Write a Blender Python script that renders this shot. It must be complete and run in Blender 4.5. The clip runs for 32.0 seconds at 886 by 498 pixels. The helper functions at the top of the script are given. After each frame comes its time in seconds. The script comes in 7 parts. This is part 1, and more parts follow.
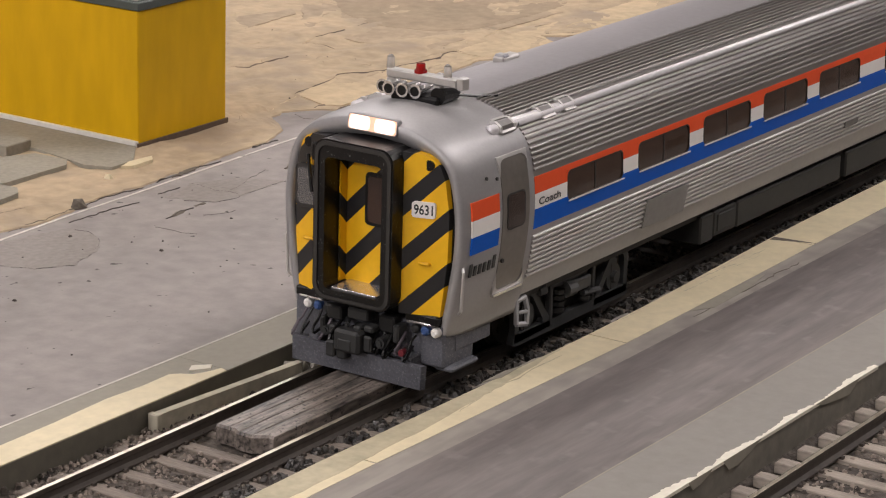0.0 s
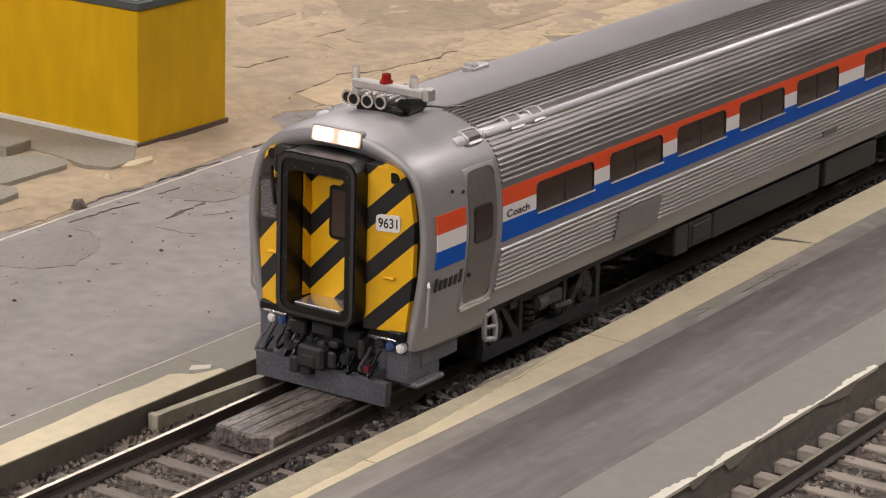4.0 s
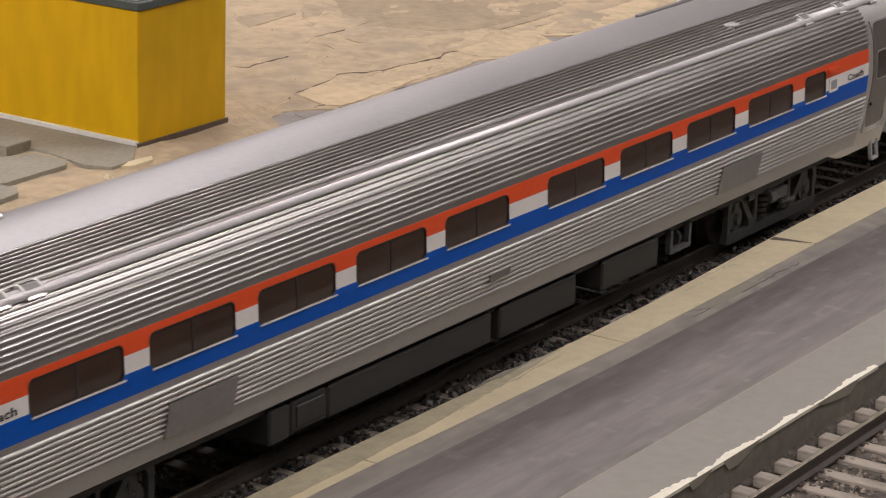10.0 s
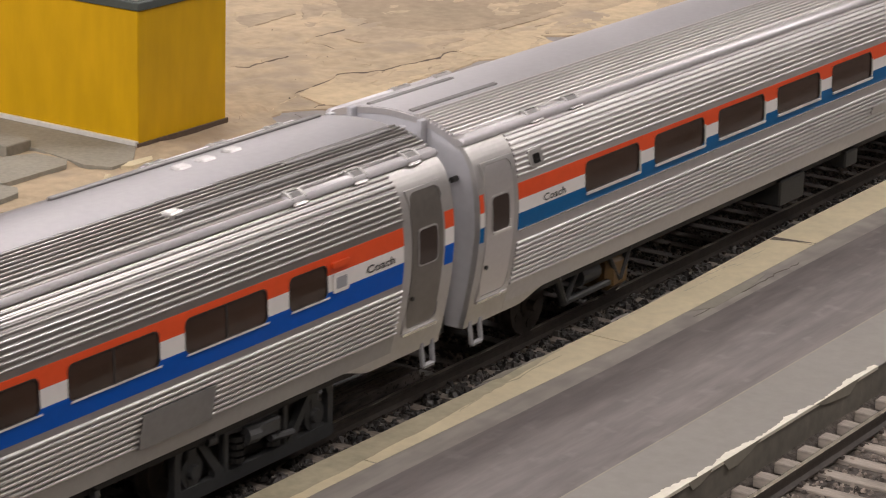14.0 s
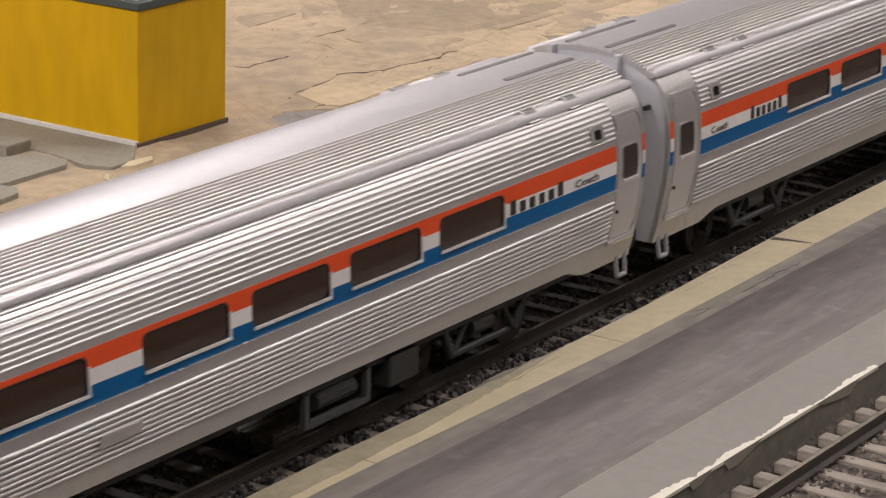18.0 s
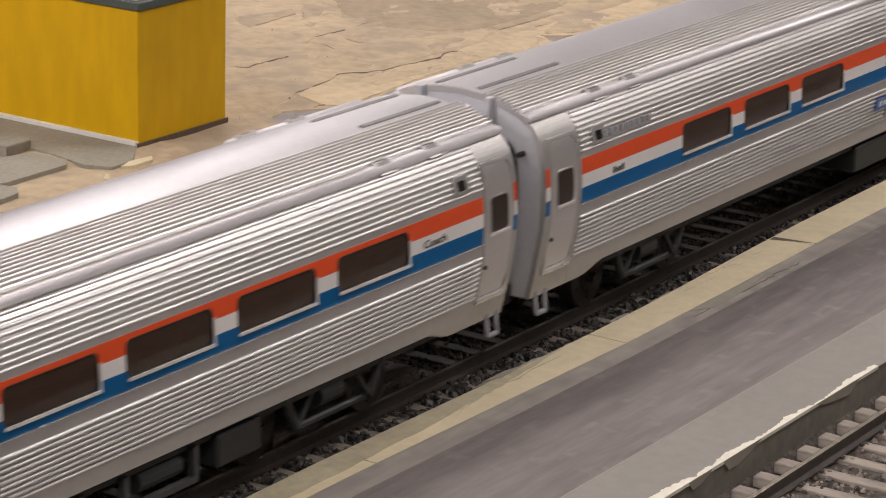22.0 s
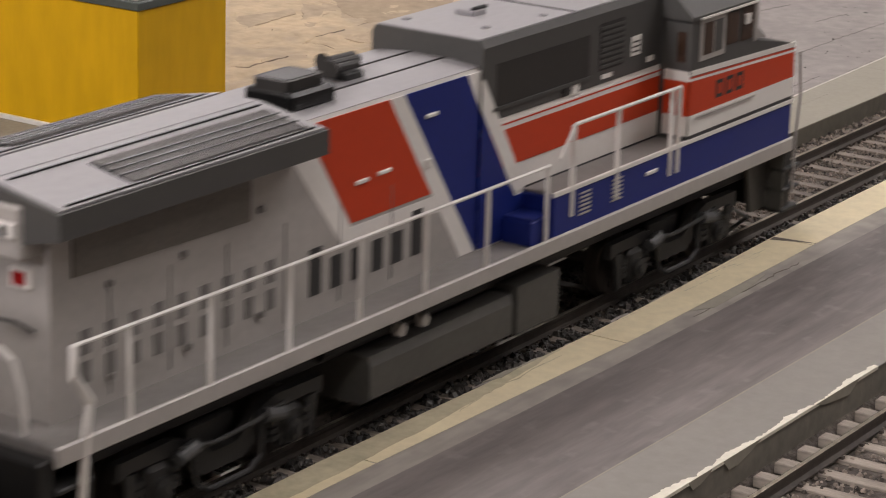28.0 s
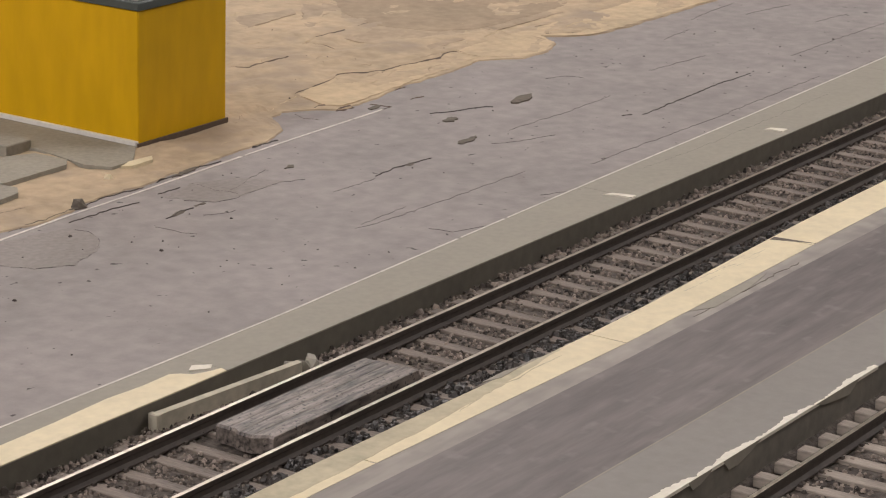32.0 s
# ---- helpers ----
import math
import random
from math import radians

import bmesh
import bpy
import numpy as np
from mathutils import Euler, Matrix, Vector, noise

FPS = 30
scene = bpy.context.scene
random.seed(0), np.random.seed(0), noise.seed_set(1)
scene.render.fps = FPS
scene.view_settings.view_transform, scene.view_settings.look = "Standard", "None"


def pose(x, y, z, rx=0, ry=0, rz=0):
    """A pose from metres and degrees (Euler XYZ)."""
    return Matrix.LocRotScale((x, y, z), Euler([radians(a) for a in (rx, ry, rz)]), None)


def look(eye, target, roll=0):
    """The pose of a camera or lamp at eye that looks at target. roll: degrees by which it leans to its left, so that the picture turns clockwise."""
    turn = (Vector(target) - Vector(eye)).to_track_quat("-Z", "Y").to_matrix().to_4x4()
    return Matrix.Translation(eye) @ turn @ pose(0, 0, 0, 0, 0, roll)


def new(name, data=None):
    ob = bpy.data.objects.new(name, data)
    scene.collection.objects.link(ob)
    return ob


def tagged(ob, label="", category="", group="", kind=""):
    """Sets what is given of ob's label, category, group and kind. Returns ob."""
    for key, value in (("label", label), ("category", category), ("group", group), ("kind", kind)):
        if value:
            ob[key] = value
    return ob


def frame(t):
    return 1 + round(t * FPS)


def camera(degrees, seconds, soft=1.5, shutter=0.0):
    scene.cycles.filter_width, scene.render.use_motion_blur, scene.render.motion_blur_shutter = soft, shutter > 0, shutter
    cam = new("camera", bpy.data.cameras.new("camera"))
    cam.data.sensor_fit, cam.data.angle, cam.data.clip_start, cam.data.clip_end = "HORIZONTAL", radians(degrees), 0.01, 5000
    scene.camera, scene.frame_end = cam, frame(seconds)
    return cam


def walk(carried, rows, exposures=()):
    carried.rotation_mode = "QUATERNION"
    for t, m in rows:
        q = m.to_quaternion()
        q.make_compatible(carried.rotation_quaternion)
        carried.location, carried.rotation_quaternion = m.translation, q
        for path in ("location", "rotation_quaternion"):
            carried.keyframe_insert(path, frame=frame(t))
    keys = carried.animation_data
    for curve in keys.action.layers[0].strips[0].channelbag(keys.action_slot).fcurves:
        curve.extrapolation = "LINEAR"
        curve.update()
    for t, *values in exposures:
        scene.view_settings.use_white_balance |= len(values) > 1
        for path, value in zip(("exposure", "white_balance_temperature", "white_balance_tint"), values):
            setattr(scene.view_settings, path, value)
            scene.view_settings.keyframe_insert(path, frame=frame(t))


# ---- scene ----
cam = camera(19.142, 32.0, soft=1.15, shutter=0.36)
# the camera stands still beside the track
YAW, PITCH = radians(33.3685), radians(-16.845)
EYE_AT = Vector((0.0, -0.23834, 0.14750))
AHEAD = Vector((math.cos(PITCH) * math.cos(YAW), math.cos(PITCH) * math.sin(YAW), math.sin(PITCH)))
EYE = look(EYE_AT, EYE_AT + AHEAD, 1.688)
walk(cam, [(0.0, EYE), (32.0, EYE)], exposures=[(0.0, 0.0), (27.2, 0.0), (28.0, -0.05), (28.5, 0.32), (29.0, 0.34), (29.5, 0.30), (29.8, 0.04), (30.1, -0.12), (32.0, -0.2)])

# ---- light: unseen ceiling lamps, added and placed to match the tones ----
world = bpy.data.worlds.new("room_air")
world.use_nodes = True
world.node_tree.nodes["Background"].inputs[0].default_value = (1.0, 0.93, 0.85, 1)
world.node_tree.nodes["Background"].inputs[1].default_value = 0.02
scene.world = world


def area_lamp(name, x, y, z, sx, sy, watts, color=(1.0, 0.925, 0.945)):
    data = bpy.data.lights.new(name, "AREA")
    data.shape, data.size, data.size_y, data.energy, data.color = "RECTANGLE", sx, sy, watts, color
    ob = new(name, data)
    ob.matrix_world = pose(x, y, z)
    return ob


# the third lamp follows the rail glints; the others are added to brighten surfaces
LAMPS = [(-0.9, 0.7, 14.5), (1.2, 0.9, 7.6), (2.9, 2.35, 22.0), (-0.9, -0.9, 5.0), (1.5, -0.55, 12.5), (2.3, -1.45, 9.0), (-3.2, 0.3, 84.0)]
CEILING_Z = 1.45
for lx, ly, watts in LAMPS:
    area_lamp("unseen_lamp_light", lx, ly, CEILING_Z - 0.045, 1.15, 0.26, watts)


# ---- materials ----
def material(name, color, rough=0.5, metal=0.0, var=0.12, fine=900.0, coarse=60.0, bump=0.0, bump_scale=None, spec=0.5, coat=0.0,
             speck=None, streak=None, bump_dist=0.0003, rough_var=0.1, island=0.0):
    """A painted, cast or worn surface: grain and patches at two scales, fine relief."""
    m = bpy.data.materials.new(name)
    m.use_nodes = True
    nt = m.node_tree
    n, l = nt.nodes, nt.links
    b = n["Principled BSDF"]
    b.inputs["Roughness"].default_value = rough
    b.inputs["Metallic"].default_value = metal
    b.inputs["Specular IOR Level"].default_value = spec
    b.inputs["Coat Weight"].default_value = coat
    tc = n.new("ShaderNodeTexCoord")
    src = tc.outputs["Object"]
    if streak:
        mp = n.new("ShaderNodeMapping")
        mp.inputs["Scale"].default_value = streak
        l.new(src, mp.inputs[0])
        src = mp.outputs[0]
    a, c = n.new("ShaderNodeTexNoise"), n.new("ShaderNodeTexNoise")
    a.inputs["Scale"].default_value, c.inputs["Scale"].default_value = fine, coarse
    a.inputs["Detail"].default_value, c.inputs["Detail"].default_value = 3.0, 5.0
    l.new(src, a.inputs["Vector"]), l.new(src, c.inputs["Vector"])
    add = n.new("ShaderNodeMath")
    add.operation = "ADD"
    l.new(a.outputs["Fac"], add.inputs[0]), l.new(c.outputs["Fac"], add.inputs[1])
    rng = n.new("ShaderNodeMapRange")
    rng.inputs["From Min"].default_value, rng.inputs["From Max"].default_value = 0.6, 1.4
    rng.inputs["To Min"].default_value, rng.inputs["To Max"].default_value = 1.0 - var, 1.0 + var
    l.new(add.outputs[0], rng.inputs["Value"])
    mul = n.new("ShaderNodeVectorMath")
    mul.operation = "SCALE"
    mul.inputs[0].default_value = color[:3]
    l.new(rng.outputs[0], mul.inputs["Scale"])
    out = mul.outputs[0]
    if island:
        geo, ir, im = n.new("ShaderNodeNewGeometry"), n.new("ShaderNodeMapRange"), n.new("ShaderNodeVectorMath")
        ir.inputs["To Min"].default_value, ir.inputs["To Max"].default_value = 1.0 - island, 1.0 + island
        l.new(geo.outputs["Random Per Island"], ir.inputs["Value"])
        im.operation = "SCALE"
        l.new(out, im.inputs[0]), l.new(ir.outputs[0], im.inputs["Scale"])
        out = im.outputs[0]
    if speck:
        size, low, high, col = speck
        v = n.new("ShaderNodeTexNoise")
        v.inputs["Scale"].default_value, v.inputs["Detail"].default_value = size, 2.0
        l.new(tc.outputs["Object"], v.inputs["Vector"])
        mr = n.new("ShaderNodeMapRange")
        mr.inputs["From Min"].default_value, mr.inputs["From Max"].default_value = low, high
        l.new(v.outputs["Fac"], mr.inputs["Value"])
        mx = n.new("ShaderNodeMix")
        mx.data_type = "RGBA"
        l.new(mr.outputs[0], mx.inputs["Factor"])
        l.new(out, mx.inputs["A"])
        mx.inputs["B"].default_value = (*col, 1)
        out = mx.outputs["Result"]
    l.new(out, b.inputs["Base Color"])
    rr = n.new("ShaderNodeMapRange")
    rr.inputs["To Min"].default_value, rr.inputs["To Max"].default_value = max(0.02, rough - rough_var), min(1.0, rough + rough_var)
    l.new(c.outputs["Fac"], rr.inputs["Value"])
    l.new(rr.outputs[0], b.inputs["Roughness"])
    if bump:
        bn = n.new("ShaderNodeTexNoise")
        bn.inputs["Scale"].default_value = bump_scale or fine
        bn.inputs["Detail"].default_value = 4.0
        l.new(src, bn.inputs["Vector"])
        bp = n.new("ShaderNodeBump")
        bp.inputs["Strength"].default_value, bp.inputs["Distance"].default_value = bump, bump_dist
        l.new(bn.outputs["Fac"], bp.inputs["Height"])
        l.new(bp.outputs[0], b.inputs["Normal"])
    return m


def glow(name, color, strength):
    m = bpy.data.materials.new(name)
    m.use_nodes = True
    b = m.node_tree.nodes["Principled BSDF"]
    b.inputs["Base Color"].default_value = (*color, 1)
    b.inputs["Emission Color"].default_value = (*color, 1)
    b.inputs["Emission Strength"].default_value = strength
    return m


def glass(name, color, rough=0.08, trans=0.75):
    m = material(name, color, rough, var=0.15, fine=300, coarse=80)
    m.node_tree.nodes["Principled BSDF"].inputs["Transmission Weight"].default_value = trans
    m.node_tree.nodes["Principled BSDF"].inputs["IOR"].default_value = 1.45
    return m


def hazard(name, yellow, black, period, share, phase, across="Y"):
    """Yellow paint with diagonal black bars, painted on in one direction."""
    m = material(name, yellow, 0.45, var=0.06, coat=0.1)
    n, l = m.node_tree.nodes, m.node_tree.links
    b = n["Principled BSDF"]
    old = b.inputs["Base Color"].links[0].from_socket
    tc, sep = n.new("ShaderNodeTexCoord"), n.new("ShaderNodeSeparateXYZ")
    l.new(tc.outputs["Object"], sep.inputs[0])
    add, off, mod, cmp_ = (n.new("ShaderNodeMath") for _ in range(4))
    add.operation, off.operation, mod.operation, cmp_.operation = "ADD", "ADD", "FLOORED_MODULO", "LESS_THAN"
    l.new(sep.outputs[across], add.inputs[0]), l.new(sep.outputs["Z"], add.inputs[1])
    l.new(add.outputs[0], off.inputs[0])
    off.inputs[1].default_value = phase
    l.new(off.outputs[0], mod.inputs[0])
    mod.inputs[1].default_value = period
    l.new(mod.outputs[0], cmp_.inputs[0])
    cmp_.inputs[1].default_value = period * share
    mx = n.new("ShaderNodeMix")
    mx.data_type = "RGBA"
    l.new(cmp_.outputs[0], mx.inputs["Factor"])
    l.new(old, mx.inputs["A"])
    mx.inputs["B"].default_value = (*black, 1)
    l.new(mx.outputs["Result"], b.inputs["Base Color"])
    return m


SILVER = material("silver_car_paint", (0.41, 0.39, 0.38), 0.33, 0.85, 0.06, 1500, 40, rough_var=0.04)
FLUTE = material("light_silver_flute", (0.54, 0.52, 0.50), 0.42, 0.6, 0.10, 1500, 40, rough_var=0.05)
FLUTE_NEW = material("pale_silver_flute", (0.66, 0.64, 0.63), 0.42, 0.6, 0.06, 1500, 40, rough_var=0.05)
SIDE_NEW = material("silver_grey_side_paint", (0.55, 0.53, 0.52), 0.36, 0.7, 0.06, 1500, 40, rough_var=0.04)
SILVER_NEW = material("bright_silver_car_paint", (0.74, 0.715, 0.705), 0.42, 0.8, 0.05, 1500, 40, rough_var=0.04)
SILVER_SMOOTH = material("smooth_silver_paint", (0.55, 0.535, 0.52), 0.40, 0.6, 0.08, 900, 60, rough_var=0.05)
SILVER_BRIGHT = material("bright_silver_trim", (0.72, 0.71, 0.70), 0.25, 0.8, 0.05)
NOSE_GREY = material("grey_silver_nose_paint", (0.36, 0.352, 0.355), 0.44, 0.32, 0.07, 1800, 60, bump=0.2, bump_scale=2200, bump_dist=0.00006, rough_var=0.03)
RED = material("red_stripe_paint", (0.86, 0.098, 0.024), 0.42, var=0.05, spec=0.3)
WHITE = material("white_stripe_paint", (0.90, 0.865, 0.835), 0.42, var=0.04)
BLUE = material("deep_blue_stripe_paint", (0.001, 0.105, 0.56), 0.45, var=0.06, spec=0.15)
TEAL = material("dull_blue_stripe_paint", (0.002, 0.128, 0.35), 0.45, var=0.06, spec=0.15)
LOCO_BLUE = material("navy_locomotive_paint", (0.010, 0.022, 0.18), 0.45, var=0.08, spec=0.3)
LOCO_RED = material("brick_red_locomotive_paint", (0.58, 0.056, 0.015), 0.5, var=0.06, spec=0.3)
LOCO_GREY = material("dark_grey_locomotive_paint", (0.075, 0.073, 0.070), 0.5, var=0.08)
LOCO_SILVER = material("matt_silver_locomotive_paint", (0.455, 0.43, 0.405), 0.5, 0.15, 0.10, 700, 50)
LOCO_WHITE = material("off_white_locomotive_paint", (0.84, 0.81, 0.77), 0.5, var=0.05)
ROOF_GREY = material("pale_grey_roof_paint", (0.35, 0.34, 0.35), 0.55, 0.1, 0.08, 700, 50)
BLACK = material("matt_black_plastic", (0.005, 0.0048, 0.005), 0.34, spec=0.35, var=0.3, fine=800, speck=(2600, 0.66, 0.72, (0.10, 0.10, 0.10)), bump=0.2, bump_scale=1500, bump_dist=0.0001)
DARK = material("black_underframe_plastic", (0.013, 0.0125, 0.012), 0.6, var=0.3)
UNDER = material("dark_grey_underframe_plastic", (0.026, 0.0265, 0.0265), 0.6, var=0.2, coarse=120)
PILOT = material("speckled_slate_grey_pilot_paint", (0.098, 0.100, 0.116), 0.65, var=0.35, fine=1800, coarse=300, speck=(3200, 0.58, 0.70, (0.19, 0.195, 0.215)), bump=0.3, bump_scale=1800, bump_dist=0.0001)
TRUCK_GREY = material("grey_cast_truck_plastic", (0.036, 0.037, 0.038), 0.55, var=0.25, coarse=120)
DULL_GEAR = material("worn_grey_brake_gear", (0.062, 0.063, 0.065), 0.5, var=0.3, coarse=200)
TANK = material("dusty_grey_tank_paint", (0.075, 0.072, 0.066), 0.6, var=0.2, coarse=90)
GASKET = material("dark_rubber_gasket", (0.03, 0.028, 0.026), 0.55, var=0.1)
PANE_DARK = glass("dark_brown_door_glass", (0.07, 0.045, 0.036), 0.2, 0.4)
PANE = glass("tinted_brown_window_glass", (0.088, 0.048, 0.032), 0.14, 0.4)
INNER = material("brown_car_interior", (0.115, 0.058, 0.040), 0.7, var=0.3, fine=300)
BELLOWS = material("grey_rubber_diaphragm", (0.36, 0.36, 0.38), 0.5, var=0.12, fine=700, coarse=120)
HAZARD = hazard("yellow_black_hazard_paint", (0.90, 0.50, 0.008), (0.014, 0.014, 0.016), 0.0091, 0.40, -0.00293)
HAZARD_SIDE = hazard("yellow_black_reveal_paint", (0.90, 0.50, 0.008), (0.014, 0.014, 0.016), 0.0091, 0.40, 0.00177, "X")
HAZARD_LEFT = hazard("yellow_black_far_panel_paint", (0.90, 0.50, 0.008), (0.014, 0.014, 0.016), 0.0091, 0.42, -0.00148)
YELLOW = material("yellow_paint", (0.90, 0.50, 0.008), 0.45, var=0.06)
HEADLAMP = glow("lit_headlamp_lens", (1.0, 0.80, 0.72), 1.25)
CLEAR = glass("clear_beacon_lens", (0.9, 0.85, 0.78), 0.1, 0.6)
HOSE = material("purple_grey_rubber_hose", (0.10, 0.085, 0.10), 0.5, var=0.2)
TAP_RED = material("dark_red_tap_paint", (0.13, 0.012, 0.02), 0.5, var=0.2)
RED_LENS = glass("red_beacon_lens", (0.5, 0.02, 0.02), 0.15, 0.4)
LIGHT_WHITE = material("white_marker_lens", (0.82, 0.80, 0.76), 0.3)
LIGHT_BLUE = material("blue_marker_lens", (0.05, 0.10, 0.26), 0.3)
INK = material("black_lettering", (0.03, 0.03, 0.03), 0.5, var=0.05)
SCREEN = material("brown_grey_mesh_screen", (0.19, 0.172, 0.15), 0.6, var=0.25, fine=1600)
LOUVRE = material("shadowed_grey_louvre", (0.19, 0.18, 0.17), 0.6, var=0.15)
TRUCK_DARK = material("dark_truck_casting", (0.021, 0.020, 0.0195), 0.6, var=0.3)
CLEAR_GREY = glass("clear_grey_cab_glass", (0.62, 0.60, 0.58), 0.1, 0.8)
PLATE_BLUE = material("blue_white_name_plate", (0.10, 0.20, 0.55), 0.4, var=0.1)
STEEL = material("worn_bright_rail_steel", (0.46, 0.41, 0.335), 0.36, 0.8, 0.25, 900, 90)
RUST = material("brown_rail_side_paint", (0.060, 0.048, 0.040), 0.7, 0.1, 0.3, 800, 90)
TIE = material("weathered_brown_grey_sleeper", (0.170, 0.142, 0.118), 0.7, var=0.45, fine=900, coarse=140, bump=0.5, bump_scale=700, streak=(3.0, 0.6, 3.0))
# the sleeper surface again in a paler tone, for the second track
TIE_PALE = material("pale_sleeper", (0.28, 0.243, 0.205), 0.75, var=0.3, fine=900, coarse=140, bump=0.5, bump_scale=700, streak=(3.0, 0.6, 3.0))
GRAVEL = material("grey_brown_ballast_stone", (0.172, 0.143, 0.120), 0.85, var=0.4, island=0.85, fine=500, coarse=120, bump=0.4, bump_scale=900)
BALLAST = material("dark_ballast_bed", (0.095, 0.079, 0.066), 0.9, var=0.6, fine=800, coarse=90, bump=1.0, bump_scale=900, bump_dist=0.0008)
ASPHALT_FAR = material("pale_grey_painted_platform", (0.283, 0.256, 0.243), 0.75, var=0.24, fine=260, coarse=34, bump=0.4, bump_scale=1200,
                       speck=(420, 0.725, 0.75, (0.07, 0.06, 0.055)), bump_dist=0.0002)
ASPHALT_NEAR = material("streaked_dark_grey_platform", (0.165, 0.146, 0.139), 0.6, var=0.36, fine=520, coarse=60, bump=0.5, bump_scale=900, streak=(0.15, 1.0, 1.0), bump_dist=0.0002, speck=(240, 0.60, 0.85, (0.23, 0.21, 0.20)))
CONCRETE = material("olive_grey_concrete_paint", (0.30, 0.278, 0.228), 0.7, var=0.10, fine=700, coarse=40, bump=0.2, bump_scale=600, bump_dist=0.0002)
CONCRETE_GREY = material("warm_grey_concrete_paint", (0.25, 0.234, 0.213), 0.65, var=0.10, fine=500, coarse=30, bump=0.2, bump_scale=600, bump_dist=0.0002)
WALL_NEAR = material("grey_olive_platform_face", (0.185, 0.168, 0.138), 0.8, var=0.25, fine=400, coarse=50, bump=0.3, bump_scale=500, bump_dist=0.0002)
WALL_DARK = material("olive_platform_face", (0.135, 0.122, 0.095), 0.8, var=0.2, fine=400, coarse=50, bump=0.3, bump_scale=500, bump_dist=0.0002)
CREAM = material("cream_platform_edging", (0.72, 0.63, 0.43), 0.65, var=0.11, fine=500, coarse=60, bump=0.15, bump_scale=500, bump_dist=0.0002)
CREAM_DIRTY = material("grimy_olive_cream_edging", (0.47, 0.42, 0.29), 0.7, var=0.22, fine=500, coarse=80, bump=0.2, bump_scale=500, bump_dist=0.0002)
CHIP = material("bare_white_plaster_chip", (0.74, 0.70, 0.60), 0.8, var=0.1, bump=0.3)
LINE = material("faded_white_line_paint", (0.62, 0.58, 0.53), 0.6, var=0.25, fine=600, coarse=90)
SAND = material("sandy_plaster_ground", (0.46, 0.36, 0.24), 0.85, var=0.26, fine=300, coarse=26, bump=0.6, bump_scale=130, speck=(48, 0.52, 0.72, (0.33, 0.265, 0.20)), bump_dist=0.0008)
SAND_PALE = material("pale_cream_plaster_layer", (0.52, 0.41, 0.265), 0.85, var=0.24, fine=350, coarse=40, bump=0.5, bump_scale=220, bump_dist=0.0006)
PATCH = material("darker_grey_platform_patch", (0.252, 0.226, 0.208), 0.75, var=0.24, fine=900, coarse=60, bump=0.3, bump_scale=900, bump_dist=0.0002)
HEADLENS = glow("warm_headlamp_lens_edge", (1.0, 0.60, 0.42), 0.55)
PEEL = material("peeling_grey_paper_edge", (0.125, 0.105, 0.083), 0.85, var=0.35, bump=0.4)
CRACK = material("dark_crack_grime", (0.045, 0.036, 0.030), 0.9, var=0.3)
OCHRE = material("ochre_yellow_painted_card", (0.64, 0.375, 0.003), 0.5, var=0.12, fine=250, coarse=30, spec=0.25, streak=(1.0, 1.0, 0.3))
SLATE = material("dark_green_grey_trim", (0.065, 0.080, 0.075), 0.5, var=0.15)
PALE = material("pale_card_top", (0.70, 0.67, 0.61), 0.6, var=0.1)
SLAB_GREY = material("grey_green_card_slab", (0.30, 0.28, 0.23), 0.8, var=0.2, coarse=50, bump=0.3)
BROWN = material("brown_crack_and_shadow_tone", (0.105, 0.072, 0.048), 0.8, var=0.3)
WOOD = material("dark_weathered_wood_planks", (0.165, 0.141, 0.123), 0.45, var=1.2, fine=1100, coarse=260, bump=0.6, bump_scale=900, streak=(0.22, 1.4, 1.0), bump_dist=0.0002, speck=(1500, 0.60, 0.68, (0.03, 0.026, 0.022)))
ROOM_WALL = material("grey_brown_room_wall", (0.13, 0.118, 0.108), 0.9, var=0.04, fine=60, coarse=2)
ROOM_FLOOR = material("grey_room_floor", (0.22, 0.20, 0.18), 0.7, var=0.12, fine=60, coarse=2)
CEIL = material("grey_ceiling_tiles", (0.36, 0.35, 0.335), 0.9, var=0.04, fine=90, coarse=2)
DIFFUSER = glow("lamp_diffuser_glow", (1.0, 0.92, 0.84), 6.0)
TABLE = material("plywood_table_edge", (0.30, 0.21, 0.13), 0.7, var=0.2, fine=120, coarse=8)
STRIP = material("grey_roof_strip", (0.20, 0.19, 0.185), 0.45, 0.45, 0.2, 700, 80)
SAND_MID = material("tan_plaster", (0.40, 0.312, 0.215), 0.85, var=0.25, fine=350, coarse=60, bump=0.4)
SAND_BROWN = material("brown_plaster", (0.345, 0.268, 0.182), 0.85, var=0.25, fine=350, coarse=60, bump=0.4)
DULL_PANEL = material("dull_grey_access_panel", (0.30, 0.295, 0.29), 0.45, 0.55, 0.12, 800, 60)
DOOR_DULL = material("dull_brown_silver_door_paint", (0.235, 0.215, 0.195), 0.42, 0.6, 0.12, 900, 60)
AMBER = material("dark_amber_plastic", (0.13, 0.070, 0.018), 0.35, var=0.2)
ROOF_SATIN = material("satin_pale_grey_roof_paint", (0.56, 0.54, 0.555), 0.36, 0.45, 0.08, 700, 40, rough_var=0.05)
SOLE_NEW = material("pale_silver_sole_plate", (0.56, 0.545, 0.55), 0.42, 0.25, 0.08, 900, 60)
SOLE = material("dull_silver_sole_plate", (0.40, 0.39, 0.385), 0.45, 0.25, 0.08, 900, 60)
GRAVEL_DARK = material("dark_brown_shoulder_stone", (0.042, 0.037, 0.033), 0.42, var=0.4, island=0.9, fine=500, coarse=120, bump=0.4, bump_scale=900)
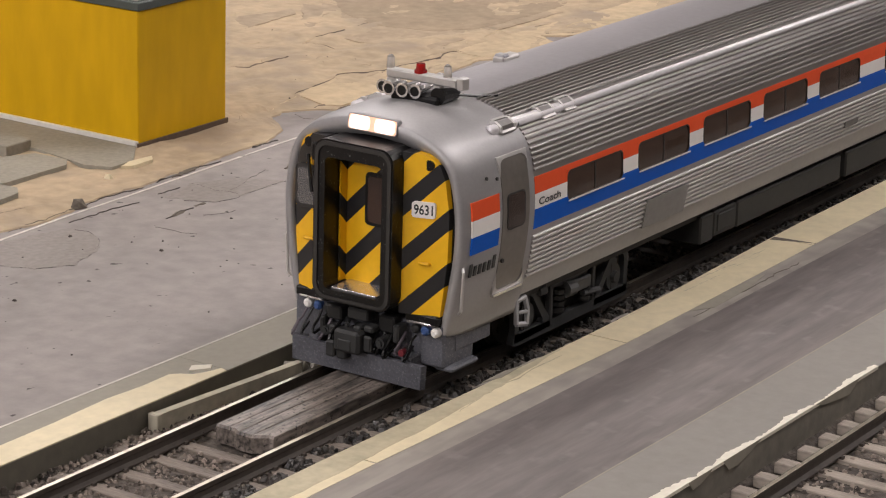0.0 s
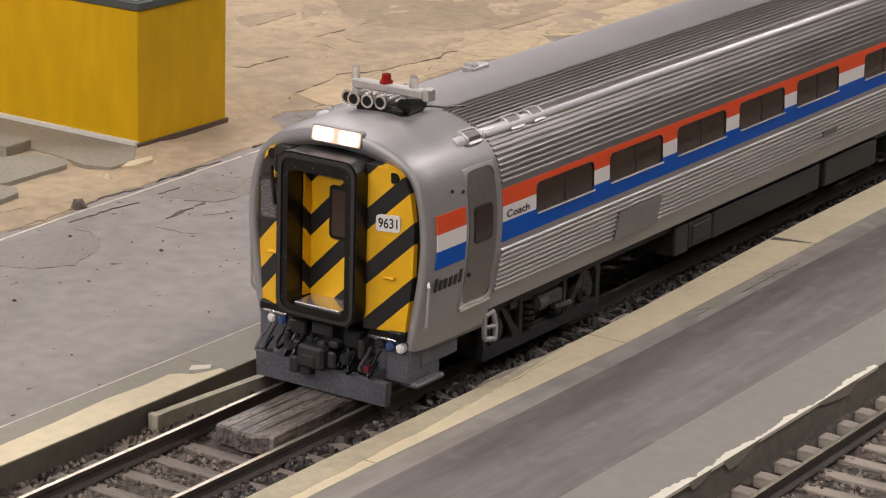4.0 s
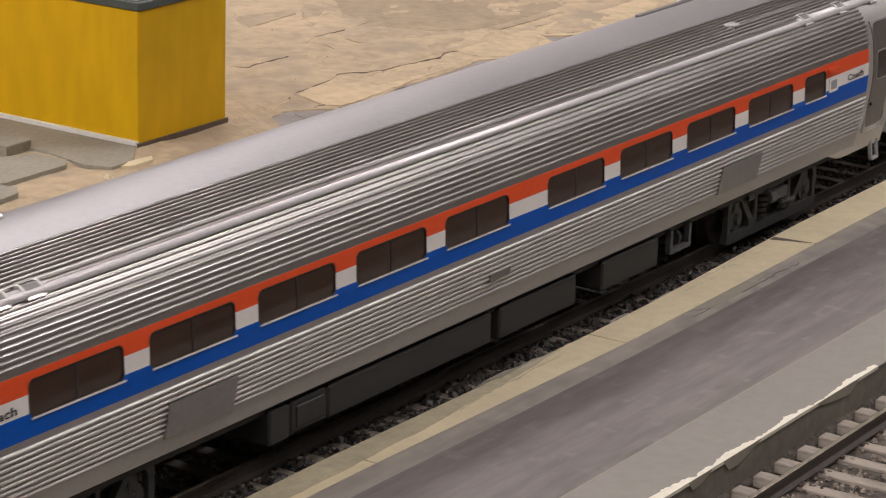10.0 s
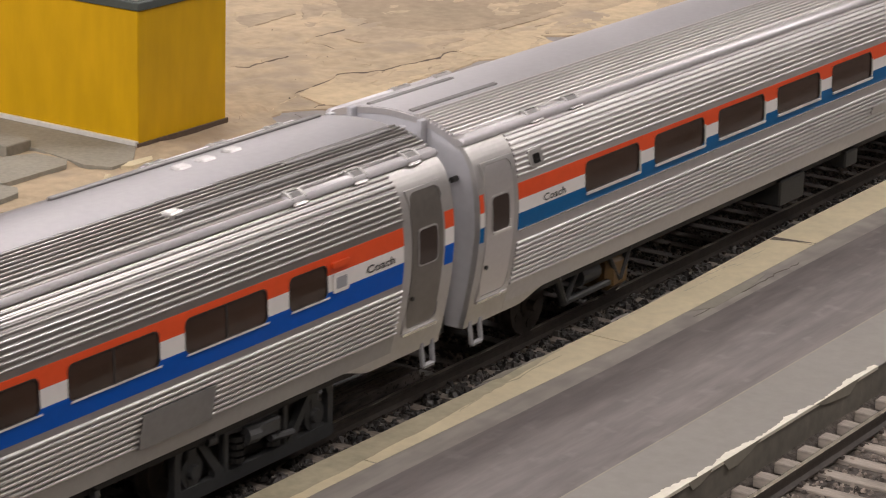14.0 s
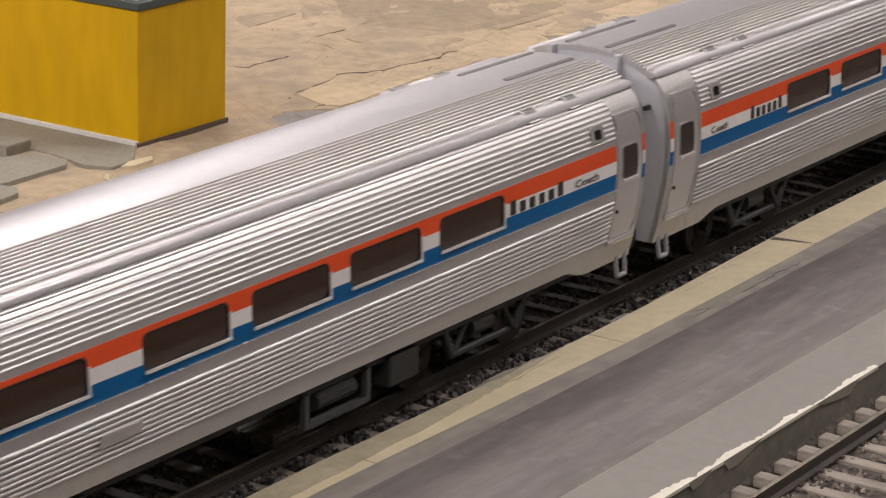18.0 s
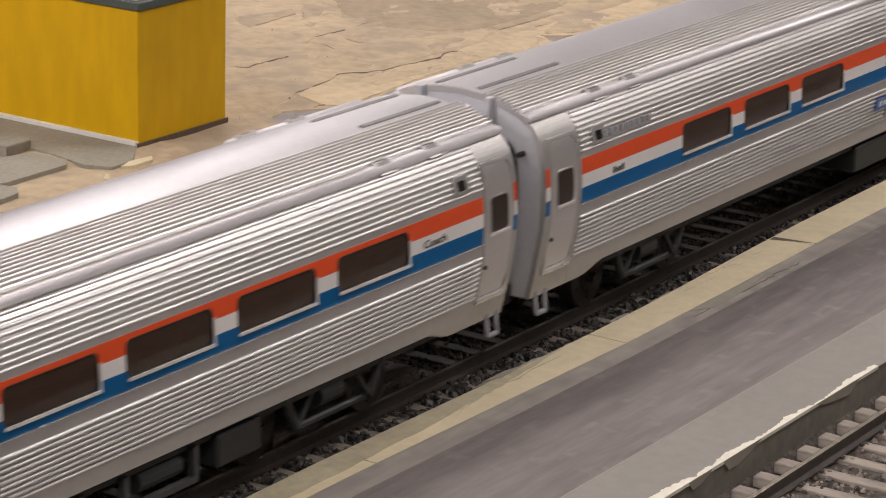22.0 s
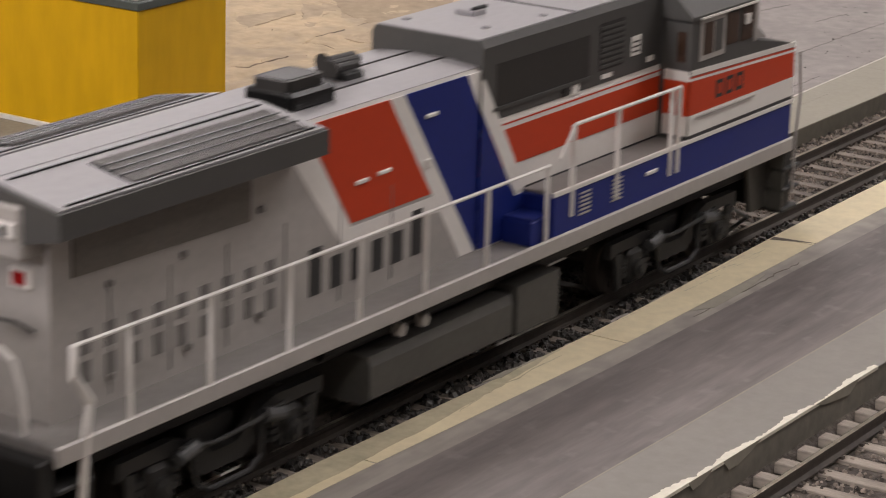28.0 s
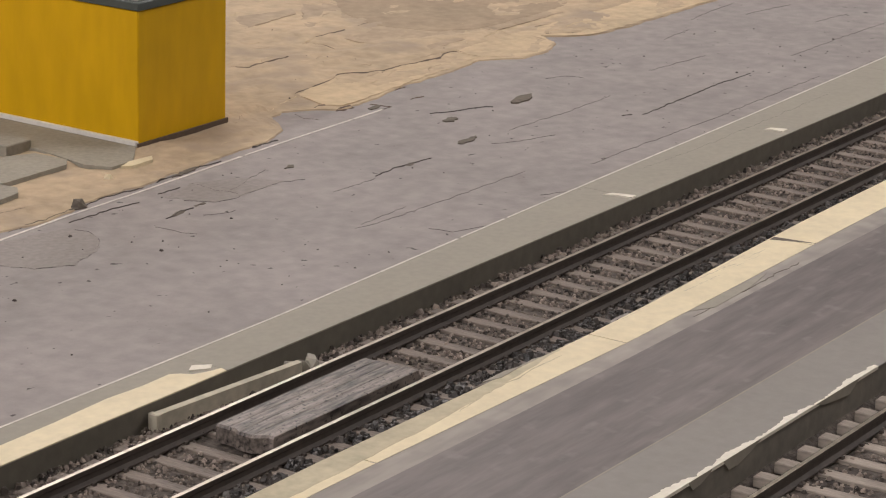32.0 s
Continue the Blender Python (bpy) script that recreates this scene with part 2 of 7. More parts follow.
GUTTER = material("worn_pale_grey_strip", (0.315, 0.287, 0.255), 0.7, var=0.25, fine=400, coarse=50, streak=(0.2, 1.0, 1.0), speck=(140, 0.48, 0.75, (0.235, 0.213, 0.195)))
DECK = material("worn_grey_walkway_paint", (0.24, 0.225, 0.215), 0.6, var=0.15, fine=600, coarse=60)
CAB_CROWN = material("satin_silver_crown_paint", (0.34, 0.325, 0.335), 0.43, 0.5, 0.08, 700, 40, rough_var=0.05)
PALE_DIRTY = material("dirty_pale_concrete", (0.47, 0.43, 0.335), 0.75, var=0.25, fine=500, coarse=60, bump=0.3, bump_scale=500, bump_dist=0.0002)
GUTTER_RAIL = material("highlit_gutter_paint", (0.80, 0.775, 0.795), 0.38, 0.2, 0.06)
BULKHEAD = material("smooth_pale_lilac_grey_paint", (0.60, 0.595, 0.625), 0.5, var=0.06, fine=700, coarse=60)


# ---- mesh helpers; all lengths in millimetres ----
MM = 0.001


def finish(bm, name, mat, smooth=False):
    bmesh.ops.recalc_face_normals(bm, faces=bm.faces)
    me = bpy.data.meshes.new(name)
    bm.to_mesh(me)
    bm.free()
    me.transform(Matrix.Scale(MM, 4))
    me.materials.append(mat)
    if smooth:
        me.polygons.foreach_set("use_smooth", [True] * len(me.polygons))
    return me


def part(name, bm, mat, parent, label="", smooth=False, at=(0, 0, 0)):
    ob = new(name, finish(bm, name, mat, smooth))
    ob.parent = parent
    ob.location = Vector(at) * MM
    return tagged(ob, label) if label else ob


def thing(name, label, category, group="", at=(0, 0, 0)):
    ob = new(name)
    ob.empty_display_size = 0.01
    ob.location = Vector(at) * MM
    return tagged(ob, label, category, group)


def setting(name, bm, mat, label="", smooth=False, kind="structure", category=""):
    return tagged(new(name, finish(bm, name, mat, smooth)), label, category or name.replace("_", " "), kind=kind)


def solid(name, bm, mat, label, category, group="", smooth=False, at=(0, 0, 0)):
    ob = new(name, finish(bm, name, mat, smooth))
    ob.location = Vector(at) * MM
    return tagged(ob, label, category, group)


def fresh():
    return bmesh.new()


def box(bm, x0, x1, y0, y1, z0, z1, r=0.0):
    """A block, its edges chamfered by r."""
    r = min(r, 0.45 * min(x1 - x0, y1 - y0, z1 - z0))
    if r <= 0:
        v = [bm.verts.new((x, y, z)) for x in (x0, x1) for y in (y0, y1) for z in (z0, z1)]
        for f in ((0, 1, 3, 2), (4, 6, 7, 5), (0, 4, 5, 1), (2, 3, 7, 6), (0, 2, 6, 4), (1, 5, 7, 3)):
            bm.faces.new([v[i] for i in f])
        return bm
    X, Y, Z = (x0, x1), (y0, y1), (z0, z1)
    c = {}
    for i in (0, 1):
        for j in (0, 1):
            for k in (0, 1):
                sx, sy, sz = (r, -r)[i], (r, -r)[j], (r, -r)[k]
                c[i, j, k] = (bm.verts.new((X[i], Y[j] + sy, Z[k] + sz)), bm.verts.new((X[i] + sx, Y[j], Z[k] + sz)), bm.verts.new((X[i] + sx, Y[j] + sy, Z[k])))
                bm.faces.new(c[i, j, k])
    ring = ((0, 0), (0, 1), (1, 1), (1, 0))
    for i in (0, 1):
        bm.faces.new([c[i, a, b][0] for a, b in ring])
        bm.faces.new([c[a, i, b][1] for a, b in ring])
        bm.faces.new([c[a, b, i][2] for a, b in ring])
    for a in (0, 1):
        for b in (0, 1):
            bm.faces.new([c[0, a, b][1], c[1, a, b][1], c[1, a, b][2], c[0, a, b][2]])
            bm.faces.new([c[a, 0, b][0], c[a, 1, b][0], c[a, 1, b][2], c[a, 0, b][2]])
            bm.faces.new([c[a, b, 0][0], c[a, b, 1][0], c[a, b, 1][1], c[a, b, 0][1]])
    return bm


def prism(bm, pts, lo, hi, axis="y"):
    """A flat outline, drawn out along an axis. pts: (x, z) for y, (y, z) for x, (x, y) for z."""
    put = {"y": lambda a, b, t: (a, t, b), "x": lambda a, b, t: (t, a, b), "z": lambda a, b, t: (a, b, t)}[axis]
    A, B = [bm.verts.new(put(a, b, lo)) for a, b in pts], [bm.verts.new(put(a, b, hi)) for a, b in pts]
    bm.faces.new(A), bm.faces.new(B)
    for i in range(len(pts)):
        j = (i + 1) % len(pts)
        bm.faces.new((A[i], A[j], B[j], B[i]))
    return bm


def tube(bm, p0, p1, r, n=10, r1=None):
    p0, p1 = Vector(p0), Vector(p1)
    d = (p1 - p0).normalized()
    u = d.orthogonal().normalized()
    w = d.cross(u)
    r1 = r if r1 is None else r1
    A = [bm.verts.new(p0 + (u * math.cos(i * math.tau / n) + w * math.sin(i * math.tau / n)) * r) for i in range(n)]
    B = [bm.verts.new(p1 + (u * math.cos(i * math.tau / n) + w * math.sin(i * math.tau / n)) * r1) for i in range(n)]
    bm.faces.new(A), bm.faces.new(B)
    for i in range(n):
        bm.faces.new((A[i], A[(i + 1) % n], B[(i + 1) % n], B[i]))
    return bm


def wire(bm, pts, r, n=6):
    for a, b in zip(pts, pts[1:]):
        tube(bm, a, b, r, n)
    return bm


def loft(bm, sections, caps=True):
    """Closed outlines with equal numbers of points, joined one to the next."""
    rows = [[bm.verts.new(p) for p in s] for s in sections]
    for A, B in zip(rows, rows[1:]):
        for i in range(len(A)):
            j = (i + 1) % len(A)
            bm.faces.new((A[i], A[j], B[j], B[i]))
    if caps:
        bm.faces.new(rows[0]), bm.faces.new(rows[-1])
    return bm


# ---- the room and the model layout: rail top just below height 0, track along x ----
def make_room():
    # unseen room shell; its tones are set dark to dim reflections on the train
    x0, x1, y0, y1, zf, zc = -4800, 5200, -1900, 4200, -950, CEILING_Z * 1000
    b = fresh(); box(b, x0, x1, y0, y1, zf - 50, zf); setting("floor", b, ROOM_FLOOR, "grey room floor under the layout table")
    b = fresh(); box(b, x0, x1, y0, y1, zc, zc + 60); setting("ceiling", b, CEIL, "unseen grey ceiling, darkened to dim reflections")
    for nm, q in (("wall_north", (x0, x1, y1, y1 + 80)), ("wall_south", (x0, x1, y0 - 80, y0)), ("wall_west", (x0 - 80, x0, y0 - 80, y1 + 80)), ("wall_east", (x1, x1 + 80, y0 - 80, y1 + 80))):
        b = fresh(); box(b, *q, zf - 50, zc + 60); setting(nm, b, ROOM_WALL, "unseen grey-brown wall, darkened to dim reflections")
    for lx, ly, _ in LAMPS:
        t = thing("unseen_ceiling_lamp", "unseen long ceiling lamp, added to light the layout", "lamp", "ceiling lamps", (lx * 1000, ly * 1000, zc))
        b = fresh(); box(b, -620, 620, -150, 150, -40, 0, 6); part("housing", b, LOCO_WHITE, t)
        b = fresh(); box(b, -590, 590, -130, 130, -44, -39, 2); part("diffuser", b, DIFFUSER, t)


TRACK_X0, TRACK_X1 = -2100.0, 2900.0
FAR_Y, NEAR_Y, OUTER_Y, TOP = 17.0, -19.4, -68.2, 1.0
TRACK2 = -85.4
# rails lowered to fit the camera's view
RAIL_Z = -0.5
TIE_STEP, TIE_FIRST = 7.32, 286.6


def make_ground():
    # table top with the ballast bed, gently uneven
    b = fresh(); box(b, TRACK_X0 - 100, TRACK_X1 + 100, -420, 900, -60, -6.5); top = setting("table_top", b, TABLE, "plywood table top of the model railway", category="table")
    for x in (TRACK_X0 + 20, 400, TRACK_X1 - 20):
        for y in (-360, 840):
            b = fresh(); box(b, x - 40, x + 40, y - 40, y + 40, -950, -60, 3); part("leg", b, TABLE, top)
    b = fresh()
    nx, ny = 150, 60
    xs = [150 + i * 5.0 for i in range(nx)]
    ys = [-150 + j * 2.9 for j in range(ny)]
    xs = [TRACK_X0] + xs + [TRACK_X1]
    ys = [-400] + ys + [60]
    g = [[b.verts.new((x, y, -3.5 + 0.35 * noise.noise((x * .22, y * .22, 0)) + 0.2 * noise.noise((x * .9, y * .9, 3)) - (1.5 if -77.5 < y < -66 else 0))) for y in ys] for x in xs]
    for i in range(len(xs) - 1):
        for j in range(len(ys) - 1):
            b.faces.new((g[i][j], g[i + 1][j], g[i + 1][j + 1], g[i][j + 1]))
    setting("ground", b, BALLAST, "dark brown-grey ballast bed around the model tracks")


def edge_line(x):
    """The white line behind the platform's concrete edge."""
    return float(np.interp(x, [200, 281, 322, 352, 424, 486, 531, 620, 760, 2900], [28.0, 28.1, 27.8, 27.8, 29.7, 31.1, 31.9, 34.2, 37.4, 40.0]))


def outer_line(x):
    return float(np.interp(x, [200, 355, 374, 396, 418, 449, 493, 544], [92.0, 97.0, 98.2, 98.6, 99.5, 100.6, 101.2, 102.2]))


def make_far_side():
    # raised platform: concrete edge with a dark face, painted surface, two white lines
    b = fresh()
    box(b, TRACK_X0, TRACK_X1, FAR_Y + 0.02, 900, -6, TOP - 0.22)
    setting("platform_base", b, WALL_DARK, "dark olive side face of the far platform")
    far = thing("far_platform", "grey painted far platform with a concrete edge and white lines", "platform")
    tagged(far, kind="structure")
    cuts = [TRACK_X0, 100, 208, 324, 460, 605, 760, TRACK_X1]
    for a, c in zip(cuts, cuts[1:]):
        n = 1 if c - a > 900 else max(1, int((c - a) / 12))
        xs = [a + 0.05 + (c - a - 0.1) * k / n for k in range(n + 1)]
        b = fresh(); prism(b, [(a + 0.05, FAR_Y), (c - 0.05, FAR_Y)] + [(x, edge_line(x)) for x in reversed(xs)], TOP - 0.25, TOP, "z"); part("edge_slab", b, CONCRETE, far)
    b = fresh(); box(b, TRACK_X0, TRACK_X1, 25.0, 130, TOP - 2.0, TOP - 0.05); part("platform_surface", b, ASPHALT_FAR, far)
    for k, (line, w, end) in enumerate(((edge_line, 0.42, 760), (outer_line, 0.6, 484))):
        b = fresh()
        x = 200.0
        rnd = random.Random(29 + 69 * k)
        while x < end:
            l = rnd.uniform(5, 14)
            ww = w * rnd.uniform(0.8, 1.1) / 2
            prism(b, [(x, line(x) - ww), (x + l, line(x + l) - ww), (x + l, line(x + l) + ww), (x, line(x) + ww)], TOP - 0.3, TOP + 0.06, "z")
            x += l - 0.02 + (0 if rnd.random() < 0.85 else rnd.uniform(.2, 1.2))
        part("white_line", b, LINE, far, "thin worn white line")
    # worn cream stretch of the edge and the chips on it
    b = fresh()
    prism(b, [(208, FAR_Y - 0.02), (323.5, FAR_Y - 0.02), (324, 18.4), (321.5, 18.9), (318.6, 20.2), (317.6, 22.0), (316.2, 23.2), (309, 23.0), (301, 23.6), (288, 22.9), (275, 22.7), (250, 22.2), (208, 22.6)], TOP - 0.1, TOP + 0.07, "z"); part("worn_patch", b, CREAM, far, "bare cream patch on the edge")
    b = fresh(); prism(b, [(319.3, 21.6), (321.6, 22.8), (324.0, 20.4), (322.4, 19.4)], TOP - 0.1, TOP + 0.25, "z"); part("chip", b, CHIP, far)
    b = fresh(); prism(b, [(457, 23.4), (459.5, 22.4), (461, 17.6), (459, 17.6), (458.3, 21.5)], TOP - 0.1, TOP + 0.22, "z"); part("chip", b, CHIP, far)
    b = fresh(); prism(b, [(529, 22.8), (531.5, 22.4), (533, 18.9), (530, 18.7), (530.2, 21.4)], TOP - 0.1, TOP + 0.2, "z"); part("chip", b, CHIP, far)


def ribbon(b, pts, width, z0, z1, seed, base=None):
    """A ragged strip along a line: a crack or a peeling edge."""
    rnd = random.Random(seed)
    fine = []
    for (ax, ay), (cx, cy) in zip(pts, pts[1:]):
        n = max(2, int(math.hypot(cx - ax, cy - ay) / 1.6))
        for k in range(n):
            t = k / n
            fine.append((ax + (cx - ax) * t + rnd.uniform(-.35, .35), ay + (cy - ay) * t + rnd.uniform(-.35, .35)))
    fine.append(pts[-1])
    n = len(fine)
    lo, hi = [], []
    for i, (x, y) in enumerate(fine):
        (ax, ay), (cx, cy) = fine[max(0, i - 1)], fine[min(n - 1, i + 1)]
        d = Vector((cx - ax, cy - ay)).normalized() if (cx, cy) != (ax, ay) else Vector((1, 0))
        w = width * (0.25 + 0.75 * math.sin(math.pi * min(1, max(0, (i + .3) / n)))) * rnd.uniform(0.4, 1.3) / 2
        lo.append((x + d.y * w, y - d.x * w)); hi.append((x - d.y * w, y + d.x * w))
    g = [base(*q) if base else 0.0 for q in fine]
    rows = [(b.verts.new((*lo[i], z0 + g[i])), b.verts.new((*lo[i], z1 * 0.3 + z0 * 0.7 + g[i])), b.verts.new((*hi[i], z1 + g[i])), b.verts.new((*hi[i], z0 + g[i]))) for i in range(n)]
    for A, B in zip(rows, rows[1:]):
        for k in range(4):
            b.faces.new((A[k], A[(k + 1) % 4], B[(k + 1) % 4], B[k]))
    b.faces.new(rows[0]), b.faces.new(rows[-1])


BORDER = [(TRACK_X0, 100), (345, 101), (359, 100.4), (366, 98.6), (372, 98.4), (384, 101.1), (390, 101.8), (401, 100.6), (411.5, 101.8), (423, 102), (440.5, 103.4), (447, 103), (458, 107), (465, 115.5), (470.5, 116.9), (478, 112.6), (481, 107.8),
          (494, 108), (512.6, 111.1), (521, 110.3), (531, 110.2), (546, 111.8), (556, 104.4), (566.5, 104.2), (576, 107.5), (581, 114.5), (584.7, 110.2), (591.5, 105.6), (603, 103.8), (633, 103.2), (656, 103.1), (TRACK_X1, 108)]


def sand_border(x):
    """Where the grey platform ends and the bare plaster begins."""
    return float(np.interp(x, [q[0] for q in BORDER], [q[1] for q in BORDER])) + 0.9 * noise.noise((x * 0.21, 1, 5)) + 0.6 * noise.noise((x * 0.7, 2, 9))


def ground_height(x, y, d=None):
    """The top of the platform, or of the uneven plaster beyond it."""
    d = y - sand_border(x) if d is None else d
    if d <= 0:
        return TOP - 0.05
    f = min(1, d / 3)
    h = 0.30 + (0.22 * noise.noise((x * .06, y * .06, 2)) + 0.14 * noise.noise((x * .25, y * .25, 4)) + 0.10 * noise.noise((x * .8, y * .8, 8))) * f
    # stepped, torn layers
    h += (0.34 * max(-0.3, min(0.6, 8 * noise.noise((x * .03 + 9, y * .09, 6)))) + 0.26 * max(-0.3, min(0.5, 9 * noise.noise((x * .05 + 3, y * .16, 11))))) * min(1, d / 4)
    return TOP - 0.05 + max(h, 0.05)


def make_sand():
    b = fresh()
    xs = [TRACK_X0] + [240 + i * 1.6 for i in range(330)] + [TRACK_X1]
    rows = []
    for x in xs:
        y0 = sand_border(x)
        rows.append([b.verts.new((x, y0 + d, ground_height(x, y0 + d, d) - (.02 if d == 0 else 0))) for d in [0, 0.25, 1.0] + [2.0 + 1.5 * j for j in range(40)] + [64, 68, 73, 79, 86, 94, 103, 115, 130, 150, 200, 280, 420, 780]])
    for A, B in zip(rows, rows[1:]):
        for k in range(len(A) - 1):
            b.faces.new((A[k], A[k + 1], B[k + 1], B[k]))
    setting("sand_ground", b, SAND, "bare sandy plaster ground with torn edges", category="ground")
    peel = thing("peeling_paper", "dark torn paper edges and cracks in the platform surface", "cracks")
    tagged(peel, kind="stuff")
    # cracks in the grey surface: line, width
    runs = [([(477, 38), (490, 38.1), (503, 37.7), (530, 37), (538, 37), (572, 37.5), (588, 37.6)], .5), ([(524, 51.6), (563, 52.9), (571, 52.5), (579, 52.2)], .6), ([(565, 73.4), (577, 72), (590, 71)], .45),
            ([(482, 27.7), (505, 26.4), (539, 26.7), (573, 27.3)], .32), ([(491, 68.2), (513, 66.7), (535, 67.2)], .3), ([(597, 34), (620, 34.3)], .4), ([(627, 95.4), (641, 96.8), (656, 97.5)], .5), ([(644, 87.7), (665, 84.2)], .4),
            ([(405, 48.7), (416, 47.4), (441, 46.4), (463, 46.1)], .36), ([(492, 90.4), (497, 87.5), (505, 84.9), (507, 82.7)], .6), ([(439, 68.4), (447, 68.9), (455, 67.9), (459, 67.6)], .8), ([(423.5, 68), (432, 67.4), (438, 67.7)], .25),
            ([(478, 64.3), (484, 60.7), (494, 57.6)], .3), ([(414, 37.6), (415, 33), (423, 29.8)], .3), ([(408, 49.6), (424, 50.3)], .22), ([(386, 82.2), (389, 82), (394, 82.8), (396, 82.6)], .9), ([(399, 87.7), (402, 82.1), (407.5, 80.6), (415.5, 81), (423, 80.9), (427.5, 78.3)], .4),
            ([(410, 94.5), (409, 89), (410, 82.5)], .4), ([(381, 80), (381, 73.6), (382, 70.6)], .3), ([(393, 77.7), (397, 75.2), (400, 75.2)], .4), ([(372, 94.6), (378, 94.4), (385, 94.6), (392, 93.5)], .8), ([(343, 86), (345.6, 79.7), (352, 75.5), (363, 79), (367, 82.2), (370, 87.7), (369, 92.6)], .4),
            ([(410, 84.6), (420, 87.4), (428.6, 89.6)], .3), ([(399, 94.4), (402, 94.6), (406, 94.4)], .6), ([(604, 53.4), (631, 53.5), (660, 52.7)], .3), ([(449, 33.3), (458, 29.2)], .3), ([(647, 68), (664, 66)], .3), ([(540, 88.6), (546, 86.5), (547, 81.7)], .4), ([(600, 88.8), (609, 89.4), (615, 89.5)], .4), ([(519.5, 55.1), (522, 53.6)], .6),
            ([(360, 99.6), (372, 99.2), (380, 100.4)], .5), ([(384, 100.6), (391, 101.2), (401, 100)], .8), ([(406, 100.6), (418, 101.4), (428, 101)], .6), ([(441, 102.6), (450, 102.4)], 1.0)]
    for i, (pts, w) in enumerate(runs):
        b = fresh(); ribbon(b, pts, w * 1.05, -0.4, 0.07 if w < 0.55 else 0.16, i, ground_height)
        part("crack", b, CRACK, peel)
    # cracks in the plaster; the first also paints the torn edge's shadow line
    runs = [([(486, 124.7), (496, 126), (505, 127), (509, 128.9), (513, 125), (519, 122.6), (527, 122.9), (534, 120.8), (539, 119.9), (547, 122.1), (550.5, 121.5), (550, 118), (549.4, 114)], 1.3), ([(478, 113), (482, 112.5)], 2.2), ([(479.5, 108.4), (485.4, 107.9)], 2.4), ([(490, 106.2), (491.5, 101.6), (488, 101.4)], 1.0),
            ([(471.4, 114), (469.5, 109.7), (470.7, 106.6)], .5), ([(506, 110), (510, 109.6)], 1.0), ([(501, 101.8), (505, 100.8)], 1.0), ([(540, 158.4), (545, 157.6), (551.5, 157.7)], 1.0), ([(558, 158), (564.5, 159)], .8), ([(533, 157.3), (534.6, 152.8), (532.4, 147.3)], .6),
            ([(498, 154), (500, 149.7), (505, 150.8), (516, 149.5)], 1.2), ([(575, 141.4), (585, 141), (596, 146)], .7), ([(455, 118), (462, 122)], .4), ([(357, 108.6), (366, 108.4), (373, 107)], .6), ([(583, 115), (590, 110)], .7)]
    for i, (pts, w) in enumerate(runs):
        b = fresh(); ribbon(b, pts, w, -0.4, 0.05 if w < 0.9 else 0.14, 60 + i, ground_height)
        part("crack", b, BROWN, peel)

    def plate(pts, lift, mat, seed, step=2.2):
        """A torn layer that lies on the ground, its outline ragged."""
        rnd = random.Random(seed)
        fine = []
        for (ax, ay), (cx, cy) in zip(pts, pts[1:] + pts[:1]):
            n = max(1, int(math.hypot(cx - ax, cy - ay) / step))
            for k in range(n):
                fine.append((ax + (cx - ax) * k / n + rnd.uniform(-.45, .45), ay + (cy - ay) * k / n + rnd.uniform(-.45, .45)))
        z = lift + sum(ground_height(*q) for q in fine) / len(fine)
        b = fresh(); prism(b, fine, z - 1.0, z, "z")
        part("plaster_layer", b, mat, peel)
    plate([(486, 124.7), (496, 126), (505, 127), (509, 128.9), (513, 125), (519, 122.6), (527, 122.9), (534, 120.8), (539, 119.9), (547, 122), (549, 114), (534, 112.2), (522.6, 111.8), (511.5, 111.2), (501, 110.2), (491, 109.6), (483.4, 109.8), (482, 113.3), (483.5, 118.5)], .10, SAND_PALE, 1)
    plate([(550, 122), (563, 122.6), (592, 121.5), (619, 120), (640, 119.5), (760, 128), (760, 104), (656, 103.6), (632, 104), (603, 104.6), (591, 106), (584.6, 110.2), (581, 115.4), (576, 108.4), (567, 105), (556, 105.2), (549, 113.2)], .12, SAND_PALE, 2)
    plate([(340, 88), (343, 86), (345.6, 79.7), (352, 75.5), (363, 79), (367, 82.2), (370, 87.7), (369, 92.6), (355, 96), (330, 96)], .06, PATCH, 9, 1.2)
    plate([(398, 92), (402, 82), (409, 81), (424, 81), (420, 90), (410, 95)], .04, PATCH, 10, 1.2)
    # two wide sheets, tan then brown, make the far plaster darker
    plate([(544, 162), (543, 146), (548, 128), (566, 128), (598, 127), (627, 126), (700, 130), (800, 142), (900, 330), (640, 330), (576, 190), (552, 172)], .03, SAND_MID, 12)
    plate([(562, 156), (566, 140), (576, 132), (600, 131), (640, 131), (720, 136), (800, 150), (900, 330), (660, 330), (588, 190), (570, 172)], .09, SAND_BROWN, 13)
    plate([(530, 178), (545, 180), (561, 181), (564, 185), (548, 190), (528, 186)], .05, SAND_MID, 14)
    for x, y, l, w in ((518, 81.6, 11, 3.2), (477, 70, 9, 2.0), (490, 83.4, 4.5, 2.4), (433.5, 87, 4, 1.4), (452, 68.3, 4, .9), (381, 100.2, 5, 1.8), (391, 82.5, 5, 1.0), (399, 83.5, 4, 1.0), (488.5, 103.5, 5, 2.0), (416, 101.2, 10, 1.6)):
        pts = [(x + l / 2 * math.cos(a * math.tau / 10), y + w / 2 * math.sin(a * math.tau / 10) + .18 * l * math.cos(a * math.tau / 10) * .3) for a in range(10)]
        plate(pts, min(.35, w * .11), PEEL, int(x), 1.0)
    # flakes and stains in the plaster
    rnd = random.Random(17)
